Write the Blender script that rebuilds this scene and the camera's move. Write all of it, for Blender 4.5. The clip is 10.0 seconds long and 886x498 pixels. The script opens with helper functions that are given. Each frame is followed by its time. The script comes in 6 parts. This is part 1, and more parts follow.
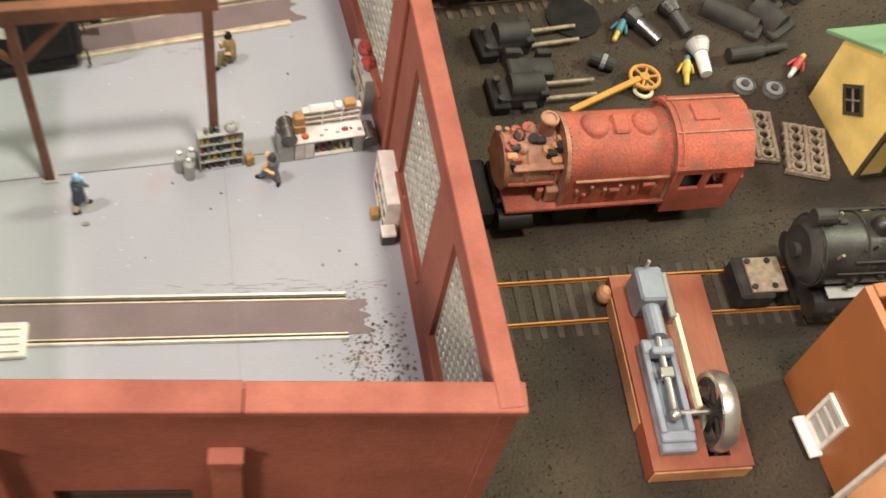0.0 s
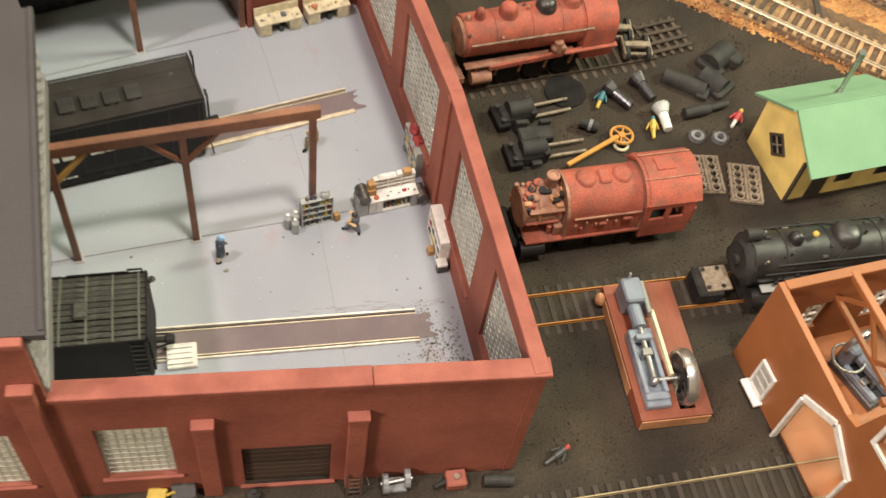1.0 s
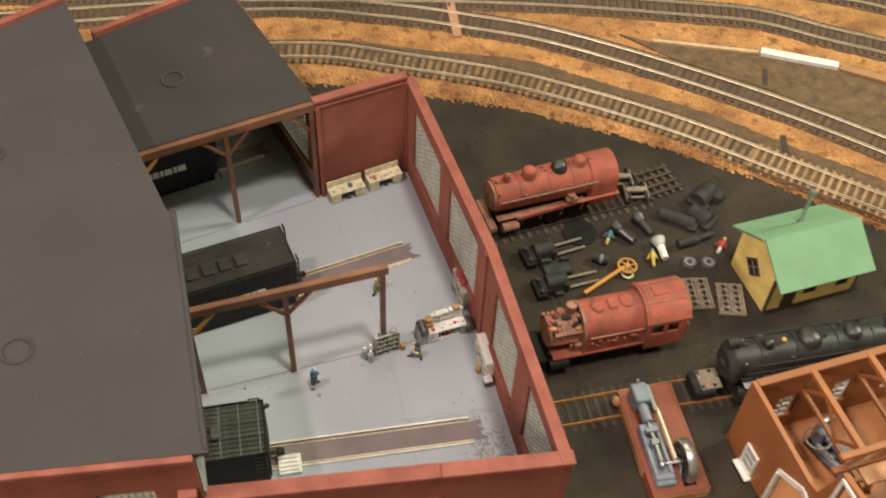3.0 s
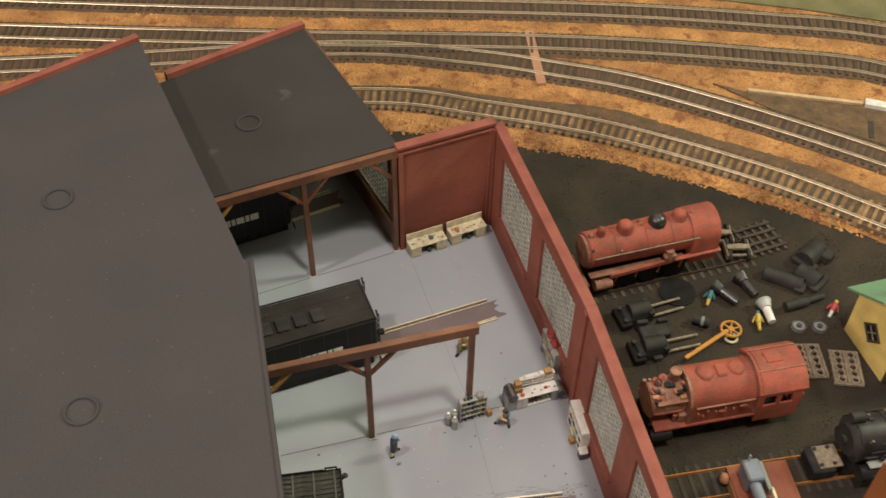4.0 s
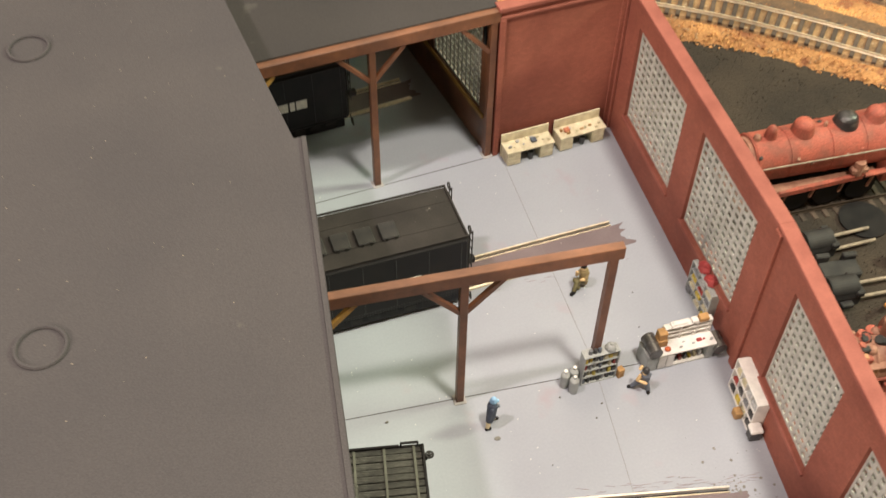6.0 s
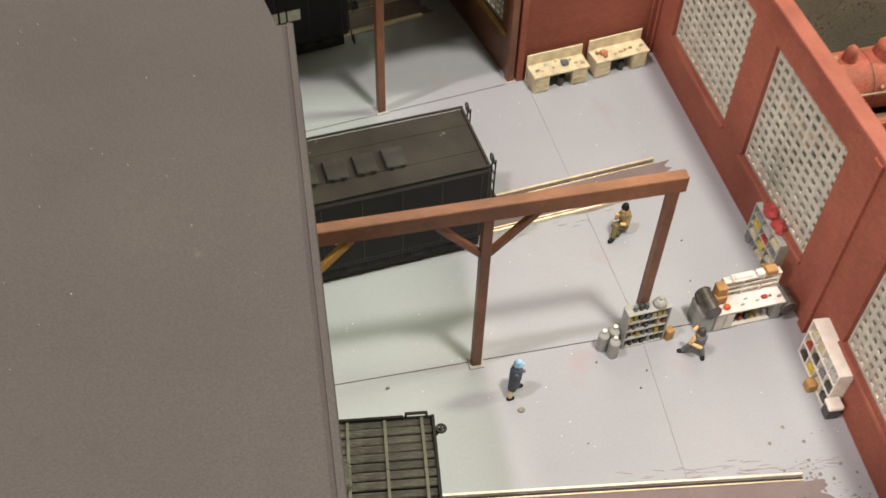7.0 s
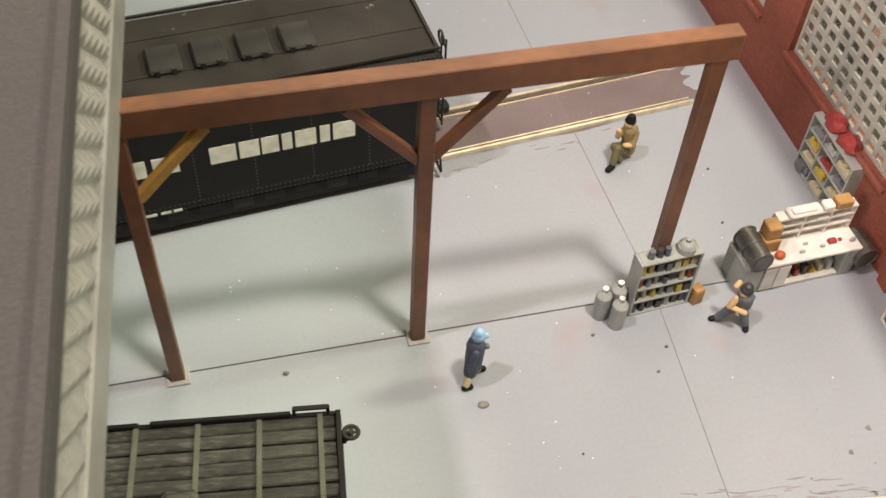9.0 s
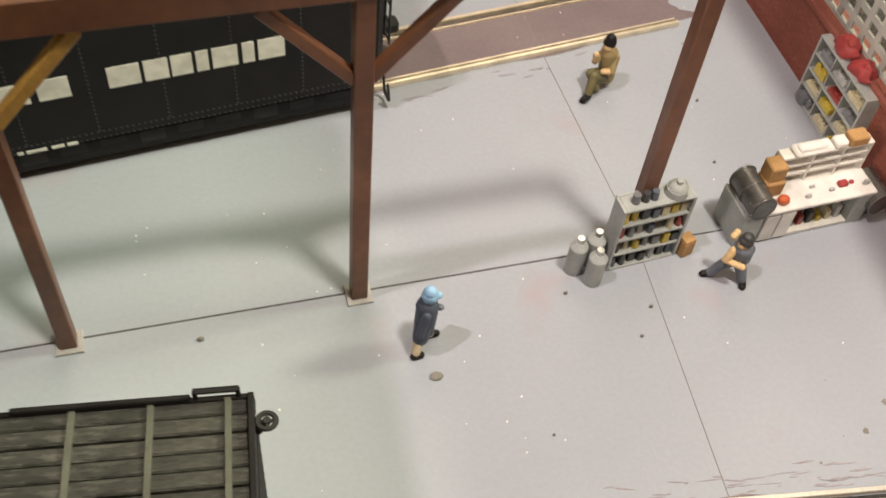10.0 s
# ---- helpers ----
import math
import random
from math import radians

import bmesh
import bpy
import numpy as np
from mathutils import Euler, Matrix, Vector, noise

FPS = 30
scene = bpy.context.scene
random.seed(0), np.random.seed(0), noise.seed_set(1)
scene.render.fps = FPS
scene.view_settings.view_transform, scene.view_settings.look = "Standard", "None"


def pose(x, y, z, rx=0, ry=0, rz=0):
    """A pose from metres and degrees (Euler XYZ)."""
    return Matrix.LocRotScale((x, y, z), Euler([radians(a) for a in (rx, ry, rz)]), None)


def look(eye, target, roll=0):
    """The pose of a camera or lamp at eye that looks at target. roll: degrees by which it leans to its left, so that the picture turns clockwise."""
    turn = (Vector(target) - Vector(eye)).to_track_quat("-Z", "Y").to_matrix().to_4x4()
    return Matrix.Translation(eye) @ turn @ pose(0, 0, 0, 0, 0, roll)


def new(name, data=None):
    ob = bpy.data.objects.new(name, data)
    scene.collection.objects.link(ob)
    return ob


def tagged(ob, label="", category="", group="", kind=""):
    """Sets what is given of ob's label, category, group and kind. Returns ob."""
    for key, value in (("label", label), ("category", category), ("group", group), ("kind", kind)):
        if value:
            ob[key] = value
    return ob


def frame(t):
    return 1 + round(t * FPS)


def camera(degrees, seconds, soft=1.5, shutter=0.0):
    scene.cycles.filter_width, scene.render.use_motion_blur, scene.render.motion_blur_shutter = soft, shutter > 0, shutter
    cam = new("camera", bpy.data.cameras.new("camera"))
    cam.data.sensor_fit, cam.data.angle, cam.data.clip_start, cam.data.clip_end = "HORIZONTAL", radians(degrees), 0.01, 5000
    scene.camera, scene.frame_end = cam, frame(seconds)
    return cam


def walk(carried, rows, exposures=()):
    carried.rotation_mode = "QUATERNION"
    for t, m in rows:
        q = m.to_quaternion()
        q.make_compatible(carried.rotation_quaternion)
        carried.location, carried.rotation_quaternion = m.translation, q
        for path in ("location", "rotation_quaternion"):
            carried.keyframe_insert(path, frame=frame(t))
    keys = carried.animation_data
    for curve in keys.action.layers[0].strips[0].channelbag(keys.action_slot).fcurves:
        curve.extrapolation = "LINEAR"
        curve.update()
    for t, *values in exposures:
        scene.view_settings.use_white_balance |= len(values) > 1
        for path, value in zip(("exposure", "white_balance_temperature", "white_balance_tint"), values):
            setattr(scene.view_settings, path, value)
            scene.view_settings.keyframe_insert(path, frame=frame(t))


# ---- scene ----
cam = camera(44.79, 10.0, shutter=0.5)
PATH = [
    (0, (0.03897, -0.25608, 0.33177), (0.13651, -0.05324, 0.00110), 14.13),
    (0.5, (0.00356, -0.29072, 0.39277), (0.10726, -0.08566, 0.06536), 13.35),
    (1, (-0.01496, -0.32641, 0.45701), (0.08270, -0.11716, 0.13040), 10.25),
    (1.5, (-0.02705, -0.36165, 0.51488), (0.06943, -0.14643, 0.19181), 8.12),
    (2, (-0.03943, -0.38814, 0.56166), (0.06089, -0.16748, 0.24347), 7.38),
    (2.5, (-0.04251, -0.40347, 0.59225), (0.05416, -0.17346, 0.27960), 5.34),
    (4, (-0.06154, -0.35639, 0.54610), (0.01515, -0.09294, 0.25505), 1.04),
    (4.5, (-0.06851, -0.33919, 0.51900), (0.00667, -0.07421, 0.22895), 1.35),
    (5, (-0.07067, -0.31574, 0.47773), (0.00169, -0.05236, 0.18550), 1.15),
    (5.5, (-0.07674, -0.27912, 0.43636), (-0.00513, -0.01906, 0.14099), 1.79),
    (6, (-0.07104, -0.24967, 0.39376), (-0.00685, 0.00665, 0.09346), 1.02),
    (7.5, (-0.06505, -0.18994, 0.29181), (-0.00009, 0.05682, -0.01623), 2.99),
    (8, (-0.06084, -0.17302, 0.25905), (0.01390, 0.07530, -0.04550), 4.79),
    (8.5, (-0.04895, -0.16079, 0.23702), (0.02474, 0.08790, -0.06749), 4.18),
    (9, (-0.03890, -0.14955, 0.21692), (0.03400, 0.09798, -0.08871), 3.84),
    (9.5, (-0.03246, -0.13555, 0.20185), (0.04303, 0.10205, -0.11095), 4.99),
    (10, (-0.02848, -0.12481, 0.18501), (0.05544, 0.10326, -0.13270), 6.97),
]
walk(cam, [(t, look(eye, target, roll)) for t, eye, target, roll in PATH],
     exposures=[(0, 0.06), (1.5, -0.06), (2.5, -0.2), (3.6, -0.72), (4.2, -0.76), (4.6, -0.72), (5.0, -0.54), (5.5, -0.03), (6.0, 0.1), (8.0, 0.06), (10.0, -0.02)])

# ---- light ----
world = bpy.data.worlds.new("room_air")
world.use_nodes = True
world.node_tree.nodes["Background"].inputs[0].default_value = (1.0, 0.87, 0.77, 1)
world.node_tree.nodes["Background"].inputs[1].default_value = 0.17
scene.world = world


def area_lamp(name, eye, target, power, size, colour):
    data = bpy.data.lights.new(name, "AREA")
    data.energy, data.size, data.color = power, size, colour
    ob = new(name, data)
    ob.matrix_world = look(eye, target)
    return ob


area_lamp("overhead_light", (0.22, -0.33, 1.36), (0.05, 0.0, 0.0), 18.5, 0.12, (0.98, 0.88, 0.75))
area_lamp("overhead_light", (-0.62, -0.10, 1.45), (0.0, 0.0, 0.0), 13.0, 0.05, (1.0, 0.83, 0.81))
# broad fill added without a known source; softens shadows and glints on rails
area_lamp("overhead_light", (0.42, 1.10, 1.55), (0.2, 0.2, 0.0), 12.0, 0.9, (1.0, 0.84, 0.66))
area_lamp("side_lamp", (1.65, 0.02, 1.20), (-0.05, 0.0, 0.0), 42.0, 0.30, (0.92, 1.0, 0.70))
area_lamp("front_lamp", (-1.45, -0.85, 1.10), (0.1, -0.05, 0.0), 34.0, 0.35, (1.0, 0.84, 0.70))

# ---- materials ----


def material(name, base, rough=0.7, metal=0.0, second=None, scale=300.0, fine=2500.0, amount=0.5, bump=0.0, spread=0.06, streak=None, wear=None, wear_at=0.62, wear_soft=0.06, gloss=0.5, bricks=0.0):
    """A surface with colour variation at two scales, optional worn patches, grain relief and per-piece spread. Scales are per metre."""
    mat = bpy.data.materials.new(name)
    mat.use_nodes = True
    nt = mat.node_tree
    bsdf = nt.nodes["Principled BSDF"]
    bsdf.inputs["Metallic"].default_value = metal
    bsdf.inputs["Specular IOR Level"].default_value = gloss
    tc = nt.nodes.new("ShaderNodeTexCoord")
    mp = nt.nodes.new("ShaderNodeMapping")
    mp.inputs["Scale"].default_value = streak or (1, 1, 1)
    nt.links.new(tc.outputs["Object"], mp.inputs["Vector"])

    def noise_at(freq, detail):
        n = nt.nodes.new("ShaderNodeTexNoise")
        n.inputs["Scale"].default_value, n.inputs["Detail"].default_value = freq, detail
        nt.links.new(mp.outputs[0], n.inputs["Vector"])
        return n

    def mix(kind, a, b, fac):
        m = nt.nodes.new("ShaderNodeMix")
        m.data_type, m.blend_type = "RGBA", kind
        for sock, v in ((m.inputs[6], a), (m.inputs[7], b), (m.inputs[0], fac)):
            if isinstance(v, (tuple, float)):
                sock.default_value = v if isinstance(v, float) else (*v, 1)
            else:
                nt.links.new(v, sock)
        return m.outputs[2]

    def ramp(src, lo, hi):
        r = nt.nodes.new("ShaderNodeMapRange")
        r.inputs["From Min"].default_value, r.inputs["From Max"].default_value = lo, hi
        nt.links.new(src, r.inputs["Value"])
        return r.outputs[0]

    second = second or tuple(c * 0.72 for c in base)
    broad, grain = noise_at(scale, 4.0), noise_at(fine, 3.0)
    col = mix("MIX", base, second, ramp(broad.outputs["Fac"], 0.35, 0.7))
    col = mix("MULTIPLY", col, mix("MIX", (0.72, 0.72, 0.72), (1.2, 1.2, 1.2), ramp(grain.outputs["Fac"], 0.3, 0.7)), amount)
    if wear:
        blot = noise_at(scale * 2.7, 6.0)
        col = mix("MIX", col, wear, ramp(blot.outputs["Fac"], wear_at, wear_at + wear_soft))
    if bricks:
        sep, com = nt.nodes.new("ShaderNodeSeparateXYZ"), nt.nodes.new("ShaderNodeCombineXYZ")
        nt.links.new(tc.outputs["Object"], sep.inputs[0])
        along = nt.nodes.new("ShaderNodeMath")
        nt.links.new(sep.outputs[0], along.inputs[0])
        nt.links.new(sep.outputs[1], along.inputs[1])
        nt.links.new(along.outputs[0], com.inputs[0])
        nt.links.new(sep.outputs[2], com.inputs[1])
        bt = nt.nodes.new("ShaderNodeTexBrick")
        bt.inputs["Scale"].default_value = 1.0
        bt.inputs["Brick Width"].default_value, bt.inputs["Row Height"].default_value = bricks, bricks * 0.36
        bt.inputs["Mortar Size"].default_value, bt.inputs["Mortar Smooth"].default_value = bricks * 0.05, 0.4
        bt.inputs["Color1"].default_value, bt.inputs["Color2"].default_value = (1.06, 1.06, 1.06, 1), (0.84, 0.84, 0.84, 1)
        bt.inputs["Mortar"].default_value = (0.68, 0.66, 0.62, 1)
        nt.links.new(com.outputs[0], bt.inputs["Vector"])
        col = mix("MULTIPLY", col, bt.outputs["Color"], 0.8)
    if spread:
        info = nt.nodes.new("ShaderNodeObjectInfo")
        r = nt.nodes.new("ShaderNodeMapRange")
        r.inputs["To Min"].default_value, r.inputs["To Max"].default_value = 1 - spread, 1 + spread
        nt.links.new(info.outputs["Random"], r.inputs["Value"])
        hsv = nt.nodes.new("ShaderNodeHueSaturation")
        nt.links.new(r.outputs[0], hsv.inputs["Value"])
        nt.links.new(col, hsv.inputs["Color"])
        col = hsv.outputs[0]
    nt.links.new(col, bsdf.inputs["Base Color"])
    rr = nt.nodes.new("ShaderNodeMapRange")
    rr.inputs["To Min"].default_value, rr.inputs["To Max"].default_value = max(0.03, rough - 0.12), min(1.0, rough + 0.12)
    nt.links.new(broad.outputs["Fac"], rr.inputs["Value"])
    nt.links.new(rr.outputs[0], bsdf.inputs["Roughness"])
    if bump:
        b = nt.nodes.new("ShaderNodeBump")
        b.inputs["Strength"].default_value, b.inputs["Distance"].default_value = 0.6, bump
        nt.links.new(grain.outputs["Fac"], b.inputs["Height"])
        nt.links.new(b.outputs[0], bsdf.inputs["Normal"])
    return mat


BRICK = material("brick_red_paint", (0.285, 0.092, 0.062), 0.72, second=(0.20, 0.060, 0.042), scale=28, fine=1300, amount=0.5, gloss=0.3, bump=0.0002, bricks=0.0026)
CAP = material("brick_red_cap", (0.268, 0.088, 0.064), 0.68, second=(0.185, 0.054, 0.040), scale=60, fine=1800, amount=0.4, gloss=0.3, bump=0.0001)
FLOOR = material("grey_floor_paint", (0.318, 0.343, 0.380), 0.62, second=(0.290, 0.310, 0.346), scale=14, fine=900, amount=0.12, bump=0.00004, wear=(0.322, 0.288, 0.315), wear_at=0.62, wear_soft=0.14, spread=0.0)
STAIN = material("brown_pit_paint", (0.150, 0.117, 0.120), 0.7, second=(0.185, 0.148, 0.150), scale=60, fine=1200, amount=0.3, spread=0.0)
SOOT = material("floor_soot", (0.22, 0.21, 0.18), 0.9, scale=300, spread=0.2)
ROOF = material("roof_felt", (0.044, 0.040, 0.042), 0.9, second=(0.052, 0.047, 0.048), scale=22, fine=1900, amount=0.6, wear=(0.075, 0.068, 0.062), wear_at=0.70, gloss=0.3, bump=0.00015, spread=0.0)
FASCIA = material("grey_fascia_plastic", (0.25, 0.235, 0.232), 0.45, scale=60, fine=1500, amount=0.3, bump=0.0001)
TIMBER = material("brown_timber", (0.185, 0.075, 0.036), 0.42, second=(0.088, 0.036, 0.019), scale=110, fine=1100, amount=0.6, streak=(0.35, 1, 0.35), bump=0.00008)
# golden sill colour; on the left braces it paints in lamp light
GOLDLITWOOD = material("golden_and_lamplit_timber", (0.42, 0.25, 0.06), 0.45, second=(0.26, 0.13, 0.035), scale=90, fine=1100, amount=0.5, bump=0.00008)
LOWFELT = material("darker_roof_felt", (0.030, 0.027, 0.027), 0.9, second=(0.038, 0.034, 0.033), scale=22, fine=1900, amount=0.6, wear=(0.055, 0.05, 0.046), wear_at=0.70, gloss=0.3, bump=0.00015, spread=0.0)
RIVET = material("dull_rivet_heads", (0.05, 0.05, 0.048), 0.45, scale=300, fine=2500, amount=0.3)
GROUND = material("black_cinder_ground", (0.024, 0.0195, 0.0155), 0.95, second=(0.047, 0.036, 0.026), scale=24, fine=900, amount=1.0, bump=0.0007, gloss=0.2, spread=0.0)
BALLAST = material("tan_ballast", (0.56, 0.29, 0.11), 0.9, second=(0.25, 0.118, 0.052), scale=30, fine=620, amount=1.0, bump=0.0016, gloss=0.2, spread=0.25, wear=(0.25, 0.105, 0.05), wear_at=0.56, wear_soft=0.1)
RAIL = material("nickel_rail", (0.90, 0.86, 0.76), 0.34, metal=0.6, scale=200, fine=1500, amount=0.25)
BRASS = material("brass_rail", (0.90, 0.80, 0.60), 0.34, metal=0.6, scale=200, fine=1500, amount=0.25)
RUST = material("rusty_rail", (0.46, 0.20, 0.05), 0.5, metal=0.3, scale=200, fine=1500, amount=0.4)
TIE = material("dark_tie", (0.026, 0.021, 0.017), 0.9, second=(0.045, 0.034, 0.025), scale=120, fine=2000, amount=0.6, spread=0.25)
BLACK = material("black_enamel", (0.009, 0.0085, 0.009), 0.5, second=(0.015, 0.0135, 0.013), gloss=0.18, scale=120, fine=2500, amount=0.3, bump=0.00004)
LOCOBLACK = material("worn_black_engine_paint", (0.014, 0.0135, 0.0145), 0.36, second=(0.030, 0.028, 0.027), scale=90, fine=1600, amount=0.7, wear=(0.055, 0.050, 0.046), wear_at=0.63, bump=0.0002)
DULL = material("dull_black_castings", (0.016, 0.0155, 0.0155), 0.7, gloss=0.3, second=(0.035, 0.033, 0.030), scale=150, fine=2500, amount=0.5, bump=0.0001)
ROOFBOARD = material("dark_green_roof_boards", (0.058, 0.056, 0.047), 0.75, second=(0.026, 0.025, 0.022), scale=420, fine=1500, amount=1.0, bump=0.0006, spread=0.25, streak=(0.3, 1, 1), gloss=0.3, wear=(0.105, 0.102, 0.088), wear_at=0.52, wear_soft=0.25)
CATWALK = material("grey_green_running_board", (0.10, 0.10, 0.078), 0.75, scale=200, fine=2200, amount=0.4)
WHITE = material("white_paint", (0.74, 0.72, 0.68), 0.5, scale=150, fine=2000, amount=0.2)
LETTER = material("cream_lettering", (0.78, 0.77, 0.68), 0.55, scale=300, fine=3000, amount=0.15, spread=0.0)
GREYBIN = material("grey_metal_shelf", (0.38, 0.40, 0.385), 0.5, scale=150, fine=2000, amount=0.4)
STEEL = material("bright_steel", (0.56, 0.56, 0.55), 0.3, metal=0.9, scale=150, fine=2000, amount=0.3)
BLUEGREY = material("blue_grey_engine_paint", (0.20, 0.23, 0.28), 0.42, scale=150, fine=2000, amount=0.35)
CREAM = material("cream_bench_paint", (0.68, 0.62, 0.43), 0.6, second=(0.46, 0.40, 0.26), scale=200, fine=2000, amount=0.5)
REDLOCO = material("red_primer_casting", (0.36, 0.092, 0.058), 0.68, second=(0.23, 0.058, 0.040), scale=55, fine=1300, amount=1.0, bump=0.0004, wear=(0.165, 0.068, 0.048), wear_at=0.46, wear_soft=0.34, gloss=0.3)
PRIMERDARK = material("scuffed_brown_primer", (0.20, 0.085, 0.055), 0.65, second=(0.33, 0.17, 0.11), scale=150, fine=1600, amount=0.6, bump=0.0002)
MAHOGANY = material("red_stained_wood", (0.20, 0.055, 0.028), 0.45, second=(0.12, 0.032, 0.018), scale=50, fine=900, amount=0.5, streak=(1, 0.15, 1), bump=0.0001)
RAWWOOD = material("raw_wood_edge", (0.42, 0.22, 0.11), 0.6, second=(0.30, 0.13, 0.06), scale=90, fine=900, amount=0.5)
ORANGE = material("orange_brown_plastic", (0.30, 0.108, 0.037), 0.5, second=(0.24, 0.085, 0.028), scale=40, fine=1500, amount=0.25, bump=0.00005)
GREENROOF = material("mint_green_roof", (0.145, 0.272, 0.158), 0.75, second=(0.125, 0.24, 0.14), scale=40, fine=1500, amount=0.2, bump=0.0001)
YELLOW = material("yellow_wall", (0.76, 0.58, 0.19), 0.6, scale=60, fine=1500, amount=0.25)
DOORWOOD = material("brown_door_planks", (0.052, 0.030, 0.020), 0.7, scale=60, fine=1100, amount=0.7, streak=(0.3, 1, 1), spread=0.25)
DARKTRIM = material("dark_brown_trim", (0.055, 0.045, 0.03), 0.6, scale=150, fine=1500)
GOLD = material("gold_plastic", (0.50, 0.23, 0.05), 0.4, scale=150, fine=1500, amount=0.4)
TANBITS = material("weathered_tan_casting", (0.26, 0.21, 0.15), 0.7, second=(0.15, 0.12, 0.09), scale=400, fine=2500, amount=0.6)
REDPAINT = material("red_paint", (0.36, 0.045, 0.045), 0.6, scale=200, fine=2000)
BLUEPAINT = material("blue_cloth_paint", (0.05, 0.062, 0.095), 0.6, scale=300, fine=2000)
SKYBLUE = material("light_blue_paint", (0.25, 0.42, 0.62), 0.6, scale=300, fine=2000)
YELLOWPAINT = material("yellow_paint", (0.46, 0.33, 0.06), 0.5, scale=300, fine=2000)
OLIVE = material("olive_figure_paint", (0.16, 0.14, 0.06), 0.6, scale=300, fine=2000)
CARDBOARD = material("tan_carton", (0.42, 0.24, 0.09), 0.7, scale=200, fine=2000)
FLESH = material("pale_figure_paint", (0.72, 0.50, 0.25), 0.6, scale=300, fine=2000)
GREENTURF = material("olive_turf", (0.17, 0.15, 0.07), 0.95, second=(0.11, 0.105, 0.05), scale=40, fine=1500, amount=0.8, bump=0.0008, spread=0.0)
WALLPAINT = material("room_wall_paint", (0.42, 0.36, 0.28), 0.8, scale=3, fine=200, amount=0.2, spread=0.0)
PLYWOOD = material("plywood_fascia", (0.36, 0.20, 0.09), 0.6, second=(0.28, 0.14, 0.06), scale=20, fine=400, amount=0.4)

GLASS = bpy.data.materials.new("hazy_clear_plastic")
GLASS.use_nodes = True
_g = GLASS.node_tree.nodes["Principled BSDF"]
_g.inputs["Base Color"].default_value = (0.86, 0.88, 0.86, 1)
_g.inputs["Roughness"].default_value = 0.08
_g.inputs["Transmission Weight"].default_value = 0.96
_g.inputs["IOR"].default_value = 1.15

# ---- mesh helpers, all in millimetres ----
MM = 0.001


def part(name, bm, mat, parent=None, label="", smooth=False):
    """Links a bmesh, built in millimetres, as one mesh object."""
    me = bpy.data.meshes.new(name)
    bmesh.ops.recalc_face_normals(bm, faces=bm.faces)
    bm.transform(Matrix.Scale(MM, 4))
    bm.to_mesh(me)
    bm.free()
    me.materials.append(mat)
    if smooth:
        for p in me.polygons:
            p.use_smooth = True
        me.set_sharp_from_angle(angle=radians(40))
    ob = new(name, me)
    ob.parent = parent
    if label:
        tagged(ob, label)
    return ob


def alike(name, first, parent, m):
    """One more object on the mesh of first, at the pose m (millimetres)."""
    ob = new(name, first.data)
    ob.parent = parent
    ob.matrix_basis = m
    return ob


def at_mm(x, y, z=0.0, turn=0.0, tilt=0.0, lean=0.0):
    return pose(x * MM, y * MM, z * MM, tilt, lean, turn)


def thing(name, label, category, x=0.0, y=0.0, z=0.0, turn=0.0, group="", kind=""):
    ob = new(name)
    ob.empty_display_size = 0.005
    ob.matrix_basis = at_mm(x, y, z, turn)
    return tagged(ob, label, category, group, kind)


def box(bm, x0, x1, y0, y1, z0, z1, bevel=0.0, m=None):
    r = bmesh.ops.create_cube(bm, size=1.0)
    vs = r["verts"]
    t = Matrix.Translation(((x0 + x1) / 2, (y0 + y1) / 2, (z0 + z1) / 2)) @ Matrix.Diagonal((abs(x1 - x0), abs(y1 - y0), abs(z1 - z0), 1))
    bmesh.ops.transform(bm, matrix=(m @ t) if m else t, verts=vs)
    if bevel:
        es = list({e for v in vs for e in v.link_edges})
        bmesh.ops.bevel(bm, geom=es, offset=bevel, segments=1, affect="EDGES")
    return bm


def solid(*sizes, bevel=0.0):
    return box(bmesh.new(), *sizes, bevel=bevel)


def rod(bm, p, q, r0, r1=None, seg=10, caps=True):
    p, q = Vector(p), Vector(q)
    d = q - p
    r = bmesh.ops.create_cone(bm, cap_ends=caps, segments=seg, radius1=r0, radius2=r0 if r1 is None else r1, depth=d.length)
    turn = d.to_track_quat("Z", "Y").to_matrix().to_4x4()
    bmesh.ops.transform(bm, matrix=Matrix.Translation((p + q) / 2) @ turn, verts=r["verts"])
    return bm


def bar(bm, p, q, w, h, bevel=0.0):
    """A square bar from p to q, w across and h along the upright."""
    p, q = Vector(p), Vector(q)
    d = q - p
    turn = d.to_track_quat("X", "Z").to_matrix().to_4x4()
    box(bm, -d.length / 2, d.length / 2, -w / 2, w / 2, -h / 2, h / 2, bevel, Matrix.Translation((p + q) / 2) @ turn)
    return bm


def prism(bm, outline, z0, z1):
    lo = [bm.verts.new((x, y, z0)) for x, y in outline]
    hi = [bm.verts.new((x, y, z1)) for x, y in outline]
    bm.faces.new(lo[::-1])
    bm.faces.new(hi)
    n = len(lo)
    for i in range(n):
        bm.faces.new((lo[i], lo[(i + 1) % n], hi[(i + 1) % n], hi[i]))
    return bm


def ball(bm, c, rx, ry=None, rz=None, u=10, v=6):
    r = bmesh.ops.create_uvsphere(bm, u_segments=u, v_segments=v, radius=1.0)
    bmesh.ops.transform(bm, matrix=Matrix.Translation(c) @ Matrix.Diagonal((rx, ry or rx, rz or rx, 1)), verts=r["verts"])
    return bm


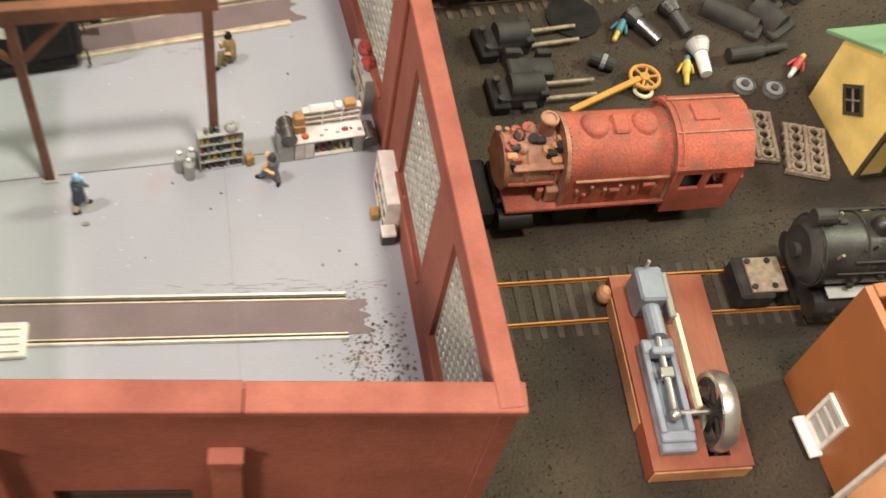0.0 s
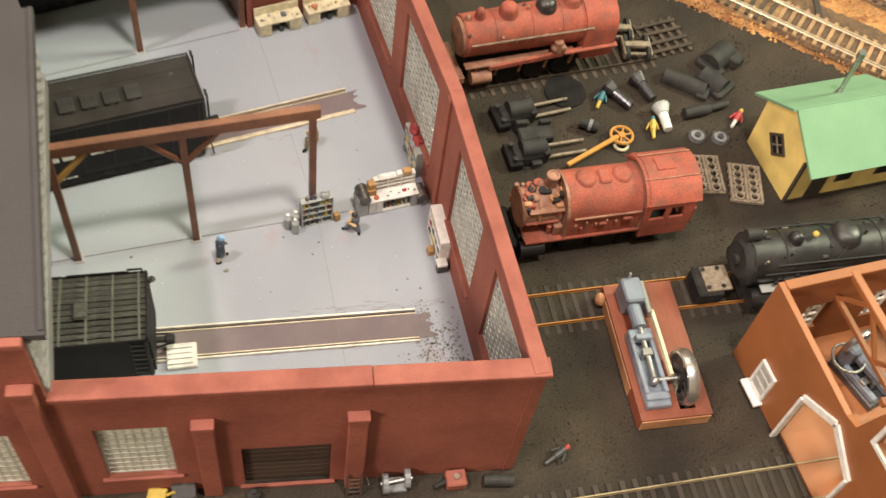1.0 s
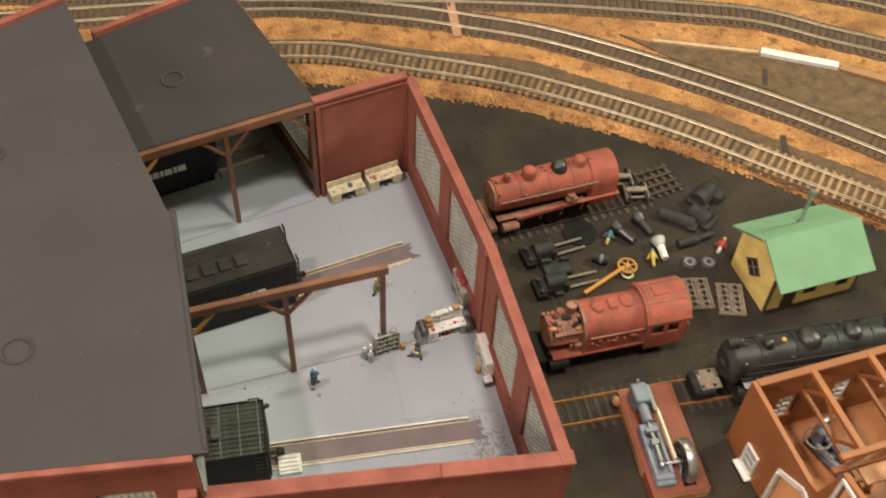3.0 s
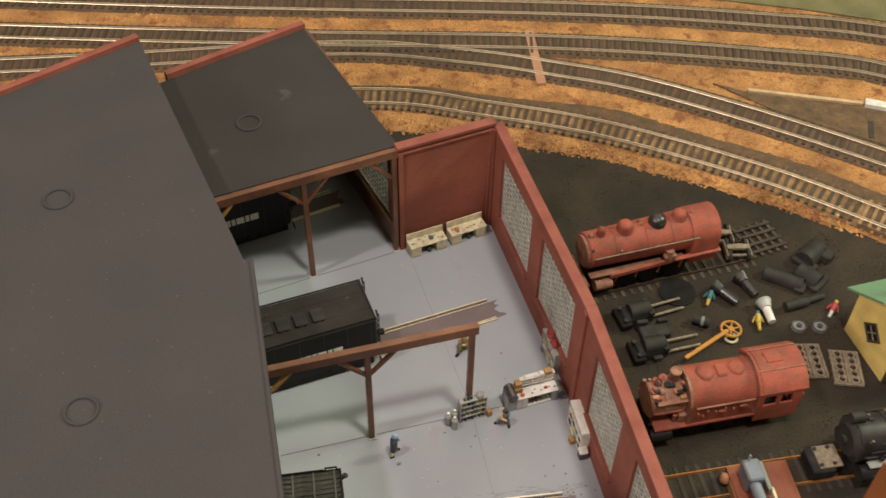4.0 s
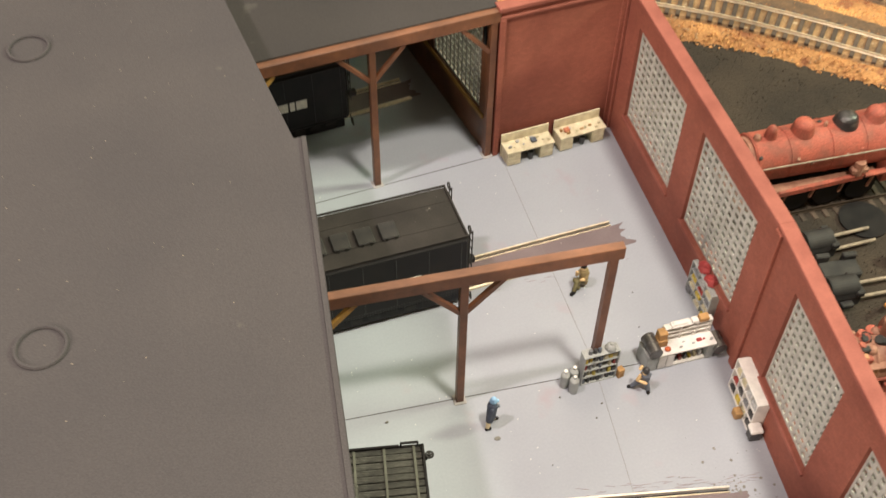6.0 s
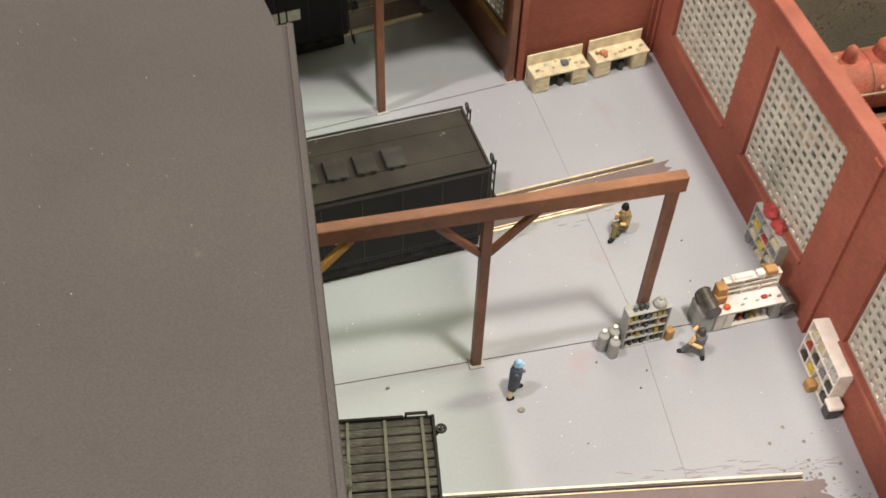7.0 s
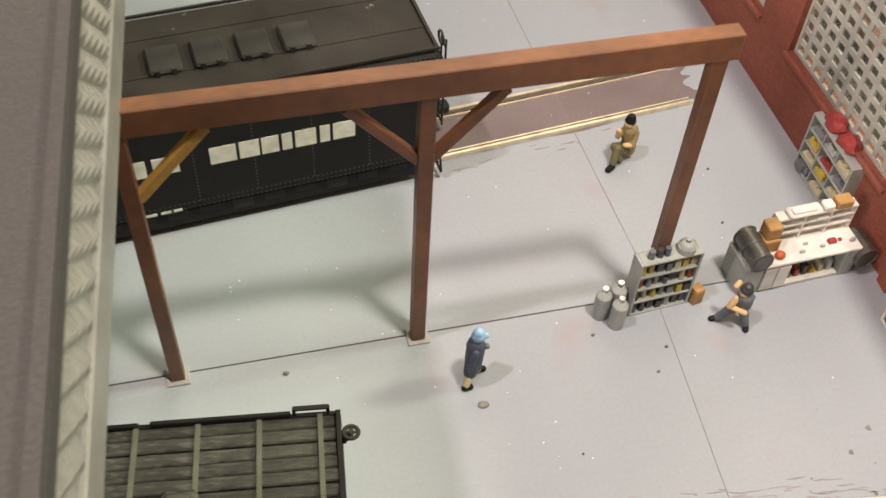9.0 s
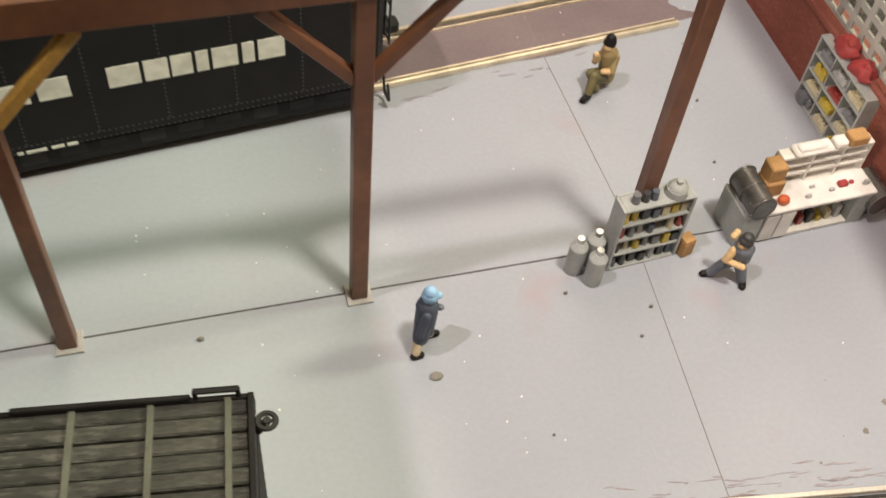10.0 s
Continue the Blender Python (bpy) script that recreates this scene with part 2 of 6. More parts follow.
def ring(bm, c, r, thick, axis="z", seg=24, flat=None):
    """A torus-like hoop about c."""
    vs = []
    for i in range(seg):
        a = 2 * math.pi * i / seg
        row = []
        for j in range(6):
            b = 2 * math.pi * j / 6
            rr, h = r + thick * math.cos(b), (flat or thick) * math.sin(b)
            x, y = rr * math.cos(a), rr * math.sin(a)
            p = {"z": (x, y, h), "y": (x, h, y), "x": (h, x, y)}[axis]
            row.append(bm.verts.new(Vector(c) + Vector(p)))
        vs.append(row)
    for i in range(seg):
        for j in range(6):
            k, l = (i + 1) % seg, (j + 1) % 6
            bm.faces.new((vs[i][j], vs[k][j], vs[k][l], vs[i][l]))
    return bm

# ---- ground and room ----
G = -3.0  # yard level; the stall floor is 0


def noise_sheet(name, mat, outline_fn, x0, x1, y0, y1, step, z, rough, seed=0.0):
    """An uneven sheet over the cells where outline_fn says so."""
    bm, grid = bmesh.new(), {}
    nx, ny = int((x1 - x0) / step), int((y1 - y0) / step)
    for i in range(nx + 1):
        for j in range(ny + 1):
            x, y = x0 + i * step, y0 + j * step
            h = noise.noise((x * 0.05 + seed, y * 0.05, 0.0)) + 0.6 * noise.noise((x * 0.21 + seed, y * 0.21, 3.0))
            grid[i, j] = (x, y, z(x, y) + rough * h if callable(z) else z + rough * h)
    made = {}

    def v(k):
        if k not in made:
            made[k] = bm.verts.new(grid[k])
        return made[k]

    for i in range(nx):
        for j in range(ny):
            if outline_fn(x0 + (i + 0.5) * step, y0 + (j + 0.5) * step):
                bm.faces.new((v((i, j)), v((i + 1, j)), v((i + 1, j + 1)), v((i, j + 1))))
    return part(name, bm, mat, smooth=True)


EDGE = [(-600, 330), (-100, 318), (20, 292), (110, 262), (168, 232), (225, 202), (288, 155), (340, 112), (393, 63), (471, -30), (540, -140), (600, -300)]


def past_edge(x, y):
    """How far a place lies behind the border of the tan main-line bank."""
    for (xa, ya), (xb, yb) in zip(EDGE, EDGE[1:]):
        if xa <= x <= xb:
            return (y - (ya + (yb - ya) * (x - xa) / (xb - xa))) * 0.8
    return -500.0 if x < EDGE[0][0] else 300.0


bm = solid(-1980, 1980, -1480, 1780, G - 12, G - 1.2)
tagged(part("ground", bm, GROUND), "dark layout board that carries the model yard", "ground", kind="structure")
tagged(noise_sheet("yard_cinders", GROUND, lambda x, y: True, -460, 700, -340, 420, 6.0, lambda x, y: G - 0.4 if past_edge(x, y) < 4 else G - 3, 0.35),
       "uneven black cinder ground of the model yard", "ground", kind="structure")


def smooth_line(points, step):
    """Points every step or so along a smooth curve through the given ones."""
    out = []
    pts = [Vector(p) for p in points]
    for i in range(len(pts) - 1):
        a, b_ = pts[i], pts[i + 1]
        ta = (b_ - pts[i - 1]) / 2 if i else b_ - a
        tb = (pts[i + 2] - a) / 2 if i + 2 < len(pts) else b_ - a
        n = max(2, int((b_ - a).length / step))
        for k in range(n):
            u = k / n
            out.append(a * (2 * u**3 - 3 * u**2 + 1) + ta * (u**3 - 2 * u**2 + u) + b_ * (3 * u**2 - 2 * u**3) + tb * (u**3 - u**2))
    return out + [pts[-1]]


def bank():
    bm, rows_ = bmesh.new(), []
    line = smooth_line(EDGE, 5.0)
    lift = [(-3, -1.2), (1.5, 0.3), (5, 1.6), (9, 2.4)] + [(9 + 5.5 * k, 2.6) for k in range(1, 70)] + [(450, 2.6), (600, 2.6), (900, 2.6)]
    for i, p in enumerate(line):
        row = []
        for off, h in lift:
            x, y = p.x + off * 0.55, p.y + off * 0.83
            wob = 2.2 * noise.noise((p.x * 0.06, p.y * 0.06, 0.3)) if off < 6 else 0.0
            n = noise.noise((x * 0.07, y * 0.07, 2.0)) + 0.7 * noise.noise((x * 0.26, y * 0.26, 8.0))
            row.append(bm.verts.new((x + wob * 0.55, y + wob * 0.83, G + h + 0.55 * n * min(1.0, (off + 3) / 8))))
        rows_.append(row)
    for a, b_ in zip(rows_, rows_[1:]):
        for k in range(len(a) - 1):
            bm.faces.new((a[k], b_[k], b_[k + 1], a[k + 1]))
    return part("main_line_bank", bm, BALLAST, smooth=True)


tagged(bank(), "tan grass and ballast bank behind the yard", "bank", kind="structure")

# the room round the layout
room = solid(-2000, 2000, -1500, 1800, -900, -880)
tagged(part("room_floor", room, PLYWOOD), "plain room floor under the layout", "floor", kind="structure")
for nm, b in (("wall_west", (-2020, -2000, -1500, 1800, -900, 1700)), ("wall_east", (2000, 2020, -1500, 1800, -900, 1700)),
              ("wall_south", (-2020, 2020, -1520, -1500, -900, 1700)), ("wall_north", (-2020, 2020, 1800, 1820, -900, 1700))):
    tagged(part(nm, solid(*b), WALLPAINT), "plain painted room wall", "wall", kind="structure")
tagged(part("ceiling", solid(-2020, 2020, -1520, 1820, 1700, 1720), WHITE), "plain white room ceiling", "ceiling", kind="structure")

# ---- roundhouse floor ----
FLOOR_OUT = [(120, -151.4), (129, -7), (126.5, 157), (54, 147), (18, 296), (-430, 200), (-430, -52)]
tagged(part("floor", prism(bmesh.new(), FLOOR_OUT, G - 0.5, 0.0), FLOOR), "pale grey painted concrete stall floor", "floor", kind="structure")


def strip(p, q, w, z0, z1, bm=None):
    p, q = Vector((*p, 0)), Vector((*q, 0))
    d = (q - p).normalized()
    n = Vector((-d.y, d.x, 0)) * w / 2
    return prism(bm or bmesh.new(), [(p - n)[:2], (q - n)[:2], (q + n)[:2], (p + n)[:2]], z0, z1)


JOINT = material("dark_floor_joint", (0.085, 0.08, 0.075), 0.9, scale=300, spread=0.0)
tagged(part("floor_joint", strip((-200, 1.0), (127, 0.6), 0.35, 0.0, 0.12), JOINT), "thin dark joint between floor slabs", "joint", kind="structure")
tagged(part("floor_joint", strip((52, -150), (63, 2), 0.15, 0.0, 0.12), SOOT), "thin dark joint between floor slabs", "joint", kind="structure")
tagged(part("floor_joint", strip((63.2, 2), (58, 145), 0.15, 0.0, 0.12), SOOT), "thin dark joint between floor slabs", "joint", kind="structure")
tagged(part("floor_joint", strip((-200, 108), (52, 144), 0.35, 0.0, 0.12), JOINT), "thin dark joint between floor slabs", "joint", kind="structure")


def ragged_strip(p, q, w, z, seed, wob=1.6):
    p, q = Vector((*p, 0)), Vector((*q, 0))
    d = (q - p).normalized()
    n = Vector((-d.y, d.x, 0))
    m = 60
    a, b = [], []
    for i in range(m + 1):
        c = p.lerp(q, i / m)
        end = 1.0 if i < m - 3 else 0.75
        a.append(c - n * (w / 2 * end + wob * noise.noise((i * 0.35, seed, 0))))
        b.append(c + n * (w / 2 * end + wob * noise.noise((i * 0.35, seed, 5))))
    tip = []
    for k in range(1, 12):
        u = k / 12
        push = 5.0 * noise.noise((k * 0.43, seed, 9.0)) + 3.0 * noise.noise((k * 1.3, seed, 2.0)) - 4.0 * math.sin(math.pi * u) * (seed > 3.5)
        tip.append(a[-1].lerp(b[-1], u) + d * push)
    return prism(bmesh.new(), [(v.x, v.y) for v in a + tip + b[::-1]], 0.0, z)


STALLS = [((-260, -25.0), (96, -75.0)), ((-260, 36.5), (99, 76.2)), ((-260, 153.0), (20, 207.0))]
for k, (p, q) in enumerate(STALLS):
    d = (Vector(q) - Vector(p)).normalized()
    far = Vector(q) + d * 7
    tagged(part("inspection_pit_stain", ragged_strip(p, far, 19, 0.10, 3.0 + k), STAIN), "brown oily strip between the stall rails", "stain", kind="structure")
    n = Vector((-d.y, d.x))
    track_ob = thing("stall_track", "two bright rails laid in the grey stall floor", "track", group="stall tracks")
    for side in (-1, 1):
        off = n * 8.9 * side
        bm = bmesh.new()
        a, b = Vector(p) + off, Vector(q) + off
        bar(bm, (a.x, a.y, 0.75), (b.x, b.y, 0.75), 1.0, 1.5, 0.12)
        part("rail", bm, RAIL if k == 0 else BRASS, track_ob)
        part("flangeway", strip((a - n * 1.15 * side)[:], (b - n * 1.15 * side)[:], 1.0, 0.0, 0.16), DULL, track_ob)
        part("guard_strip", strip((a - n * 1.95 * side)[:], (b - n * 1.95 * side)[:], 0.5, 0.0, 0.7), BRASS, track_ob)

# ---- roundhouse walls ----


def pierced(length, thick, z0, z1, holes):
    """A wall slab along x with openings cut through it."""
    bm = bmesh.new()
    xs = sorted({0.0, float(length), *(h[0] for h in holes), *(h[1] for h in holes)})
    for a, b in zip(xs, xs[1:]):
        zs = [z0]
        for h in sorted((h for h in holes if h[0] <= a and b <= h[1]), key=lambda h: h[2]):
            zs += [h[2], h[3]]
        zs.append(z1)
        for lo, hi in zip(zs[::2], zs[1::2]):
            if hi - lo > 0.01:
                box(bm, a, b, 0, thick, lo, hi)
    bmesh.ops.remove_doubles(bm, verts=bm.verts, dist=0.001)
    return bm


FROST = material("frosted_cream_panes", (0.58, 0.58, 0.48), 0.35, second=(0.46, 0.48, 0.40), scale=150, fine=900, amount=0.4)


def window(name, parent, s0, s1, z0, z1, y, cols, rows_, mat=WHITE, thick=1.2, wide=0.5, glass=GLASS):
    """A window unit: frame, glazing bars and a clear sheet, in its wall's own axes."""
    ob = new(name)
    ob.parent = parent
    tagged(ob, "small-paned industrial window with pale glazing bars")
    fr = bmesh.new()
    for b in ((s0, s1, z0, z0 + 1), (s0, s1, z1 - 1, z1), (s0, s0 + 1, z0 + 1, z1 - 1), (s1 - 1, s1, z0 + 1, z1 - 1)):
        box(fr, b[0], b[1], y - thick / 2, y + thick / 2, b[2], b[3])
    part("window_frame", fr, mat, ob)
    for i in range(1, cols):
        x = s0 + (s1 - s0) * i / cols
        part("glazing_bar", solid(x - wide / 2, x + wide / 2, y - 0.35, y + 0.35, z0 + 1, z1 - 1), mat, ob)
    for i in range(1, rows_):
        z = z0 + (z1 - z0) * i / rows_
        part("glazing_bar", solid(s0 + 1, s1 - 1, y - 0.3, y + 0.4, z - wide / 2, z + wide / 2), mat, ob)
    part("pane", solid(s0 + 0.6, s1 - 0.6, y - 0.12, y + 0.12, z0 + 0.6, z1 - 0.6), glass, ob)
    return ob


def wall_between(name, p, q, label):
    d = Vector(q) - Vector(p)
    return thing(name, label, "wall", p[0], p[1], 0, math.degrees(math.atan2(d.y, d.x)), kind="structure"), d.length


C, K, D = (118.8, -157.2), (129.0, -7.0), (126.5, 157.0)
PANEWHITE = material("dusty_white_bars", (0.40, 0.40, 0.37), 0.6, scale=200, fine=2000, amount=0.3)
TOP = 88.5
for nm, p, q, wins in (("wall_end_a", C, K, ((14, 59), (81, 126.5))), ("wall_end_b", K, D, ((14, 69), (87, 145)))):
    w, n = wall_between(nm, p, q, "brick-red end wall of the roundhouse with small-paned windows")
    holes = [(a, b, 21, 77) for a, b in wins]
    part("brickwork", pierced(n, 5.0, G, TOP, holes), BRICK, w)
    part("coping", solid(0.02, n - 0.02, -0.9, 5.9, TOP, TOP + 2.2, bevel=0.3), CAP, w, "worn red coping")
    for a, b in wins:
        window("window", w, a, b, 21, 77, 2.5, 11, 13, PANEWHITE, wide=1.7)
        part("window_sill", solid(a - 1, b + 1, 4.6, 6.2, 19.4, 21, bevel=0.2), CAP, w)
        part("window_sill", solid(a - 1, b + 1, -1.4, 0.4, 19.4, 21, bevel=0.2), CAP, w)
    part("pilaster", solid(n - 5, n, 5.0, 6.6, 0, TOP - 0.1, bevel=0.3), BRICK, w)

# side wall towards the camera, low over the open stalls, tall under the main roof
w, n = wall_between("wall_side", C, (-420.0, -59.5), "tall brick-red side wall with windows, pilasters and a stepped top")
LOW, HIGH, STEP = 88.0, 129.0, 189.0
holes = [(149, 177.5, 15, 61), (84, 121.5, G, 36.0)]
tall = [(209, 238), (270, 299), (331, 360), (392, 421)]
part("brickwork", pierced(STEP, 6.0, G, LOW, holes), BRICK, w).location.y = -6.0 * MM
bm = pierced(n, 6.0, G, HIGH, [(0, STEP, G, HIGH)] + [h for a, b in tall for h in ((a, b, 12.5, 61), (a + 2, b + 1, 80, 104.5))])
part("brickwork", bm, BRICK, w).location.y = -6.0 * MM
part("coping", solid(-1.5, 68.9, -7.2, 1.4, LOW, LOW + 2.4, bevel=0.35), CAP, w, "worn red coping")
part("coping", solid(69.1, STEP - 0.1, -7.2, 1.6, LOW, LOW + 2.9, bevel=0.35), CAP, w, "worn red coping")
part("coping", solid(STEP, n, -7.0, 1.6, HIGH, HIGH + 3.0, bevel=0.35), CAP, w, "worn red coping")
for a, top in ((69, 64), (130.3, 64), (191, 100), (252, 100), (313, 100), (374, 100)):
    part("pilaster", solid(a + 0.6, a + 8.6, 0, 4.0, G, top, bevel=0.3), BRICK, w)
    bm = bmesh.new()
    box(bm, a, a + 9.2, 0, 4.8, top, top + 2.6, 0.3)
    part("pilaster_cap", bm, CAP, w)
window("window", w, 149, 177.5, 15, 61, -2.6, 8, 10, PANEWHITE, wide=0.9, glass=FROST)
part("window_sill", solid(146.5, 180, 0, 1.6, 13.0, 15, bevel=0.25), CAP, w)
for a, b in tall:
    window("window", w, a, b, 12.5, 61, -2.6, 8, 10, PANEWHITE, wide=0.9, glass=FROST)
    window("window", w, a + 2, b + 1, 80, 104.5, -2.6, 8, 5, PANEWHITE, wide=0.9, glass=FROST)
    part("window_sill", solid(a - 2, b + 2, 0, 1.6, 10.6, 12.5, bevel=0.25), CAP, w)
    part("window_sill", solid(a, b + 3, 0, 1.6, 78.2, 80, bevel=0.25), CAP, w)
door = new("freight_door")
door.parent = w
tagged(door, "dark brown plank freight door")
part("backing", solid(84.1, 121.4, -4.9, -3.9, G, 35.9), DARKTRIM, door)
for i in range(9):
    part("plank", solid(84.2, 121.3, -3.88, -2.6, G + i * 4.32, G + i * 4.32 + 4.1, bevel=0.3), DOORWOOD, door)
part("door_sill", solid(82, 123.5, 0, 1.6, G, G + 1.6), CAP, w)

# wall behind the workbenches
w, n = wall_between("wall_back", (53.5, 145.5), (121.5, 154.6), "plain brick-red cross wall with a raised border")
part("brickwork", solid(0, n, 0, 4, 0, 91.5), BRICK, w)
part("coping", solid(-1, n, -1.6, 5.0, 91.5, 94.0, bevel=0.3), CAP, w, "worn red coping")
part("ledge", solid(0, n, -1.2, 0, 87.0, 88.6, bevel=0.2), CAP, w)
part("pilaster", solid(0, 3.0, -1.4, 0, 0, 87.0, bevel=0.2), BRICK, w)
part("pilaster", solid(n - 4, n - 1, -1.2, 0, 0, 87.0, bevel=0.2), BRICK, w)

# glazed timber partition under the low roof
w, n = wall_between("partition", (53.0, 150.0), (22.0, 288.0), "brown timber partition with a tall small-paned window")
part("boarding", pierced(n, 3.0, 0, 92, [(7, 62, 24, 85), (70, 124, 24, 85)]), TIMBER, w)
window("window", w, 7, 62, 24, 85, 1.5, 12, 14, PANEWHITE, wide=0.8)
window("window", w, 70, 124, 24, 85, 1.5, 12, 14, PANEWHITE, wide=0.8)
part("sill_rail", solid(2, n - 2, 3.0, 4.2, 21.0, 23.6, bevel=0.2), GOLDLITWOOD, w)
part("door_hinge", solid(2.2, 4.8, 3.0, 3.9, 66, 80, bevel=0.2), BLACK, w)

# ---- roofs ----
HI_EDGE = [(-59.4, -123.0), (-50.4, 36.0), (-55.0, 36.0), (-92.5, 246.0)]
bm = prism(bmesh.new(), HI_EDGE + [(-430, 105), (-430, -57)], 129.2, 132.5)
tagged(part("main_roof", bm, ROOF), "broad dark grey felt roof over the stalls", "roof", kind="structure")
part("roof_edge_strip", strip((-60.4, -121), (-51.5, 35.5), 1.6, 132.4, 133.3), ROOF, None)
LO = [(54.6, 148.2), (-74.0, 129.2), (-97.0, 246.0), (19.0, 288.0)]
tagged(part("low_roof", prism(bmesh.new(), LO, 90.2, 93.4), LOWFELT), "dark grey felt roof over the far stall", "roof", kind="structure")
tagged(part("parapet", strip((-93, 247), (-430, 106), 5, G, 135.8), CAP), "red parapet behind the main roof", "parapet", kind="structure")
tagged(part("parapet", strip((19.5, 290), (-81, 255), 5, G, 97.5), CAP), "red parapet behind the low roof", "parapet", kind="structure")
for x, y, z in ((-141, -38.5, 132.5), (-147, 108, 132.5), (-34, 193.5, 93.4), (-285, 30, 132.5)):
    tagged(part("roof_ring", ring(bmesh.new(), (0, 0, 0.5), 7.6, 0.75, flat=0.7), ROOF, smooth=True), "low round vent ring moulded on dark roof", "vent ring", group="roof rings").location = (x * MM, y * MM, z * MM)

# clerestory front between the two roof levels
FACE = [((-66.0, -121.5), (-54.2, 36.0)), ((-57.5, 36.0), (-76.0, 140.0))]
for k, (p, q) in enumerate(FACE):
    w, n = wall_between("clerestory_wall", p, q, "light grey clerestory front with a quilted relief under the main roof")
    part("panel", solid(0, n, 0, 2.0, 86.0, 129.0), FASCIA, w)
    part("lower_rim", solid(0, n, -1.0, 0.4, 84.6, 94.6, bevel=0.4), FASCIA, w)
    part("upper_rim", solid(0, n, -1.4, 0.4, 126.5, 129.0, bevel=0.3), FASCIA, w)
    m = int(n / 7.0)
    first = None
    for i in range(m):
        x = (i + 0.5) * n / m
        if first is None:
            bm = bmesh.new()
            for r in range(8):
                z, dx = 98.0 + r * 3.6, 1.75 * (2 * (r % 2) - 1)
                base = [bm.verts.new((dx + ex, 0.0, z + ez)) for ex, ez in ((-3.4, 0), (0, -3.5), (3.4, 0), (0, 3.5))]
                apex = bm.verts.new((dx, -1.5, z))
                for j in range(4):
                    bm.faces.new((base[j], base[(j + 1) % 4], apex))
                bm.faces.new(base[::-1])
            first = part("quilted_boss", bm, FASCIA, w, smooth=False)
            first.location.x = x * MM
        else:
            alike("quilted_boss", first, w, at_mm(x, 0))

# ---- timber frames ----


WORNBASE = material("pale_footing", (0.42, 0.40, 0.38), 0.6, scale=200, fine=2000, amount=0.4)


def timber_frame(label, x, y, turn, posts, beam, top, braces):
    t = thing("post_gantry", label, "roof frame", x, y, 0, turn, group="timber roof frames")
    for px in posts:
        part("post", solid(px - 1.65, px + 1.65, -1.65, 1.65, 0.6, top - 6.5, bevel=0.2), TIMBER, t)
        part("footing", solid(px - 2.7, px + 2.7, -2.7, 2.7, 0.0, 0.6, bevel=0.1), WORNBASE, t)
    part("beam", solid(beam[0], beam[1], -2.0, 2.0, top - 6.5, top, bevel=0.25), TIMBER, t)
    # left braces get the golden tone in place of light falling on them
    for px, side in braces:
        part("brace", bar(bmesh.new(), (px + side * 1.2, 0, top - 24), (px + side * 16, 0, top - 7.2), 2.2, 2.2, 0.2), GOLDLITWOOD if px < -50 else TIMBER, t)
    return t


timber_frame("brown timber roof frame on three braced posts", 0, 0, 0, (-58, 0, 60), (-66, 63.5), 86.0, ((0, -1), (0, 1), (-58, 1)))
timber_frame("brown timber frame carrying the low roof edge", -9.6, 137.0, 8.6, (-62, 0, 61), (-66, 64), 92.5, ((0, -1), (0, 1), (-62, 1), (61, -1)))

# ---- railway cars in the stalls ----


def turned(ob, x, y, z=0.0, turn=0.0, tilt=0.0, lean=0.0):
    ob.matrix_basis = at_mm(x, y, z, turn, tilt, lean)
    return ob


def wheelset(parent, x):
    ob = new("wheelset")
    ob.parent = parent
    ob.location.x = x * MM
    part("axle", rod(bmesh.new(), (0, -10.5, 6.0), (0, 10.5, 6.0), 1.0, seg=8), DULL, ob)
    for y in (-9, 9):
        part("wheel", rod(bmesh.new(), (0, y - 1.2, 6.0), (0, y + 1.2, 6.0), 5.0, seg=20), DULL, ob, smooth=True)


DECK = material("dusty_brown_black_deck", (0.017, 0.0145, 0.013), 0.72, second=(0.030, 0.026, 0.023), scale=70, fine=1500, amount=0.6, bump=0.0001, gloss=0.25, wear=(0.13, 0.12, 0.105), wear_at=0.70, wear_soft=0.04)


def hatch_mesh():
    bm = solid(-4.1, 4.1, -5.0, 5.0, 0, 1.6, bevel=0.6)
    box(bm, -2.6, -1.4, -5.4, -4.6, 0.2, 2.0)
    box(bm, 1.4, 2.6, -5.4, -4.6, 0.2, 2.0)
    return bm


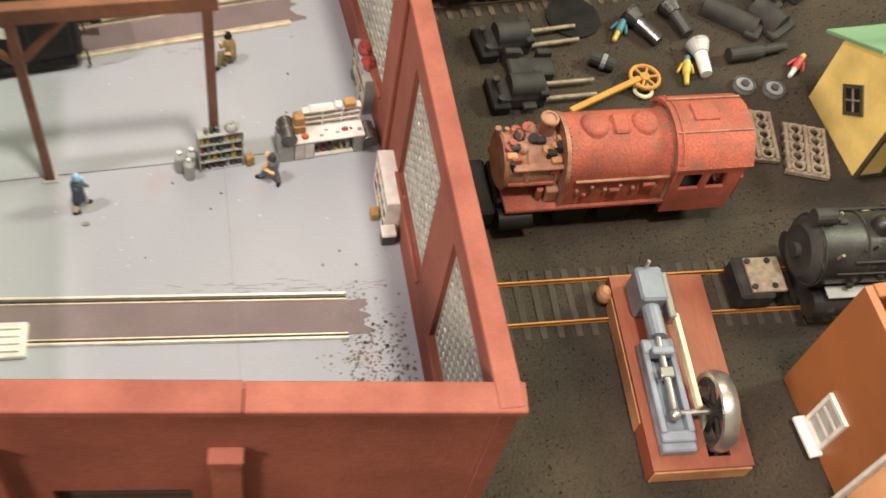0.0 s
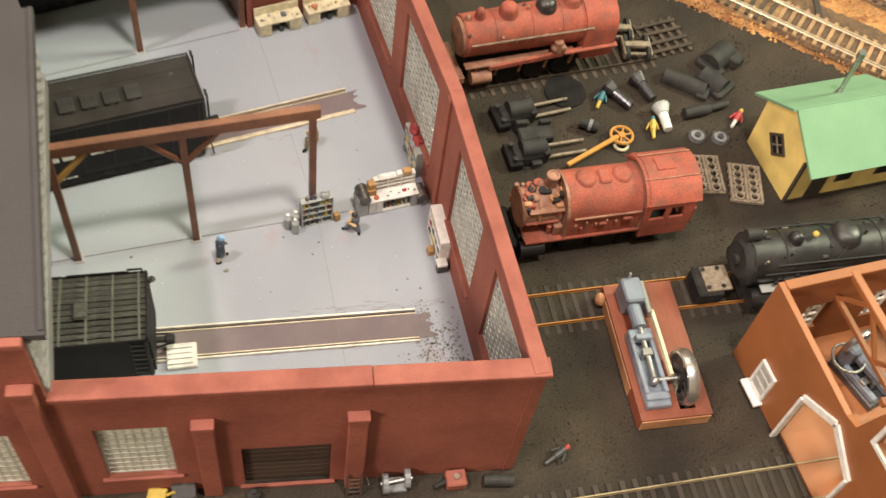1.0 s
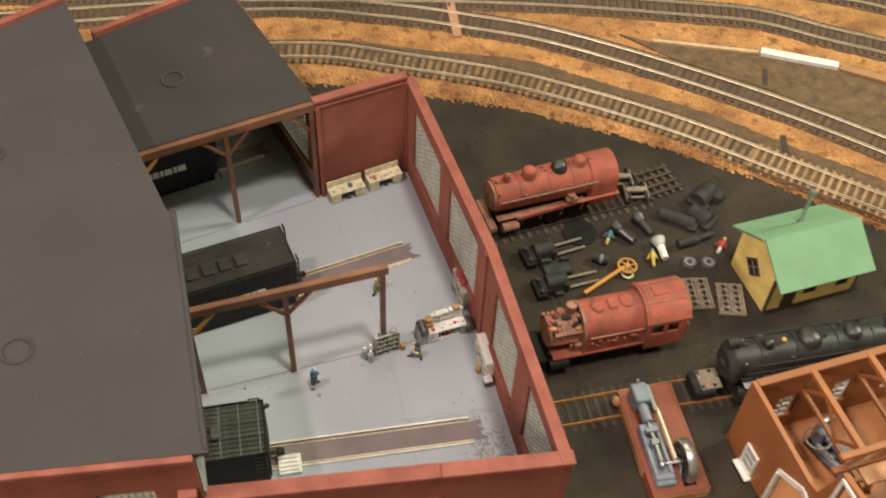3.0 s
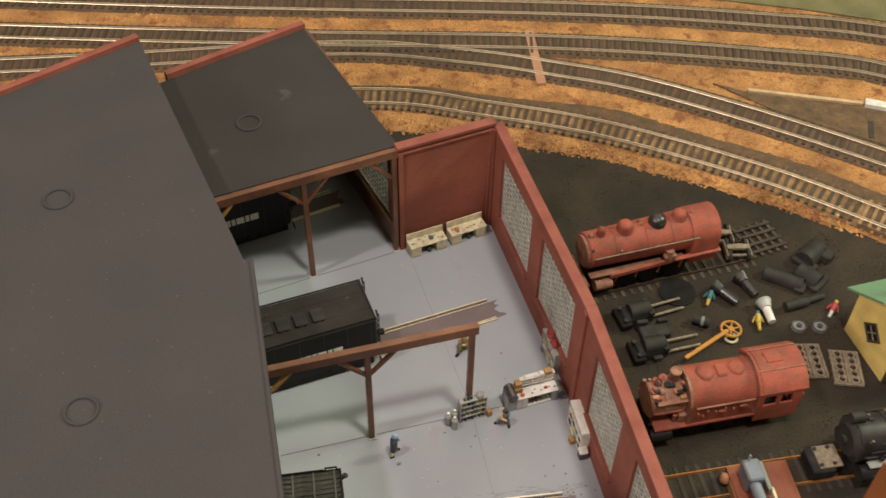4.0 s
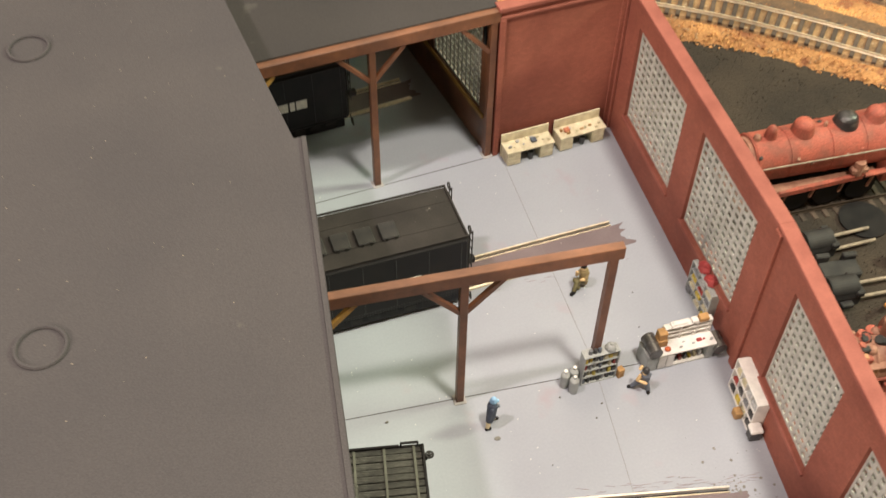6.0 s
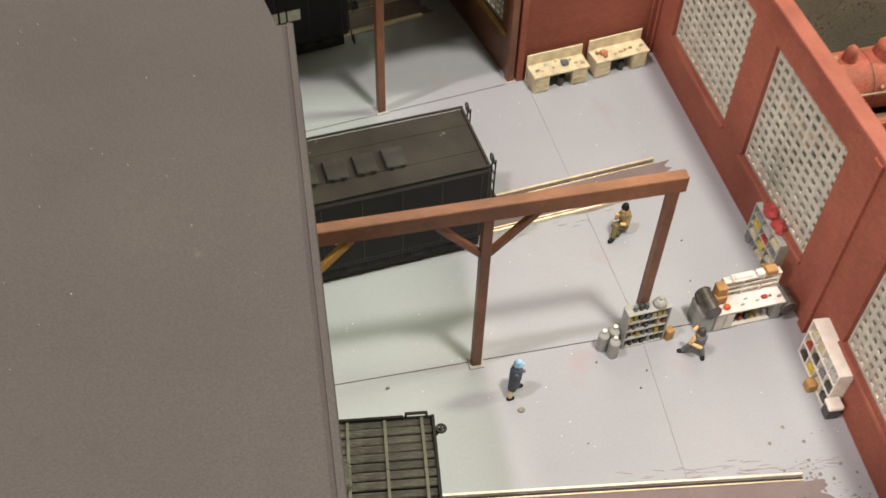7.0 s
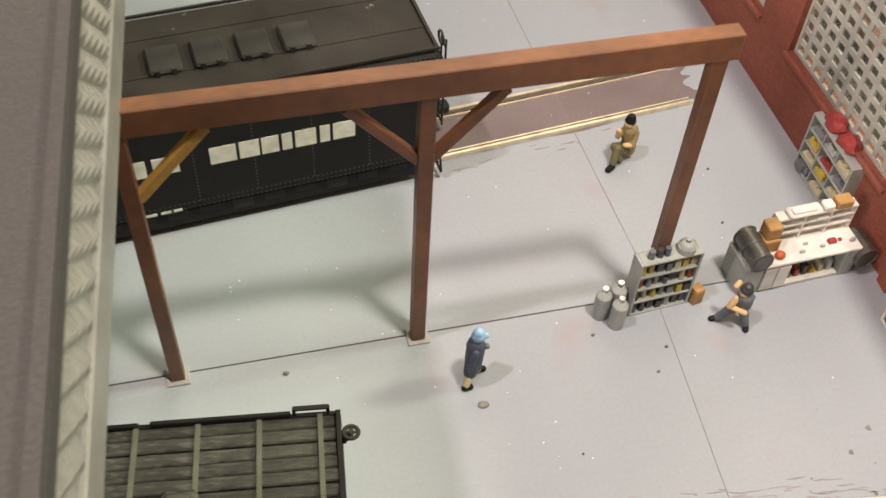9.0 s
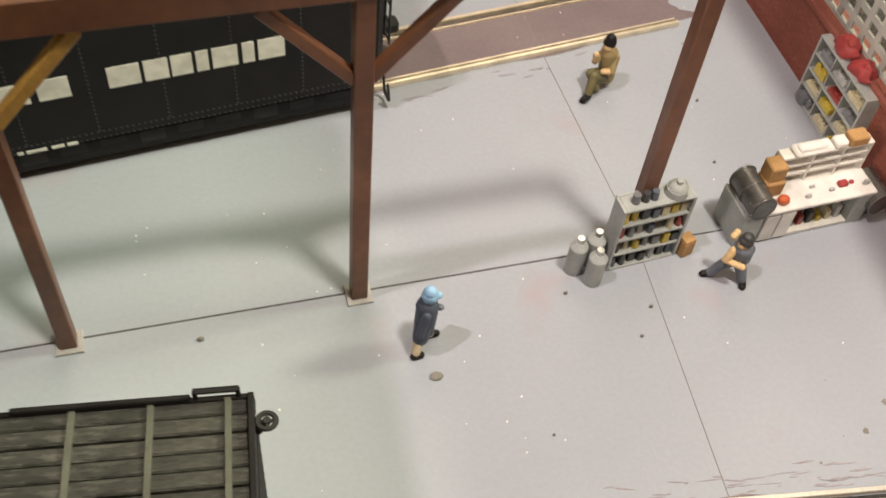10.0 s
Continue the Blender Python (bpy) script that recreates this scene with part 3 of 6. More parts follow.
def hatch_car(x, y, turn, label):
    """A black steel car with a flat deck, deck hatches, riveted sides and pale side lettering as plain bars. x, y: middle of its near end."""
    c = thing("freight_car", label, "railway car", x, y, 1.5, turn, group="black stall cars")
    L, W = 150.0, 17.0
    body = bmesh.new()
    box(body, -L, 0, -W, W, 6.5, 44.5, 1.6)
    part("body", body, BLACK, c)
    deck = bmesh.new()
    for yy in (-W + 0.9, W - 0.9):
        box(deck, -L + 0.5, -0.5, yy - 0.35, yy + 0.35, 44.5, 45.3)
    for yy in (-7.0, 7.0):
        box(deck, -L + 1, -1, yy - 0.3, yy + 0.3, 44.45, 44.85)
    box(deck, -1.4, -0.6, -W + 1, W - 1, 44.5, 45.2)
    part("deck_rim", deck, DECK, c)
    part("deck_plate", solid(-L + 1.7, -1.7, -W + 1.7, W - 1.7, 44.4, 44.62), DECK, c, "dusty brown-black deck")
    for i in range(4):
        part("hatch", hatch_mesh(), DULL, c).location = ((-33.2 - 10.9 * i) * MM, -2.6 * MM, 44.4 * MM)
    rivets = bmesh.new()
    for i in range(120):
        for zz in (8.2, 10.0, 42.6):
            box(rivets, -i * 1.25 - 0.9, -i * 1.25 - 0.55, -W - 0.12, -W, zz, zz + 0.35)
    for i in range(10):
        for k in range(26):
            box(rivets, -i * 15 - 4.2, -i * 15 - 3.85, -W - 0.12, -W, 10.5 + k * 1.22, 10.85 + k * 1.22)
    tagged(part("rivets", rivets, RIVET, c), kind="stuff")
    for a, b in ((-60, -53.4), (-52.6, -47.6), (-47.0, -42.6), (-41.8, -39.2), (-38.4, -33.0), (-32.0, -29.4), (-28.6, -22.8), (-74.0, -67.6), (-82.0, -75.6), (-90.0, -83.4), (-97.6, -91.2), (-105.0, -98.6), (-113.0, -106.2)):
        part("lettering_bar", solid(a, b, -W - 0.16, -W - 0.02, 22.0, 27.6, bevel=0.05), LETTER, c)
    for a, b in ((-81.4, -80.2), (-79.6, -75.4), (-74.4, -71.8), (-71.2, -69.0)):
        part("data_bar", solid(a, b, -W - 0.16, -W - 0.02, 8.0, 8.8), LETTER, c)
    part("underframe", solid(-L + 2, -2, -12, 12, 2.6, 6.5, bevel=0.4), DULL, c)
    for s_ in (-1, 1):
        part("side_sill", solid(-L + 3, -3, s_ * 14.2 - 1.6, s_ * 14.2 + 1.6, 1.2, 6.6, bevel=0.3), BLACK, c)
    gear = bmesh.new()
    for k in range(16):
        a = -8 - k * 8.5
        box(gear, a - 5.5, a, -W + 1.0, -W + 3.2, 4.6 - (k % 3) * 0.7, 6.6)
    tagged(part("side_gear", gear, DULL, c), kind="stuff")
    for tx in (-22, -42, -118, -138):
        wheelset(c, tx)
    for yy in (-W + 3, W - 3):
        g = bmesh.new()
        for dy in (-1.6, 1.6):
            rod(g, (1.4, yy + dy, 18), (1.4, yy + dy, 46.5), 0.3, seg=6)
        for k in range(6):
            rod(g, (1.4, yy - 1.6, 19 + 5 * k), (1.4, yy + 1.6, 19 + 5 * k), 0.28, seg=6)
        ring(g, (0.6, yy, 46.2), 1.8, 0.32, axis="x", seg=14)
        part("end_ladder", g, DULL, c)
    cp = bmesh.new()
    box(cp, 0, 6, -1.2, 1.2, 8.0, 10.5, 0.3)
    box(cp, 5, 9, -2.0, 1.6, 7.6, 11.0, 0.6)
    part("coupler", cp, DULL, c)
    for yy in (-W + 1.5, W - 1.5):
        st = bmesh.new()
        rod(st, (1.5, yy - 1.6, 1.5), (1.5, yy + 1.6, 1.5), 0.4, seg=6)
        rod(st, (1.5, yy - 1.6, 1.5), (1.0, yy - 1.6, 7), 0.35, seg=6)
        rod(st, (1.5, yy + 1.6, 1.5), (1.0, yy + 1.6, 7), 0.35, seg=6)
        part("step", st, DULL, c)
    return c


hatch_car(15.0, 68.0, 5.6, "black steel car with deck hatches and cream side lettering")
hatch_car(-18.2, 197.5, 9.5, "black steel car in shade under the low roof")


def boarded_car(x, y, turn):
    c = thing("boxcar", "dark green-black boxcar with a ribbed board roof", "railway car", x, y, 1.5, turn)
    L, W = 130.0, 17.6
    part("body", solid(-L, 0, -W + 0.6, W - 0.6, 7.0, 39.0, bevel=0.5), BLACK, c)
    first = None
    for i in range(12):
        y0 = -W - 0.3 + i * (2 * W + 0.6) / 12
        mid = abs(i - 5.5) / 5.5
        if first is None:
            first = part("roof_board", solid(-L - 0.6, 0.6, 0.2, (2 * W + 0.6) / 12 - 0.2, 0, 1.5, bevel=0.3), ROOFBOARD, c)
            first.location = (0, y0 * MM, (40.4 - 1.6 * mid) * MM)
        else:
            alike("roof_board", first, c, at_mm(0.4 * (i % 3 - 1), y0, 40.4 - 1.6 * mid + 0.18 * ((i * 5) % 3 - 1), 0, 1.2 * ((i * 7) % 3 - 1)))
    under = bmesh.new()
    box(under, -L, 0, -W + 0.2, W - 0.2, 38.6, 39.4)
    part("roof_deck", under, BLACK, c)
    for i in range(12):
        a = -3.0 - i * 11.2
        b = bmesh.new()
        for s in (-1, 1):
            bar(b, (a, 0.0, 41.9), (a, s * W, 40.6), 1.0, 0.8, 0.1)
        part("roof_rib", b, CATWALK, c)
    b = bmesh.new()
    for s in (-1, 1):
        box(b, -L - 0.5, 0.5, s * (W + 0.1) - 0.45, s * (W + 0.1) + 0.45, 38.6, 40.8, 0.15)
    box(b, -0.1, 0.9, -W, W, 38.6, 42.0, 0.15)
    part("roof_edge", b, BLACK, c)
    part("roof_hatch", solid(-31, -24.5, -6, 3.0, 41.6, 43.4, bevel=1.0), ROOFBOARD, c)
    ends = bmesh.new()
    for k in range(9):
        box(ends, 0.0, 1.1, -W + 2, W - 2, 8.5 + k * 3.3, 10.3 + k * 3.3, 0.4)
    part("end_ribs", ends, BLACK, c)
    lad = bmesh.new()
    for k in range(8):
        rod(lad, (-7.5, -W - 1.0, 9 + k * 4), (-1.0, -W - 1.0, 9 + k * 4), 0.4, seg=6)
    for a in (-7.5, -1.0):
        rod(lad, (a, -W - 1.0, 8), (a, -W - 1.0, 39), 0.4, seg=6)
    part("side_ladder", lad, DULL, c)
    g = bmesh.new()
    rod(g, (-7.7, W + 0.2, 40.6), (-7.7, W + 0.2, 42.8), 0.4, seg=6)
    rod(g, (-1.4, W + 0.2, 40.6), (-1.4, W + 0.2, 42.8), 0.4, seg=6)
    rod(g, (-7.9, W + 0.2, 42.8), (-1.2, W + 0.2, 42.8), 0.5, seg=6)
    for a, b in ((-34, -8.4), (-66, -36), (-100, -68)):
        box(g, a, b, W - 0.4, W + 0.5, 40.5, 41.6 + 0.3 * (a > -40), 0.2)
    part("grab_iron", g, BLACK, c)
    bw = new("brake_wheel")
    bw.parent = c
    h = ring(bmesh.new(), (2.6, 13.0, 41.0), 1.35, 0.45, axis="z", seg=18)
    rod(h, (2.6, 13.0, 40.4), (2.6, 13.0, 41.5), 0.6, seg=8)
    for k in range(4):
        a = k * math.pi / 2
        rod(h, (2.6, 13.0, 41.0), (2.6 + 1.35 * math.cos(a), 13.0 + 1.35 * math.sin(a), 41.0), 0.28, seg=6)
    part("rim", h, DULL, bw)
    part("stem", rod(bmesh.new(), (1.2, 13.0, 38.0), (2.6, 13.0, 41.4), 0.6, seg=8), DULL, bw)
    part("underframe", solid(-L + 2, -2, -12, 12, 3.2, 7.0, bevel=0.4), DULL, c)
    for tx in (-16, -36, -100, -118):
        wheelset(c, tx)
    cp = bmesh.new()
    box(cp, 0, 6, -1.2, 1.2, 8.0, 10.5, 0.3)
    box(cp, 5, 9.5, -2.4, 2.0, 7.4, 11.2, 0.7)
    part("coupler", cp, DULL, c)
    hose = bmesh.new()
    rod(hose, (1, 4, 8), (7, 5, 5.5), 0.5, seg=6)
    rod(hose, (1, -4, 9), (8, -3, 10.5), 0.5, seg=6)
    part("brake_hose", hose, BLACK, c)
    return c


boarded_car(-28.5, -60.6, -7.0)
bs = thing("wheel_stop", "white plastic wheel stop between the rails", "wheel stop", -17.5, -66.5, 0.1, -6.5)
part("block", solid(-7, 7, -6.6, 6.6, 0, 2.4, bevel=0.4), WHITE, bs)
b = bmesh.new()
for k in range(4):
    box(b, -6, 5, -5 + k * 2.8, -4.2 + k * 2.8, 2.4, 3.6, 0.1)
part("ridge", b, WHITE, bs)

# ---- shop furniture ----
rng = random.Random(4)
TINS = [material("tin_" + n, c, 0.45, scale=300, fine=2500, amount=0.4) for n, c in
        (("grey", (0.20, 0.21, 0.22)), ("steel", (0.42, 0.43, 0.42)), ("yellow", (0.55, 0.42, 0.06)), ("red", (0.32, 0.05, 0.04)), ("blue", (0.10, 0.12, 0.15)), ("cream", (0.55, 0.50, 0.33)), ("dark", (0.05, 0.05, 0.05)))]


def open_shelf(label, x, y, turn, w, h, d, rows_, cols, mat, tins, z=0.0):
    """An open-fronted rack: front on -y."""
    s = thing("shelf_rack", label, "shelf", x, y, z, turn, group="shop shelves")
    part("back_panel", solid(-w / 2, w / 2, d - 0.6, d, 0, h), mat, s)
    for sx in (-1, 1):
        part("side_panel", solid(sx * w / 2 - 0.35, sx * w / 2 + 0.35, 0, d - 0.6, 0, h, bevel=0.1), mat, s)
    for i in range(rows_ + 1):
        z0 = i * (h - 0.6) / rows_
        part("shelf_board", solid(-w / 2 + 0.36, w / 2 - 0.36, 0.05, d - 0.62, z0, z0 + 0.6, bevel=0.08), mat, s)
    for i in range(1, cols):
        xx = -w / 2 + i * w / cols
        part("divider", solid(xx - 0.2, xx + 0.2, 0.2, d - 0.62, 0.62, h - 0.62), mat, s)
    for i in range(rows_):
        z0 = i * (h - 0.6) / rows_ + 0.6
        room_ = (h - 0.6) / rows_ - 0.8
        if cols > 1:
            for k in range(cols):
                xa, cell = -w / 2 + k * w / cols, w / cols
                wd = cell * rng.uniform(0.62, 0.8)
                x1 = xa + 0.4 + rng.uniform(0, cell - 0.8 - wd)
                hh = room_ * rng.uniform(0.35, 0.75)
                mt = rng.choice(tins)
                bm = solid(x1, x1 + wd, 0.4, d - 1.6, z0, z0 + hh * 0.7, bevel=0.15)
                for _ in range(5):
                    bx, by = rng.uniform(x1 + 0.7, x1 + wd - 0.7), rng.uniform(1.0, d - 2.2)
                    ball(bm, (bx, by, z0 + hh * 0.7), rng.uniform(0.5, 0.9), 0.7, hh * 0.35, u=7, v=5)
                part("parts_tray", bm, mt, s)
            continue
        n = int((w - 1.6) / 1.9)
        for k in range(n):
            if rng.random() < 0.12:
                continue
            xx = -w / 2 + 1.2 + k * (w - 2.4) / max(1, n - 1)
            r, hh = 0.75 + 0.15 * rng.random(), room_ * rng.uniform(0.55, 0.92)
            yy = rng.uniform(1.0, 1.7)
            if rng.random() < 0.6:
                part("tin", rod(bmesh.new(), (xx, yy, z0), (xx, yy, z0 + hh), r, r * rng.choice((1, 0.7)), seg=8), rng.choice(tins), s)
            else:
                part("packet", solid(xx - r, xx + r, yy - 0.8, yy + 0.8, z0, z0 + hh, bevel=0.1), rng.choice(tins), s)
    return s


rack = open_shelf("grey metal rack crowded with bottles and tins", 61.8, -4.4, 4.0, 16.0, 20.0, 5.0, 4, 1, GREYBIN, TINS)
for i, (xx, m_) in enumerate(((-5.0, TINS[0]), (-2.8, TINS[6]), (-0.8, TINS[4]))):
    part("bottle", rod(bmesh.new(), (xx, 2.2, 20.0), (xx, 2.2, 22.4), 0.95, 0.8, seg=10), m_, rack)
bm = rod(bmesh.new(), (4.4, 2.4, 20.0), (4.4, 2.4, 21.6), 2.5, 2.3, seg=16)
ball(bm, (4.4, 2.4, 21.6), 2.2, 2.2, 1.3)
rod(bm, (4.4, 2.4, 22.4), (4.4, 2.4, 23.6), 0.6, seg=8)
part("kettle", bm, GREYBIN, rack, smooth=True)
for cx, cy in ((46.6, -2.9), (51.0, -1.9), (49.6, -6.6)):
    g = thing("gas_cylinder", "light grey gas cylinder standing on the floor", "gas cylinder", cx, cy, 0, group="gas cylinders")
    bm = rod(bmesh.new(), (0, 0, 0), (0, 0, 8.2), 2.0, seg=16)
    rod(bm, (0, 0, 8.2), (0, 0, 9.6), 2.0, 0.9, seg=16)
    part("bottle", bm, GREYBIN, g, smooth=True)
    part("valve", rod(bmesh.new(), (0, 0, 9.6), (0, 0, 11.0), 0.8, seg=8), STEEL, g)
k = thing("carton", "small tan carton standing by the metal rack", "carton", 72.2, -3.2, 0, 15)
part("box", solid(-1.5, 1.5, -1.5, 1.5, 0, 4.6, bevel=0.2), CARDBOARD, k)
part("flap", solid(-1.4, 1.4, -1.4, 1.4, 4.6, 5.2, bevel=0.1), CARDBOARD, k)

# white workbench with a stepped back rack
DRUMSTEEL = material("scuffed_drum_steel", (0.16, 0.155, 0.145), 0.34, metal=0.55, second=(0.075, 0.072, 0.068), scale=160, fine=1600, amount=0.6, wear=(0.40, 0.38, 0.35), wear_at=0.64)
wb = thing("workbench", "white workbench with a stepped back rack, drum and grinder", "workbench", 105.0, 1.5, 0, 2.5)
part("bench_top", solid(-15.5, 15.5, -5.5, 4.5, 10.0, 11.0, bevel=0.2), WHITE, wb)
part("side_panel", solid(-21.5, -15.6, -5.2, 5.0, 0, 10.8, bevel=0.3), GREYBIN, wb)
part("side_panel", solid(11, 15.5, -5.2, 4.5, 0, 9.9, bevel=0.3), GREYBIN, wb)
part("cupboard", solid(-15.5, -6.5, -5.0, 4.5, 0, 9.9, bevel=0.2), GREYBIN, wb)
for xx in (-15.1, -10.8):
    part("cupboard_door", solid(xx, xx + 4.0, -5.35, -5.02, 0.8, 9.3, bevel=0.1), WHITE, wb)
part("back_panel", solid(-6.5, 11, 3.6, 4.5, 0, 9.9), GREYBIN, wb)
part("bottom_board", solid(-6.4, 10.9, -5.0, 3.5, 0.3, 1.1), WHITE, wb)
for i in range(6):
    part("stored_tin", solid(-5.5 + i * 2.7, -4.0 + i * 2.7, -3.6, -1.5, 1.1, 3.0 + (i % 3), bevel=0.2), TINS[(i * 3) % 7], wb)
for i, z0 in enumerate((13.4, 16.4, 19.2)):
    part("rack_board", solid(-10.5, 15, 1.6 - i * 0.0, 4.6, z0, z0 + 0.8, bevel=0.1), WHITE, wb)
for xx in (-10.5, -2.0, 6.5, 14.3):
    part("rack_upright", solid(xx, xx + 0.7, 1.7, 4.6, 11.0, 19.2), WHITE, wb)
part("rack_back", solid(-10.5, 15, 4.2, 4.7, 11.0, 19.2), CREAM, wb)
part("folded_cloth", solid(-7.5, 3.0, 0.9, 4.6, 20.0, 21.4, bevel=0.5), WHITE, wb)
part("carton", solid(7.5, 12.5, 1.2, 4.6, 20.0, 22.6, bevel=0.3), TINS[3], wb).data.materials[0] = CARDBOARD
part("cloth_fold", solid(-6.6, 1.0, 1.4, 3.6, 21.4, 22.2, bevel=0.35), WHITE, wb)
for xx, yy, h_ in ((-4, -3.6, 1.0), (-1.5, -1.2, 0.7), (3.0, -3.0, 0.8), (12.6, -3.2, 1.6)):
    part("tool", solid(xx, xx + 1.6, yy, yy + 0.7, 11.0, 11.0 + h_, bevel=0.2), TINS[1], wb)
part("parcel", solid(3.6, 7.0, 1.4, 4.4, 20.0, 22.0, bevel=0.5), WHITE, wb)
part("carton", solid(-14.8, -9.6, -1.2, 3.4, 11.0, 15.4, bevel=0.3), CARDBOARD, wb)
part("carton", solid(-14.4, -10.0, -0.6, 3.6, 15.4, 19.6, bevel=0.3), CARDBOARD, wb)
dr = bmesh.new()
rod(dr, (-17.8, -5.5, 13.2), (-17.8, 4.5, 13.2), 3.3, seg=20)
for yy in (-5.3, -0.5, 4.3):
    ring(dr, (-17.8, yy, 13.2), 3.3, 0.3, axis="y", seg=20)
rod(dr, (-17.8, -5.7, 13.2), (-17.8, -5.45, 13.2), 2.7, seg=20)
part("drum", dr, DRUMSTEEL, wb, "dark grey steel drum lying on its side", smooth=True)
bm = rod(bmesh.new(), (17.5, -6.5, 7.0), (17.5, 2, 7.0), 3.4, seg=16)
ring(bm, (17.5, -6.4, 7.0), 3.3, 0.35, axis="y", seg=16)
ring(bm, (17.5, -2.0, 7.0), 3.4, 0.3, axis="y", seg=16)
box(bm, 15.5, 20.5, -4, 2.5, 0, 4.5, 0.4)
part("grinder", bm, DRUMSTEEL, wb)
part("red_tool", solid(6.0, 8.6, -2.6, -1.0, 11.0, 12.2, bevel=0.3), REDPAINT, wb)
part("red_tool", solid(9.4, 10.6, -2.2, -1.2, 11.0, 11.8, bevel=0.3), REDPAINT, wb)
wb.matrix_basis = at_mm(102.6, 1.5, 0, 2.5) @ Matrix.Diagonal((0.89, 1.0, 0.97, 1.0))
part("red_tin", ball(bmesh.new(), (-10.4, -3.2, 12.0), 1.6, 1.3, 1.2), material("orange_red_paint", (0.55, 0.11, 0.03), 0.5), wb)

s1 = open_shelf("grey pigeonhole rack of parts with red sacks on top", 119.6, 26.2, -90.0, 22.0, 20.0, 5.0, 4, 3, GREYBIN, [TINS[1], TINS[5], TINS[2], TINS[5], TINS[2], TINS[3], TINS[0]])
for xx in (-4.6, 3.6):
    b = ball(bmesh.new(), (xx, 2.6, 21.6), 3.8, 2.5, 2.2, u=18, v=12)
    ball(b, (xx + 0.6, 2.6, 23.6), 1.1, 0.9, 1.0)
    for v in b.verts:
        v.co += Vector((0.6, 0.4, 1.0)) * 1.8 * noise.noise(v.co * 0.42)
    part("red_sack", b, REDPAINT, s1, smooth=True)
part("roll", rod(bmesh.new(), (-8.6, -0.4, 2.0), (-8.6, 3.6, 2.0), 2.0, seg=12), TINS[0], s1)
s2 = open_shelf("off-white parts cabinet with a crate in front", 116.4, -31.0, -94.0, 24.0, 20.0, 6.0, 3, 4, WHITE, TINS)
s2.name = "parts_cabinet"
part("crate", solid(1.6, 5.6, -3.4, -0.2, 0, 4.2, bevel=0.3), CARDBOARD, s2)
part("tool_box", solid(12.6, 17.0, -1.0, 4.0, 0, 5.5, bevel=0.4), TINS[6], s2)
part("tool_tray", solid(12.2, 17.2, -1.2, 4.2, 5.5, 7.4, bevel=0.4), WHITE, s2)


def cream_bench(x, y, turn, cloth):
    t = thing("work_counter", "cream painted workbench with tools against the red wall", "workbench", x, y, 0, turn, group="cream workbenches")
    part("worktop", solid(-13.5, 13.5, -5.0, 4.0, 8.6, 9.6, bevel=0.2), CREAM, t)
    for a, b_ in ((-13, -5.5), (5.5, 13)):
        part("pedestal", solid(a, b_, -4.4, 3.8, 0, 8.6, bevel=0.3), CREAM, t)
        for i in range(3):
            part("drawer", solid(a + 0.6, b_ - 0.6, -4.8, -4.42, 0.8 + i * 2.6, 3.0 + i * 2.6, bevel=0.1), CREAM, t)
    part("back_board", solid(-13.5, 13.5, 4.0, 4.8, 0, 15.0, bevel=0.2), CREAM, t)
    part("knee_panel", solid(-5.4, 5.4, 2.5, 3.6, 0, 8.5), TINS[6], t)
    r = random.Random(int(x))
    for i in range(9):
        xx, yy = -11.5 + i * 2.7, r.uniform(-3.4, 2.2)
        part("tool", solid(xx, xx + r.uniform(0.9, 2.4), yy, yy + r.uniform(0.7, 1.4), 9.6, 9.6 + r.uniform(0.5, 1.6), bevel=0.15), r.choice((CREAM, TINS[1], TINS[5], CARDBOARD)), t)
    part("rag", solid(cloth[0] - 1.6, cloth[0] + 1.6, -1.8, 1.4, 9.7, 11.4, bevel=0.5), cloth[1], t)
    part("stool", rod(bmesh.new(), (1.0, -2.0, 0), (1.0, -2.0, 4.5), 1.6, seg=10), TINS[6], t)
    return t


cream_bench(71.5, 141.0, 7.6, (3.0, TINS[4]))
cream_bench(101.6, 146.0, 8.8, (-8.0, material("salmon_rag", (0.50, 0.18, 0.09), 0.7)))


# ---- model figurines, plain one-piece shapes ----


def figurine(label, x, y, turn, legs, torso, arms, head, mats, shoes=(), tall=1.0):
    """One plain mesh: legs, torso, arms, head and shoes as tapered rods; each stretch takes one of the paints."""
    bm = bmesh.new()
    for kind, segs in enumerate((legs, torso, arms, head, shoes)):
        for p, q, r0, r1 in segs:
            before = set(bm.faces)
            rod(bm, p, q, r0, r1, seg=10)
            ball(bm, q, r1 * 1.02, u=10, v=6)
            ball(bm, p, r0 * 1.0, u=10, v=6)
            for f in set(bm.faces) - before:
                f.material_index = kind
    me_ob = part("figurine", bm, mats[0], smooth=True)
    for m_ in mats[1:]:
        me_ob.data.materials.append(m_)
    me_ob.matrix_basis = at_mm(x, y, 0.0, turn) @ Matrix.Diagonal((1, 1, tall, 1))
    return tagged(me_ob, label, "figurine")


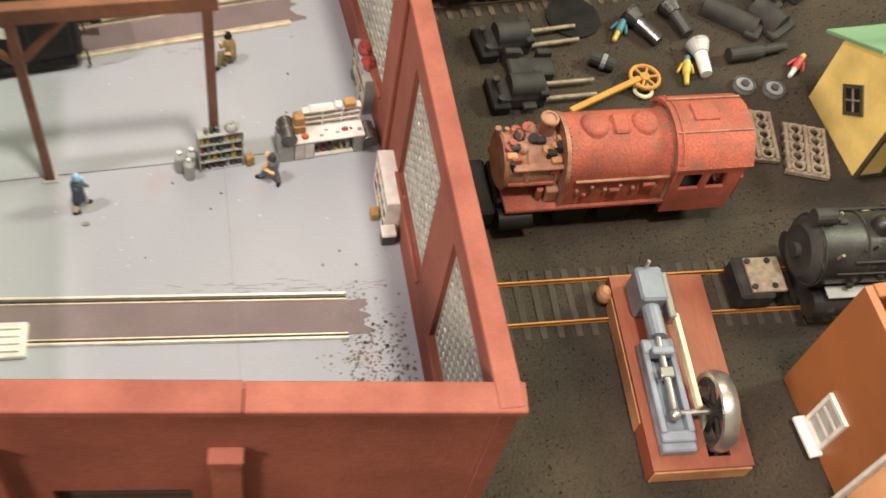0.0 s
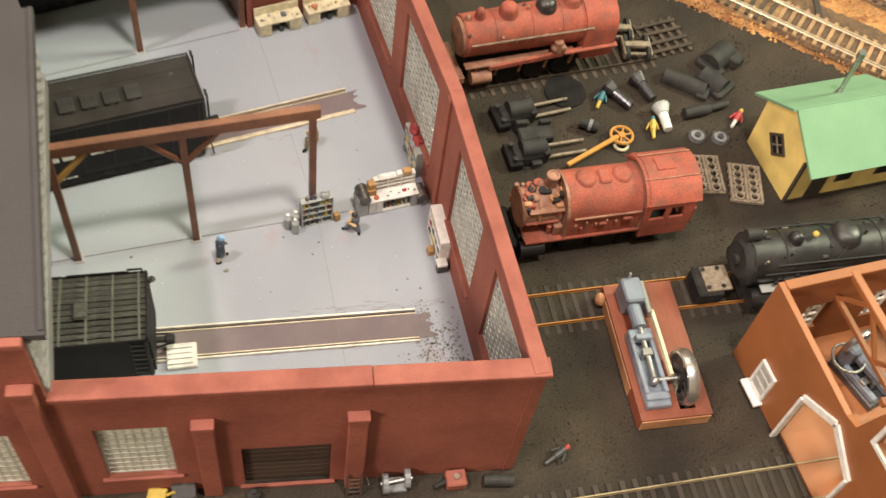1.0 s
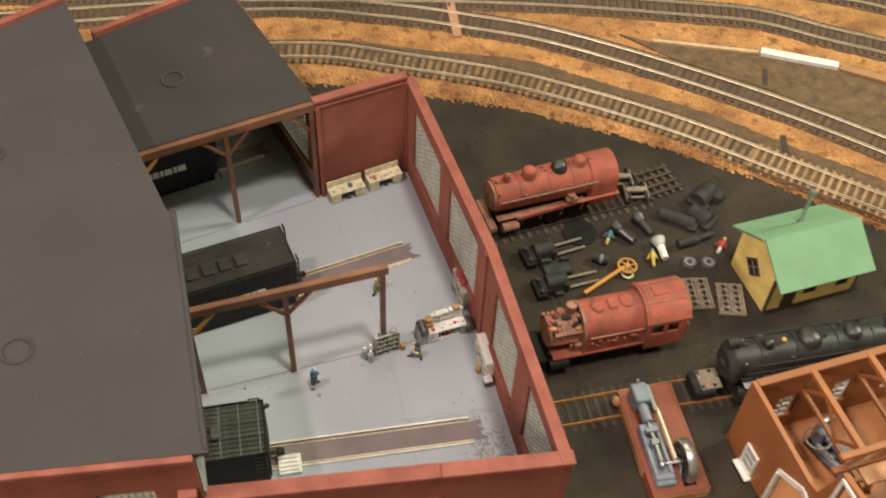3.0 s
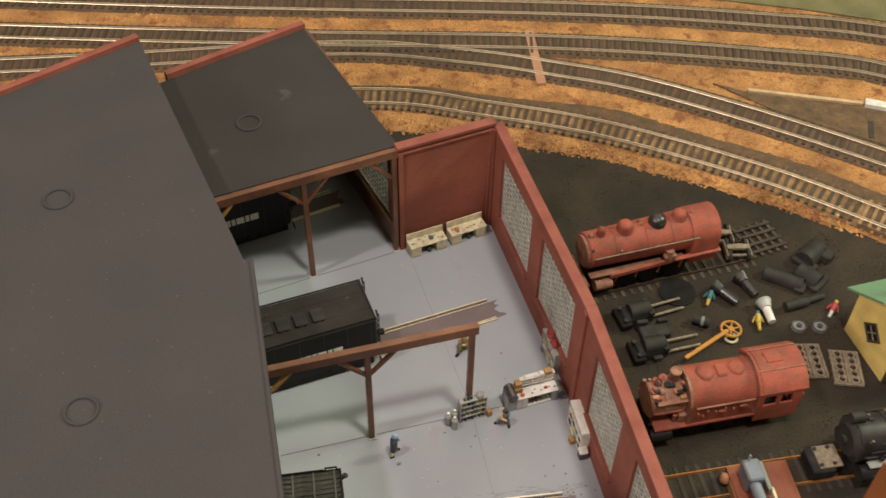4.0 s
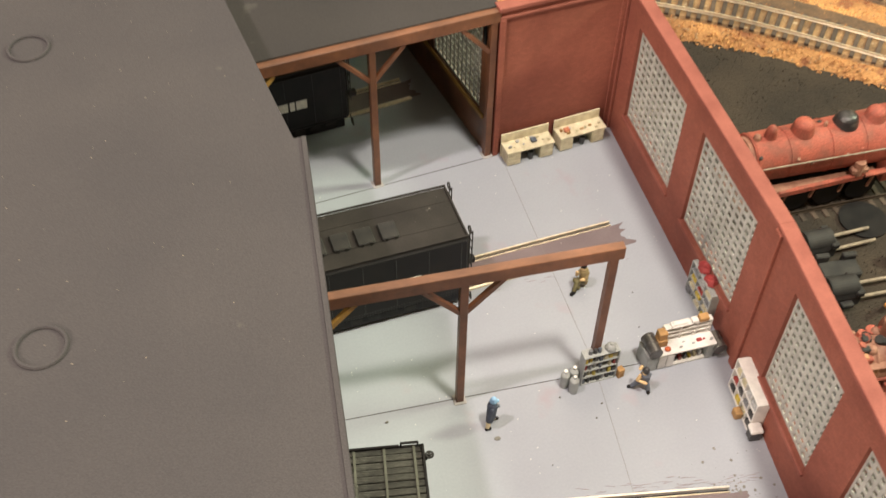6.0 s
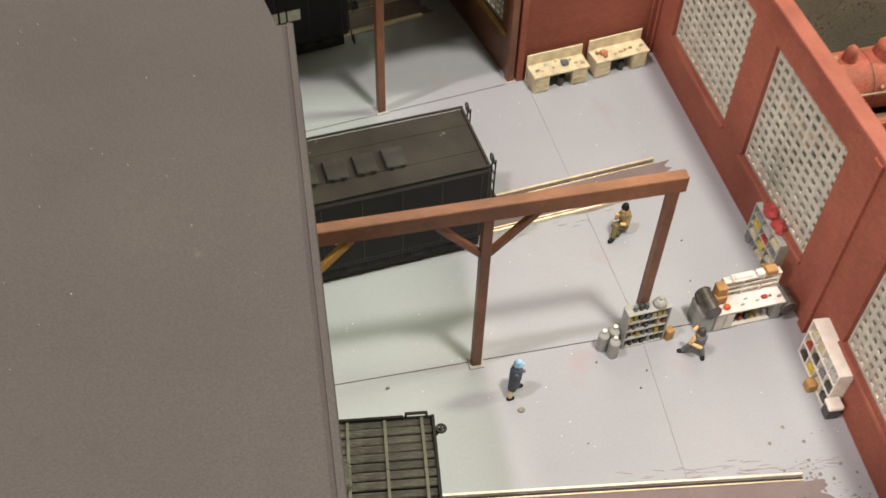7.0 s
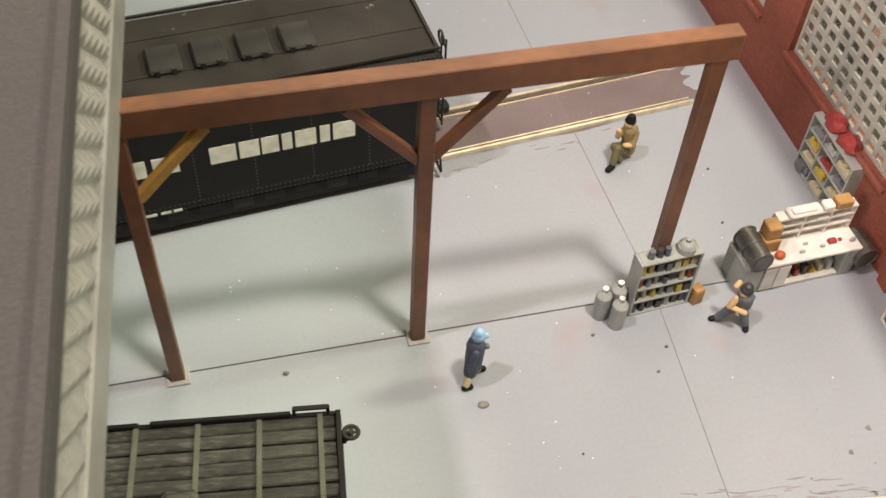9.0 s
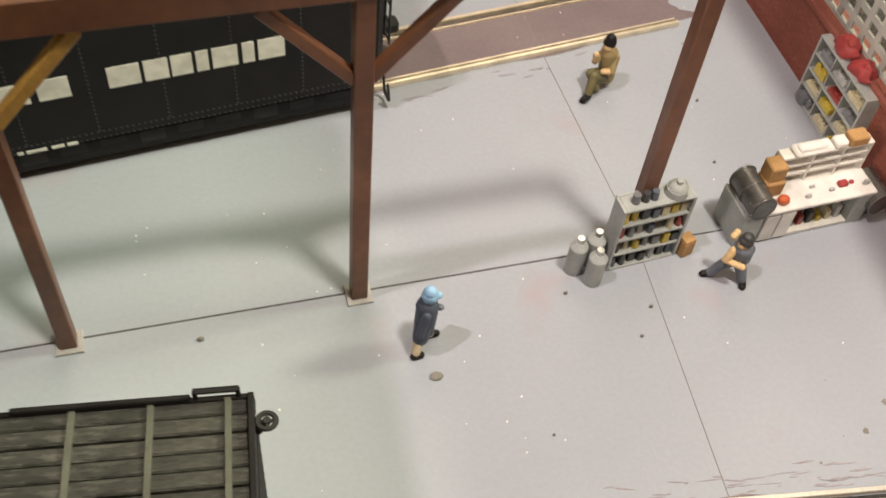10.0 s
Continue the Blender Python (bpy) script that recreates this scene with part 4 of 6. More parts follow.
TANCOAT = material("tan_figure_coat", (0.33, 0.25, 0.11), 0.6, scale=300, fine=2000)
DENIM = material("grey_blue_overalls", (0.16, 0.18, 0.215), 0.6, scale=300, fine=2000)
PALETROUSERS = material("cream_figure_trousers", (0.62, 0.52, 0.33), 0.6, scale=300, fine=2000)
figurine("small painted figurine with a pale blue cap, walking pose", 10.0, -15.0, 0,
         [((-2.0, -2.2, 0.9), (-1.0, -0.9, 5.2), 0.9, 1.2), ((2.0, 2.0, 0.9), (0.8, 0.8, 5.0), 0.9, 1.2)],
         [((-0.9, -0.9, 4.6), (-0.3, -0.3, 9.5), 1.6, 1.9), ((0.8, 0.7, 4.6), (0.3, 0.3, 9.5), 1.6, 1.9), ((0, 0, 9), (0.2, 0, 14.2), 2.2, 2.3), ((-0.4, -2.0, 14.0), (-1.6, -2.6, 8.6), 1.0, 0.85)],
         [((0.4, 2.1, 14.0), (2.4, 2.3, 10.4), 1.0, 0.85), ((2.4, 2.3, 10.4), (3.4, 1.2, 11.2), 0.8, 0.7), ((0.3, 0, 15.0), (0.6, 0, 16.8), 1.1, 1.35)],
         [((0.5, 0, 17.8), (0.5, 0, 18.8), 1.75, 1.35), ((1.2, 0, 17.5), (2.2, 0, 17.4), 1.1, 0.8)], [PALETROUSERS, BLUEPAINT, DENIM, SKYBLUE, BLACK],
         [((-2.4, -2.5, 0.8), (-0.9, -2.4, 0.7), 0.8, 0.75), ((1.8, 1.9, 0.8), (3.4, 2.0, 0.7), 0.8, 0.75)])
figurine("small painted figurine in grey-blue overalls stooping by the bench", 79.0, -11.6, 0,
         [((-3.6, 1.4, 0.9), (-1.6, 0.8, 5.0), 1.0, 1.25), ((-1.6, 0.8, 5.0), (0.4, 0, 8.2), 1.25, 1.6), ((2.6, -2.2, 0.9), (2.0, -1.0, 4.8), 1.0, 1.3), ((2.0, -1.0, 4.8), (0.8, -0.2, 8.2), 1.3, 1.6)],
         [((0.6, 0, 8.0), (0.6, -0.6, 13.6), 2.0, 2.2), ((2.2, -0.8, 13.4), (1.6, -1.6, 9.8), 1.0, 0.9)],
         [((-1.4, -0.4, 13.2), (-2.8, -0.8, 10.0), 0.95, 0.85), ((-2.8, -0.8, 10.0), (0.2, -3.0, 9.4), 0.8, 0.8), ((0.4, -0.6, 14.2), (-0.2, -0.8, 16.0), 1.1, 1.3), ((-1.6, 1.2, 16.6), (-0.8, 1.6, 17.6), 0.8, 0.7)],
         [((0.3, -0.6, 16.9), (0.5, -0.5, 18.0), 1.75, 1.35)], [DENIM, DENIM, FLESH, TINS[6], BLACK],
         [((-3.4, 1.5, 0.8), (-5.0, 1.5, 0.7), 0.85, 0.8), ((2.8, -2.2, 0.8), (2.2, -3.6, 0.7), 0.85, 0.8)], 0.8)
figurine("small painted figurine in a tan coat, seated pose on the floor", 72.0, 49.0, 0,
         [((-5.0, -3.0, 1.0), (-3.4, -1.0, 5.4), 1.0, 1.25), ((-3.4, -1.0, 5.4), (0.6, 0.4, 3.4), 1.35, 1.7), ((-3.6, 0.6, 4.6), (0.6, 1.4, 3.2), 1.3, 1.7), ((-3.6, 0.6, 4.6), (-2.4, -1.6, 1.6), 1.2, 1.0)],
         [((0.8, 0.8, 3.0), (0.2, 1.0, 10.2), 2.1, 2.3), ((1.6, 0.0, 9.6), (0.6, -1.6, 6.6), 1.1, 0.95), ((-1.4, 1.6, 9.8), (-3.2, 0.8, 8.6), 1.0, 0.85)],
         [((-3.2, 0.8, 8.6), (-3.6, 0.2, 11.2), 0.75, 0.75), ((0.6, -1.6, 6.6), (-1.6, -1.4, 6.8), 0.8, 0.75), ((-0.4, 0.8, 11.6), (-0.7, 0.6, 13.0), 1.1, 1.3)],
         [((-0.4, 0.9, 14.0), (-0.3, 1.0, 14.9), 1.65, 1.35)], [OLIVE, TANCOAT, FLESH, BLACK, BLACK],
         [((-5.0, -3.2, 0.9), (-6.6, -4.2, 0.8), 0.95, 0.9)])

SCUFF = material("brown_pink_scuffs", (0.295, 0.265, 0.275), 0.75, second=(0.25, 0.215, 0.22), scale=300, fine=2000, spread=0.0)
# crumbs on the floor and soot beyond the rail end
for x, y, r in ((-33, -4.4, 0.8), (11.0, -22.6, 1.5), (59.8, -15.7, 0.5), (55.2, -22.3, 0.45), (42.9, -8.7, 0.5), (30, -40, 0.3), (90, 20, 0.4), (94, 40, 0.4)):
    bm = ball(bmesh.new(), (0, 0, 0.3), r, r * 0.7, 0.6, u=7, v=5)
    turned(tagged(part("crumb", bm, SOOT), "dark crumb lying on the grey floor", "crumb", group="floor crumbs"), x, y)
bm = bmesh.new()
rs = random.Random(9)
for i in range(1500):
    x, y = rs.gauss(102, 9), rs.gauss(-99, 16)
    if x > 118 + (y + 157) * 0.066 - 6 or y < -140 or (x < 92 and rs.random() < 0.5):
        continue
    r = 0.1 + 0.8 * rs.random() ** 3
    pts = [(x + r * rs.uniform(0.5, 1.2) * math.cos(a), y + r * rs.uniform(0.5, 1.2) * math.sin(a)) for a in (0.3, 1.5, 2.8, 4.0, 5.2)]
    prism(bm, pts, 0.0, 0.13)
scuffs = bmesh.new()
for i in range(90):
    if i % 3:
        x, y = rs.uniform(35, 112), rs.gauss(0, 1.8)
        y += -53.5 - (x - 30) * 0.14
    else:
        x, y = rs.uniform(-20, 100), rs.choice((-1, 1)) * rs.uniform(9, 14)
        y += 55 + (x + 20) * 0.11 + 6
    ln, wd, tn = rs.uniform(0.8, 5.0), rs.uniform(0.12, 0.4), rs.gauss(0, 0.1) - 0.14 if i % 3 else rs.gauss(0.11, 0.1)
    ex, ey = math.cos(tn), math.sin(tn)
    pts = [(x + ex * u * ln - ey * v * wd, y + ey * u * ln + ex * v * wd) for u, v in ((-0.5, 0), (-0.2, -0.5), (0.25, -0.4), (0.5, 0.1), (0.2, 0.5), (-0.25, 0.35))]
    prism(scuffs, pts, 0.0, 0.12)
tagged(part("rail_scuffs", scuffs, SCUFF), "brown scuff marks on the floor along the rails", "scuffs", kind="stuff")
tagged(part("soot_flecks", bm, SOOT), "dark greenish flecks scattered on the floor by the rail end", "dirt", kind="stuff")
bm = bmesh.new()
for i in range(90):
    x, y = rs.uniform(-50, 118), rs.uniform(-60, 140)
    r = rs.uniform(0.12, 0.3)
    prism(bm, [(x + r * math.cos(a), y + r * math.sin(a)) for a in (0.3, 1.7, 3.0, 4.4)], 0.0, 0.14)
tagged(part("dust_specks", bm, WHITE), "white dust specks on the grey floor", "dust", kind="stuff")

bm = bmesh.new()
for i in range(150):
    x, y = rs.uniform(-330, -62), rs.uniform(-70, 150)
    if y < -60 - (x + 420) * 0.18 + 12 or y > 246 + (x + 92) * 0.41 - 10:
        continue
    r = rs.uniform(0.08, 0.24)
    prism(bm, [(x + r * math.cos(a), y + r * math.sin(a)) for a in (0.3, 1.7, 3.0, 4.4)], 132.4, 132.6)
tagged(part("roof_dust", bm, TANBITS), "pale dust specks on the dark main roof", "dust", kind="stuff")

# ---- tracks outside ----
RAILOUT = material("weathered_rail", (0.86, 0.74, 0.55), 0.36, metal=0.65, scale=200, fine=1500, amount=0.35)
DULLRAIL = material("dull_tan_rail", (0.34, 0.27, 0.16), 0.55, metal=0.4, scale=200, fine=1500, amount=0.35)
TIEWARM = material("weathered_tie", (0.07, 0.047, 0.031), 0.85, second=(0.042, 0.030, 0.022), scale=120, fine=2000, amount=0.6, spread=0.3)
TIETAN = material("tan_tie", (0.36, 0.22, 0.11), 0.85, second=(0.24, 0.14, 0.07), scale=120, fine=2000, amount=0.6, spread=0.25)


def ribbon(line, w, z0, z1, z_wob=0.0):
    bm, rows_ = bmesh.new(), []
    for i, p in enumerate(line):
        d = (line[min(i + 1, len(line) - 1)] - line[max(i - 1, 0)]).normalized()
        n = Vector((-d.y, d.x))
        row = []
        for off, z in ((-w / 2 - 2, z0), (-w / 2, z1), (0, z1), (w / 2, z1), (w / 2 + 2, z0)):
            q = p + n * off
            row.append(bm.verts.new((q.x, q.y, z + z_wob * noise.noise((q.x * 0.3, q.y * 0.3, 4.0)))))
        rows_.append(row)
    for a, b_ in zip(rows_, rows_[1:]):
        for k in range(4):
            bm.faces.new((a[k], b_[k], b_[k + 1], a[k + 1]))
    return bm


def rail_mesh(line, off, z, w=0.62, h=2.0):
    bm, rows_ = bmesh.new(), []
    for i, p in enumerate(line):
        d = (line[min(i + 1, len(line) - 1)] - line[max(i - 1, 0)]).normalized()
        n = Vector((-d.y, d.x))
        rows_.append([bm.verts.new((*(p + n * (off + s)), z + u)) for s, u in ((-w * 0.8, 0), (-w * 0.25, h * 0.3), (-w * 0.5, h * 0.7), (-w * 0.5, h), (w * 0.5, h), (w * 0.5, h * 0.7), (w * 0.25, h * 0.3), (w * 0.8, 0))])
    for a, b_ in zip(rows_, rows_[1:]):
        for k in range(8):
            bm.faces.new((a[k], b_[k], b_[(k + 1) % 8], a[(k + 1) % 8]))
    for end in (rows_[0], rows_[-1][::-1]):
        bm.faces.new(end)
    return bm


def track(label, points, z, rail, tie, bed=True, pitch=6.6, tie_len=29.0, group="main line tracks", bed_mat=None, bed_w=27.0, tie_far=None, bed_far=None, far_x=0.0):
    line = smooth_line(points, 6.0)
    t = thing("railway_track", label, "track", group=group)
    if bed:
        cut = next((i for i, p in enumerate(line) if bed_far and p.x > far_x), len(line) - 1)
        for piece, mt in ((line[:cut + 1], bed_mat), (line[cut:], bed_far)):
            if mt and len(piece) > 1:
                tagged(part("track_bed", ribbon(piece, bed_w, z - 1.8, z + 0.5, 0.7), mt, t), kind="stuff")
    for s in (-1, 1):
        part("rail", rail_mesh(line, 8.8 * s, z + 1.7), rail, t)
    firsts, ahead = {}, pitch
    spots = []
    for a, b in zip(line, line[1:]):
        seg = b - a
        while ahead <= seg.length:
            spots.append((a + seg * (ahead / seg.length), seg))
            ahead += pitch
        ahead -= seg.length
    for p, seg in spots:
        m_ = at_mm(p.x, p.y, z, math.degrees(math.atan2(seg.y, seg.x)) + rng.uniform(-1.5, 1.5))
        mt = tie_far if tie_far and p.x > far_x else tie
        if mt not in firsts:
            firsts[mt] = part("tie", solid(-1.3, 1.3, -tie_len / 2, tie_len / 2, 0, 1.7, bevel=0.15), mt, t)
            firsts[mt].matrix_basis = m_
        else:
            alike("tie", firsts[mt], t, m_)
    return t


BANK = G + 3.6
DUSTBED = material("dusty_tan_track_bed", (0.27, 0.165, 0.08), 0.95, second=(0.12, 0.075, 0.042), gloss=0.2, scale=70, fine=700, amount=1.0, bump=0.0008, spread=0.0, wear=(0.42, 0.35, 0.24), wear_at=0.62, wear_soft=0.12)
DARKBED = material("dark_brown_track_bed", (0.088, 0.060, 0.040), 0.95, second=(0.145, 0.088, 0.050), gloss=0.2, scale=90, fine=700, amount=0.9, bump=0.0007, spread=0.0)
LINE_A = [(-420, 372), (-100, 345), (73, 312), (155, 274), (240, 225), (333, 150), (400, 80), (481, -11), (545, -110)]
track("curved main line track on a tan ballast bank", LINE_A, BANK, RAILOUT, TIEWARM, bed_mat=DUSTBED, tie_far=TIETAN, bed_far=DARKBED, far_x=386.0)
track("curved branch track leaving the main line", [(-420, 470), (-320, 452), (-216, 428), (-100, 408), (66, 380), (159, 344), (221, 312), (300, 262), (422, 152), (517, 44), (590, -60)], BANK, RAILOUT, TIEWARM, bed_mat=DARKBED, bed_w=31.0)
track("sweeping main line track with bright rails", [(-420, 540), (-221, 479), (-107, 444), (51, 397), (140, 372), (232, 345), (321, 314), (407, 279), (474, 249), (525, 208), (587, 158), (680, 60)], BANK + 0.3, RAILOUT, TIEWARM, bed_mat=DARKBED, bed_w=31.0)
track("curved main line track along the layout edge", [(-420, 600), (-100, 497), (55, 450), (156, 421), (250, 393), (343, 362), (432, 327), (502, 297), (600, 235), (700, 140)], BANK, RAILOUT, TIEWARM, bed_mat=DARKBED, bed_w=31.0)
# bare brown dirt along the outer side of the nearest line, ragged towards the straw
line = smooth_line(LINE_A, 4.0)
bm, rows_ = bmesh.new(), []
for i, p in enumerate(line):
    d = (line[min(i + 1, len(line) - 1)] - line[max(i - 1, 0)]).normalized()
    n = Vector((-d.y, d.x))
    wide = (14.0 + 4.0 * noise.noise((i * 0.05, 7.0, 0.0)) + 2.2 * noise.noise((i * 0.6, 3.0, 0.0))) * min(1.0, max(0.1, (p.x - 60) / 180))
    row = []
    for u, z in ((0.0, BANK - 0.8), (0.25, BANK + 0.1), (0.5, BANK + 0.2), (0.75, BANK + 0.1), (1.0, BANK - 1.4)):
        q = p + n * (15.0 + wide * u)
        row.append(bm.verts.new((q.x, q.y, z + 0.3 * noise.noise((q.x * 0.3, q.y * 0.3, 1.0)))))
    rows_.append(row)
for a, b in zip(rows_, rows_[1:]):
    for k in range(4):
        bm.faces.new((a[k], b[k], b[k + 1], a[k + 1]))
tagged(part("dirt_shoulder", bm, DARKBED, smooth=True), "bare brown dirt shoulder along the curved track", "dirt", kind="structure")
DULLTRACK = material("dark_brown_rail", (0.07, 0.05, 0.035), 0.6, metal=0.3, scale=200, fine=1500)
YT = [(134, -77.0), (232, -85.8), (330, -96.0), (440, -107.0)]
track("yard track with orange-brown rails sunk in cinders", YT, G - 1.75, RUST, TIE, bed=False, group="yard tracks")
track("yard track with dull rails beside the shop", [(40, -178.5), (145, -188.0), (260, -198.5), (400, -211)], G - 1.3, DULLRAIL, TIE, bed=False, group="yard tracks")
track("short track under the wrecked engine", [(150, 80), (215, 82), (290, 84)], G - 1.5, DULLTRACK, TIEWARM, bed=False, group="yard tracks")

TANSTRIP = material("pale_tan_strip", (0.56, 0.40, 0.24), 0.7, scale=90, fine=900, amount=0.6)
PINKWOOD = material("bare_pinkish_wood", (0.38, 0.20, 0.12), 0.8, scale=80, fine=900, amount=0.6)
ROADDIRT = material("dark_road_dirt", (0.085, 0.058, 0.038), 0.95, second=(0.16, 0.10, 0.055), gloss=0.2, scale=90, fine=700, amount=0.9, bump=0.0006, spread=0.0)
road = [(346, 261), (369, 242), (452, 200), (508, 164), (566, 119), (640, 45), (612, -30), (535, 50), (437, 161), (378, 217)]
tagged(part("cinder_road", prism(bmesh.new(), road, G, G + 4.0), ROADDIRT), "dark cinder road between the main line tracks", "road", kind="structure")
for label, nm, p, q, w_, h_, mt in (("white card strip lying on the bank", "card_strip", (453, 205), (508, 170), 8, 2.6, WHITE), ("thin tan wood strip on the bank", "wood_strip", (369, 244), (451, 205), 3.5, 1.4, TANSTRIP),
                              ("orange-brown wood strip on the bank", "wood_strip", (509, 168), (640, 55), 7.5, 2.0, PLYWOOD)):
    tagged(part(nm, strip(p, q, w_, G + 3.4, G + 4.4 + h_), mt), label, "strip", group="strips on the bank")
for p, q in (((436, 166), (446, 184)), ((411, 84), (420, 108))):
    tagged(part("track_gap_plate", strip(p, q, 4, BANK - 0.5, BANK + 1.0), TIE), "rusty plate across the track bed", "plate", group="track plates")

tagged(part("joint_strip", strip((222, 366), (209, 294), 7.5, BANK - 0.6, BANK + 1.9), PINKWOOD), "pinkish bare wood strip across two tracks", "strip", group="strips on the bank")
turf = [(330, 405), (400, 372), (470, 338), (540, 298), (620, 245), (720, 150), (800, 260), (700, 400), (520, 480), (380, 500)]
tagged(part("turf_patch", prism(bmesh.new(), turf, G + 2.0, G + 4.2), GREENTURF), "dull green turf beyond the outer track", "turf", kind="structure")

# ---- stationary engine on its wooden base ----
e = thing("stationary_engine", "blue-grey model stationary engine with steel flywheel on stained wood", "model engine", 206.6, -117.5, G, -7.3)
wb_ = bmesh.new()
for b in ((-18, 2.5, -38, 38), (10.5, 18, -38, 38), (2.5, 10.5, -38, -34), (2.5, 10.5, -6, 38)):
    box(wb_, b[0], b[1], b[2], b[3], 0, 9.0)
bmesh.ops.remove_doubles(wb_, verts=wb_.verts, dist=0.001)
part("wooden_base", wb_, MAHOGANY, e, "red-brown stained wooden base with raw ends")
part("base_edge", solid(-17.5, 17.5, -38.6, -38.0, 0.2, 8.0, bevel=0.2), RAWWOOD, e)
part("base_edge", solid(-18.6, -18.0, -20, 30, 0.2, 7.6, bevel=0.2), RAWWOOD, e)
part("wood_foot", ball(bmesh.new(), (-19.5, 33, 4.5), 3.0, 3.6, 4.0), RAWWOOD, e)
part("bed_plate", solid(-14.5, -1.5, -30, 8, 9.0, 11.5, bevel=0.5), BLUEGREY, e)
bm = bmesh.new()
for xx in (-13.4, -3.6):
    box(bm, xx - 1.1, xx + 1.1, -27, 4, 11.4, 15.4, 0.4)
box(bm, -14.4, -2.4, 2, 8, 11.4, 15.8, 0.5)
box(bm, -14.4, -2.4, -30, -26, 11.4, 14.4, 0.5)
part("frame", bm, BLUEGREY, e)
bm = rod(bmesh.new(), (-8.4, 8, 16.5), (-8.4, 20, 16.5), 3.4, seg=14)
box(bm, -13, -3, 20, 34, 9.0, 22.5, 0.9)
part("cylinder_block", bm, BLUEGREY, e)
part("valve_chest", solid(-3.4, -0.4, 14, 33, 14, 20, bevel=0.5), STEEL, e)
part("crosshead", solid(-12.5, -4.5, 0.5, 3.5, 14.5, 19.0, bevel=0.5), BLUEGREY, e)
part("crank_guard", solid(-14.6, -2.2, -33.0, -29.5, 9.0, 13.0, bevel=0.6), BLUEGREY, e)
part("oil_cup", rod(bmesh.new(), (-9, 33, 22), (-9, 33, 27), 0.7, seg=8), STEEL, e)
bm = rod(bmesh.new(), (-8.4, -20, 15.5), (-8.4, 8, 16.5), 1.3, seg=10)
ball(bm, (-8.4, -21, 15.5), 2.2)
box(bm, -11, -6, -8, -4, 14.2, 18, 0.4)
part("piston_rod", bm, STEEL, e, smooth=True)
bm = bar(bmesh.new(), (-0.6, 16, 18), (0.6, -19, 15.5), 1.8, 3.4, 0.3)
part("eccentric_rod", bm, CREAM, e)
fw = new("flywheel")
fw.parent = e
bm = ring(bmesh.new(), (6.6, -20.0, 14.5), 12.6, 1.7, axis="x", seg=40, flat=3.2)
part("rim", bm, STEEL, fw, smooth=True)
bm = bmesh.new()
for k_ in range(6):
    a = k_ * math.pi / 3 + 0.3
    rod(bm, (6.6, -20, 14.5), (6.6, -20 + 12 * math.cos(a), 14.5 + 12 * math.sin(a)), 1.0, seg=8)
rod(bm, (4.4, -20, 14.5), (9.2, -20, 14.5), 2.6, seg=12)
part("spokes", bm, DULL, fw)
part("crankshaft", rod(bmesh.new(), (-9, -20, 14.5), (12, -20, 14.5), 1.1, seg=10), STEEL, e)

# ---- red primer locomotive shells ----


def jacket(bm, x0, x1, r, zc, half, base_z):
    """A boiler jacket: a half cylinder with straight skirts, closed at both ends."""
    out = [(half * -1, base_z)] + [(-r * math.cos(a), zc + r * math.sin(a)) for a in [math.pi * k_ / 14 for k_ in range(15)]] + [(half, base_z)]
    lo = [bm.verts.new((x0, y, z)) for y, z in out]
    hi = [bm.verts.new((x1, y, z)) for y, z in out]
    bm.faces.new(lo)
    bm.faces.new(hi[::-1])
    for k_ in range(len(out)):
        j = (k_ + 1) % len(out)
        bm.faces.new((lo[k_], lo[j], hi[j], hi[k_]))
    return bm


def dome(bm, x, y, z, r, h):
    rod(bm, (x, y, z), (x, y, z + h * 0.5), r * 1.15, r, seg=16)
    ball(bm, (x, y, z + h * 0.5), r, r, h * 0.5, u=14, v=8)
    return bm


e1 = thing("locomotive_shell", "red primer tank locomotive body with a curved cab roof", "locomotive", 203.0, -35.0, G, -3.5, group="red primer locomotives")
part("running_board", solid(-42, 21, -16.2, 16.2, 14.8, 16.8, bevel=0.4), REDLOCO, e1)
part("boiler_jacket", jacket(bmesh.new(), -21.5, 20.5, 14.5, 30.0, 15.0, 17), REDLOCO, e1, smooth=True)
for xx in (-21.5, 19.5):
    part("jacket_band", jacket(bmesh.new(), xx - 0.8, xx + 0.8, 15.1, 30.0, 15.6, 17), PRIMERDARK, e1)
for xx, r in ((-10, 5.2), (9.5, 5.0)):
    part("dome", dome(bmesh.new(), xx, 0.5, 43.4, r, 2.6), REDLOCO, e1, smooth=True)
part("sand_hatch", solid(-3.6, 3.0, -4.2, 4.6, 43.4, 45.4, bevel=0.9), REDLOCO, e1)
part("jacket_seam", solid(-18, 19, -15.6, -14.4, 30.2, 31.2, bevel=0.2), PRIMERDARK, e1)
for xx, zz, wd in ((-4, 24, 4.5), (9, 26, 5.0), (13, 25, 1.8), (-14, 22, 1.6)):
    part("jacket_lug", solid(xx, xx + wd, -16.4, -14.8, zz, zz + 2.2, bevel=0.5), REDLOCO, e1)
bm = bmesh.new()
for k_ in range(24):
    for xx in (-20.2, 18.2):
        a = -1.3 + 2.6 * k_ / 23
        ball(bm, (xx, 14.6 * math.sin(a), 30 + 14.6 * math.cos(a)), 0.32, u=5, v=4)
tagged(part("jacket_rivets", bm, REDLOCO, e1), kind="stuff")
bm = rod(bmesh.new(), (-44, 0, 27.5), (-21.5, 0, 27.5), 10.5, seg=24)
for xx in (-43, -35, -24):
    ring(bm, (xx, 0, 27.5), 10.5, 0.7, axis="x", seg=24)
part("smokebox", bm, PRIMERDARK, e1, "scuffed brown front with bare castings", smooth=True)
r5 = random.Random(5)
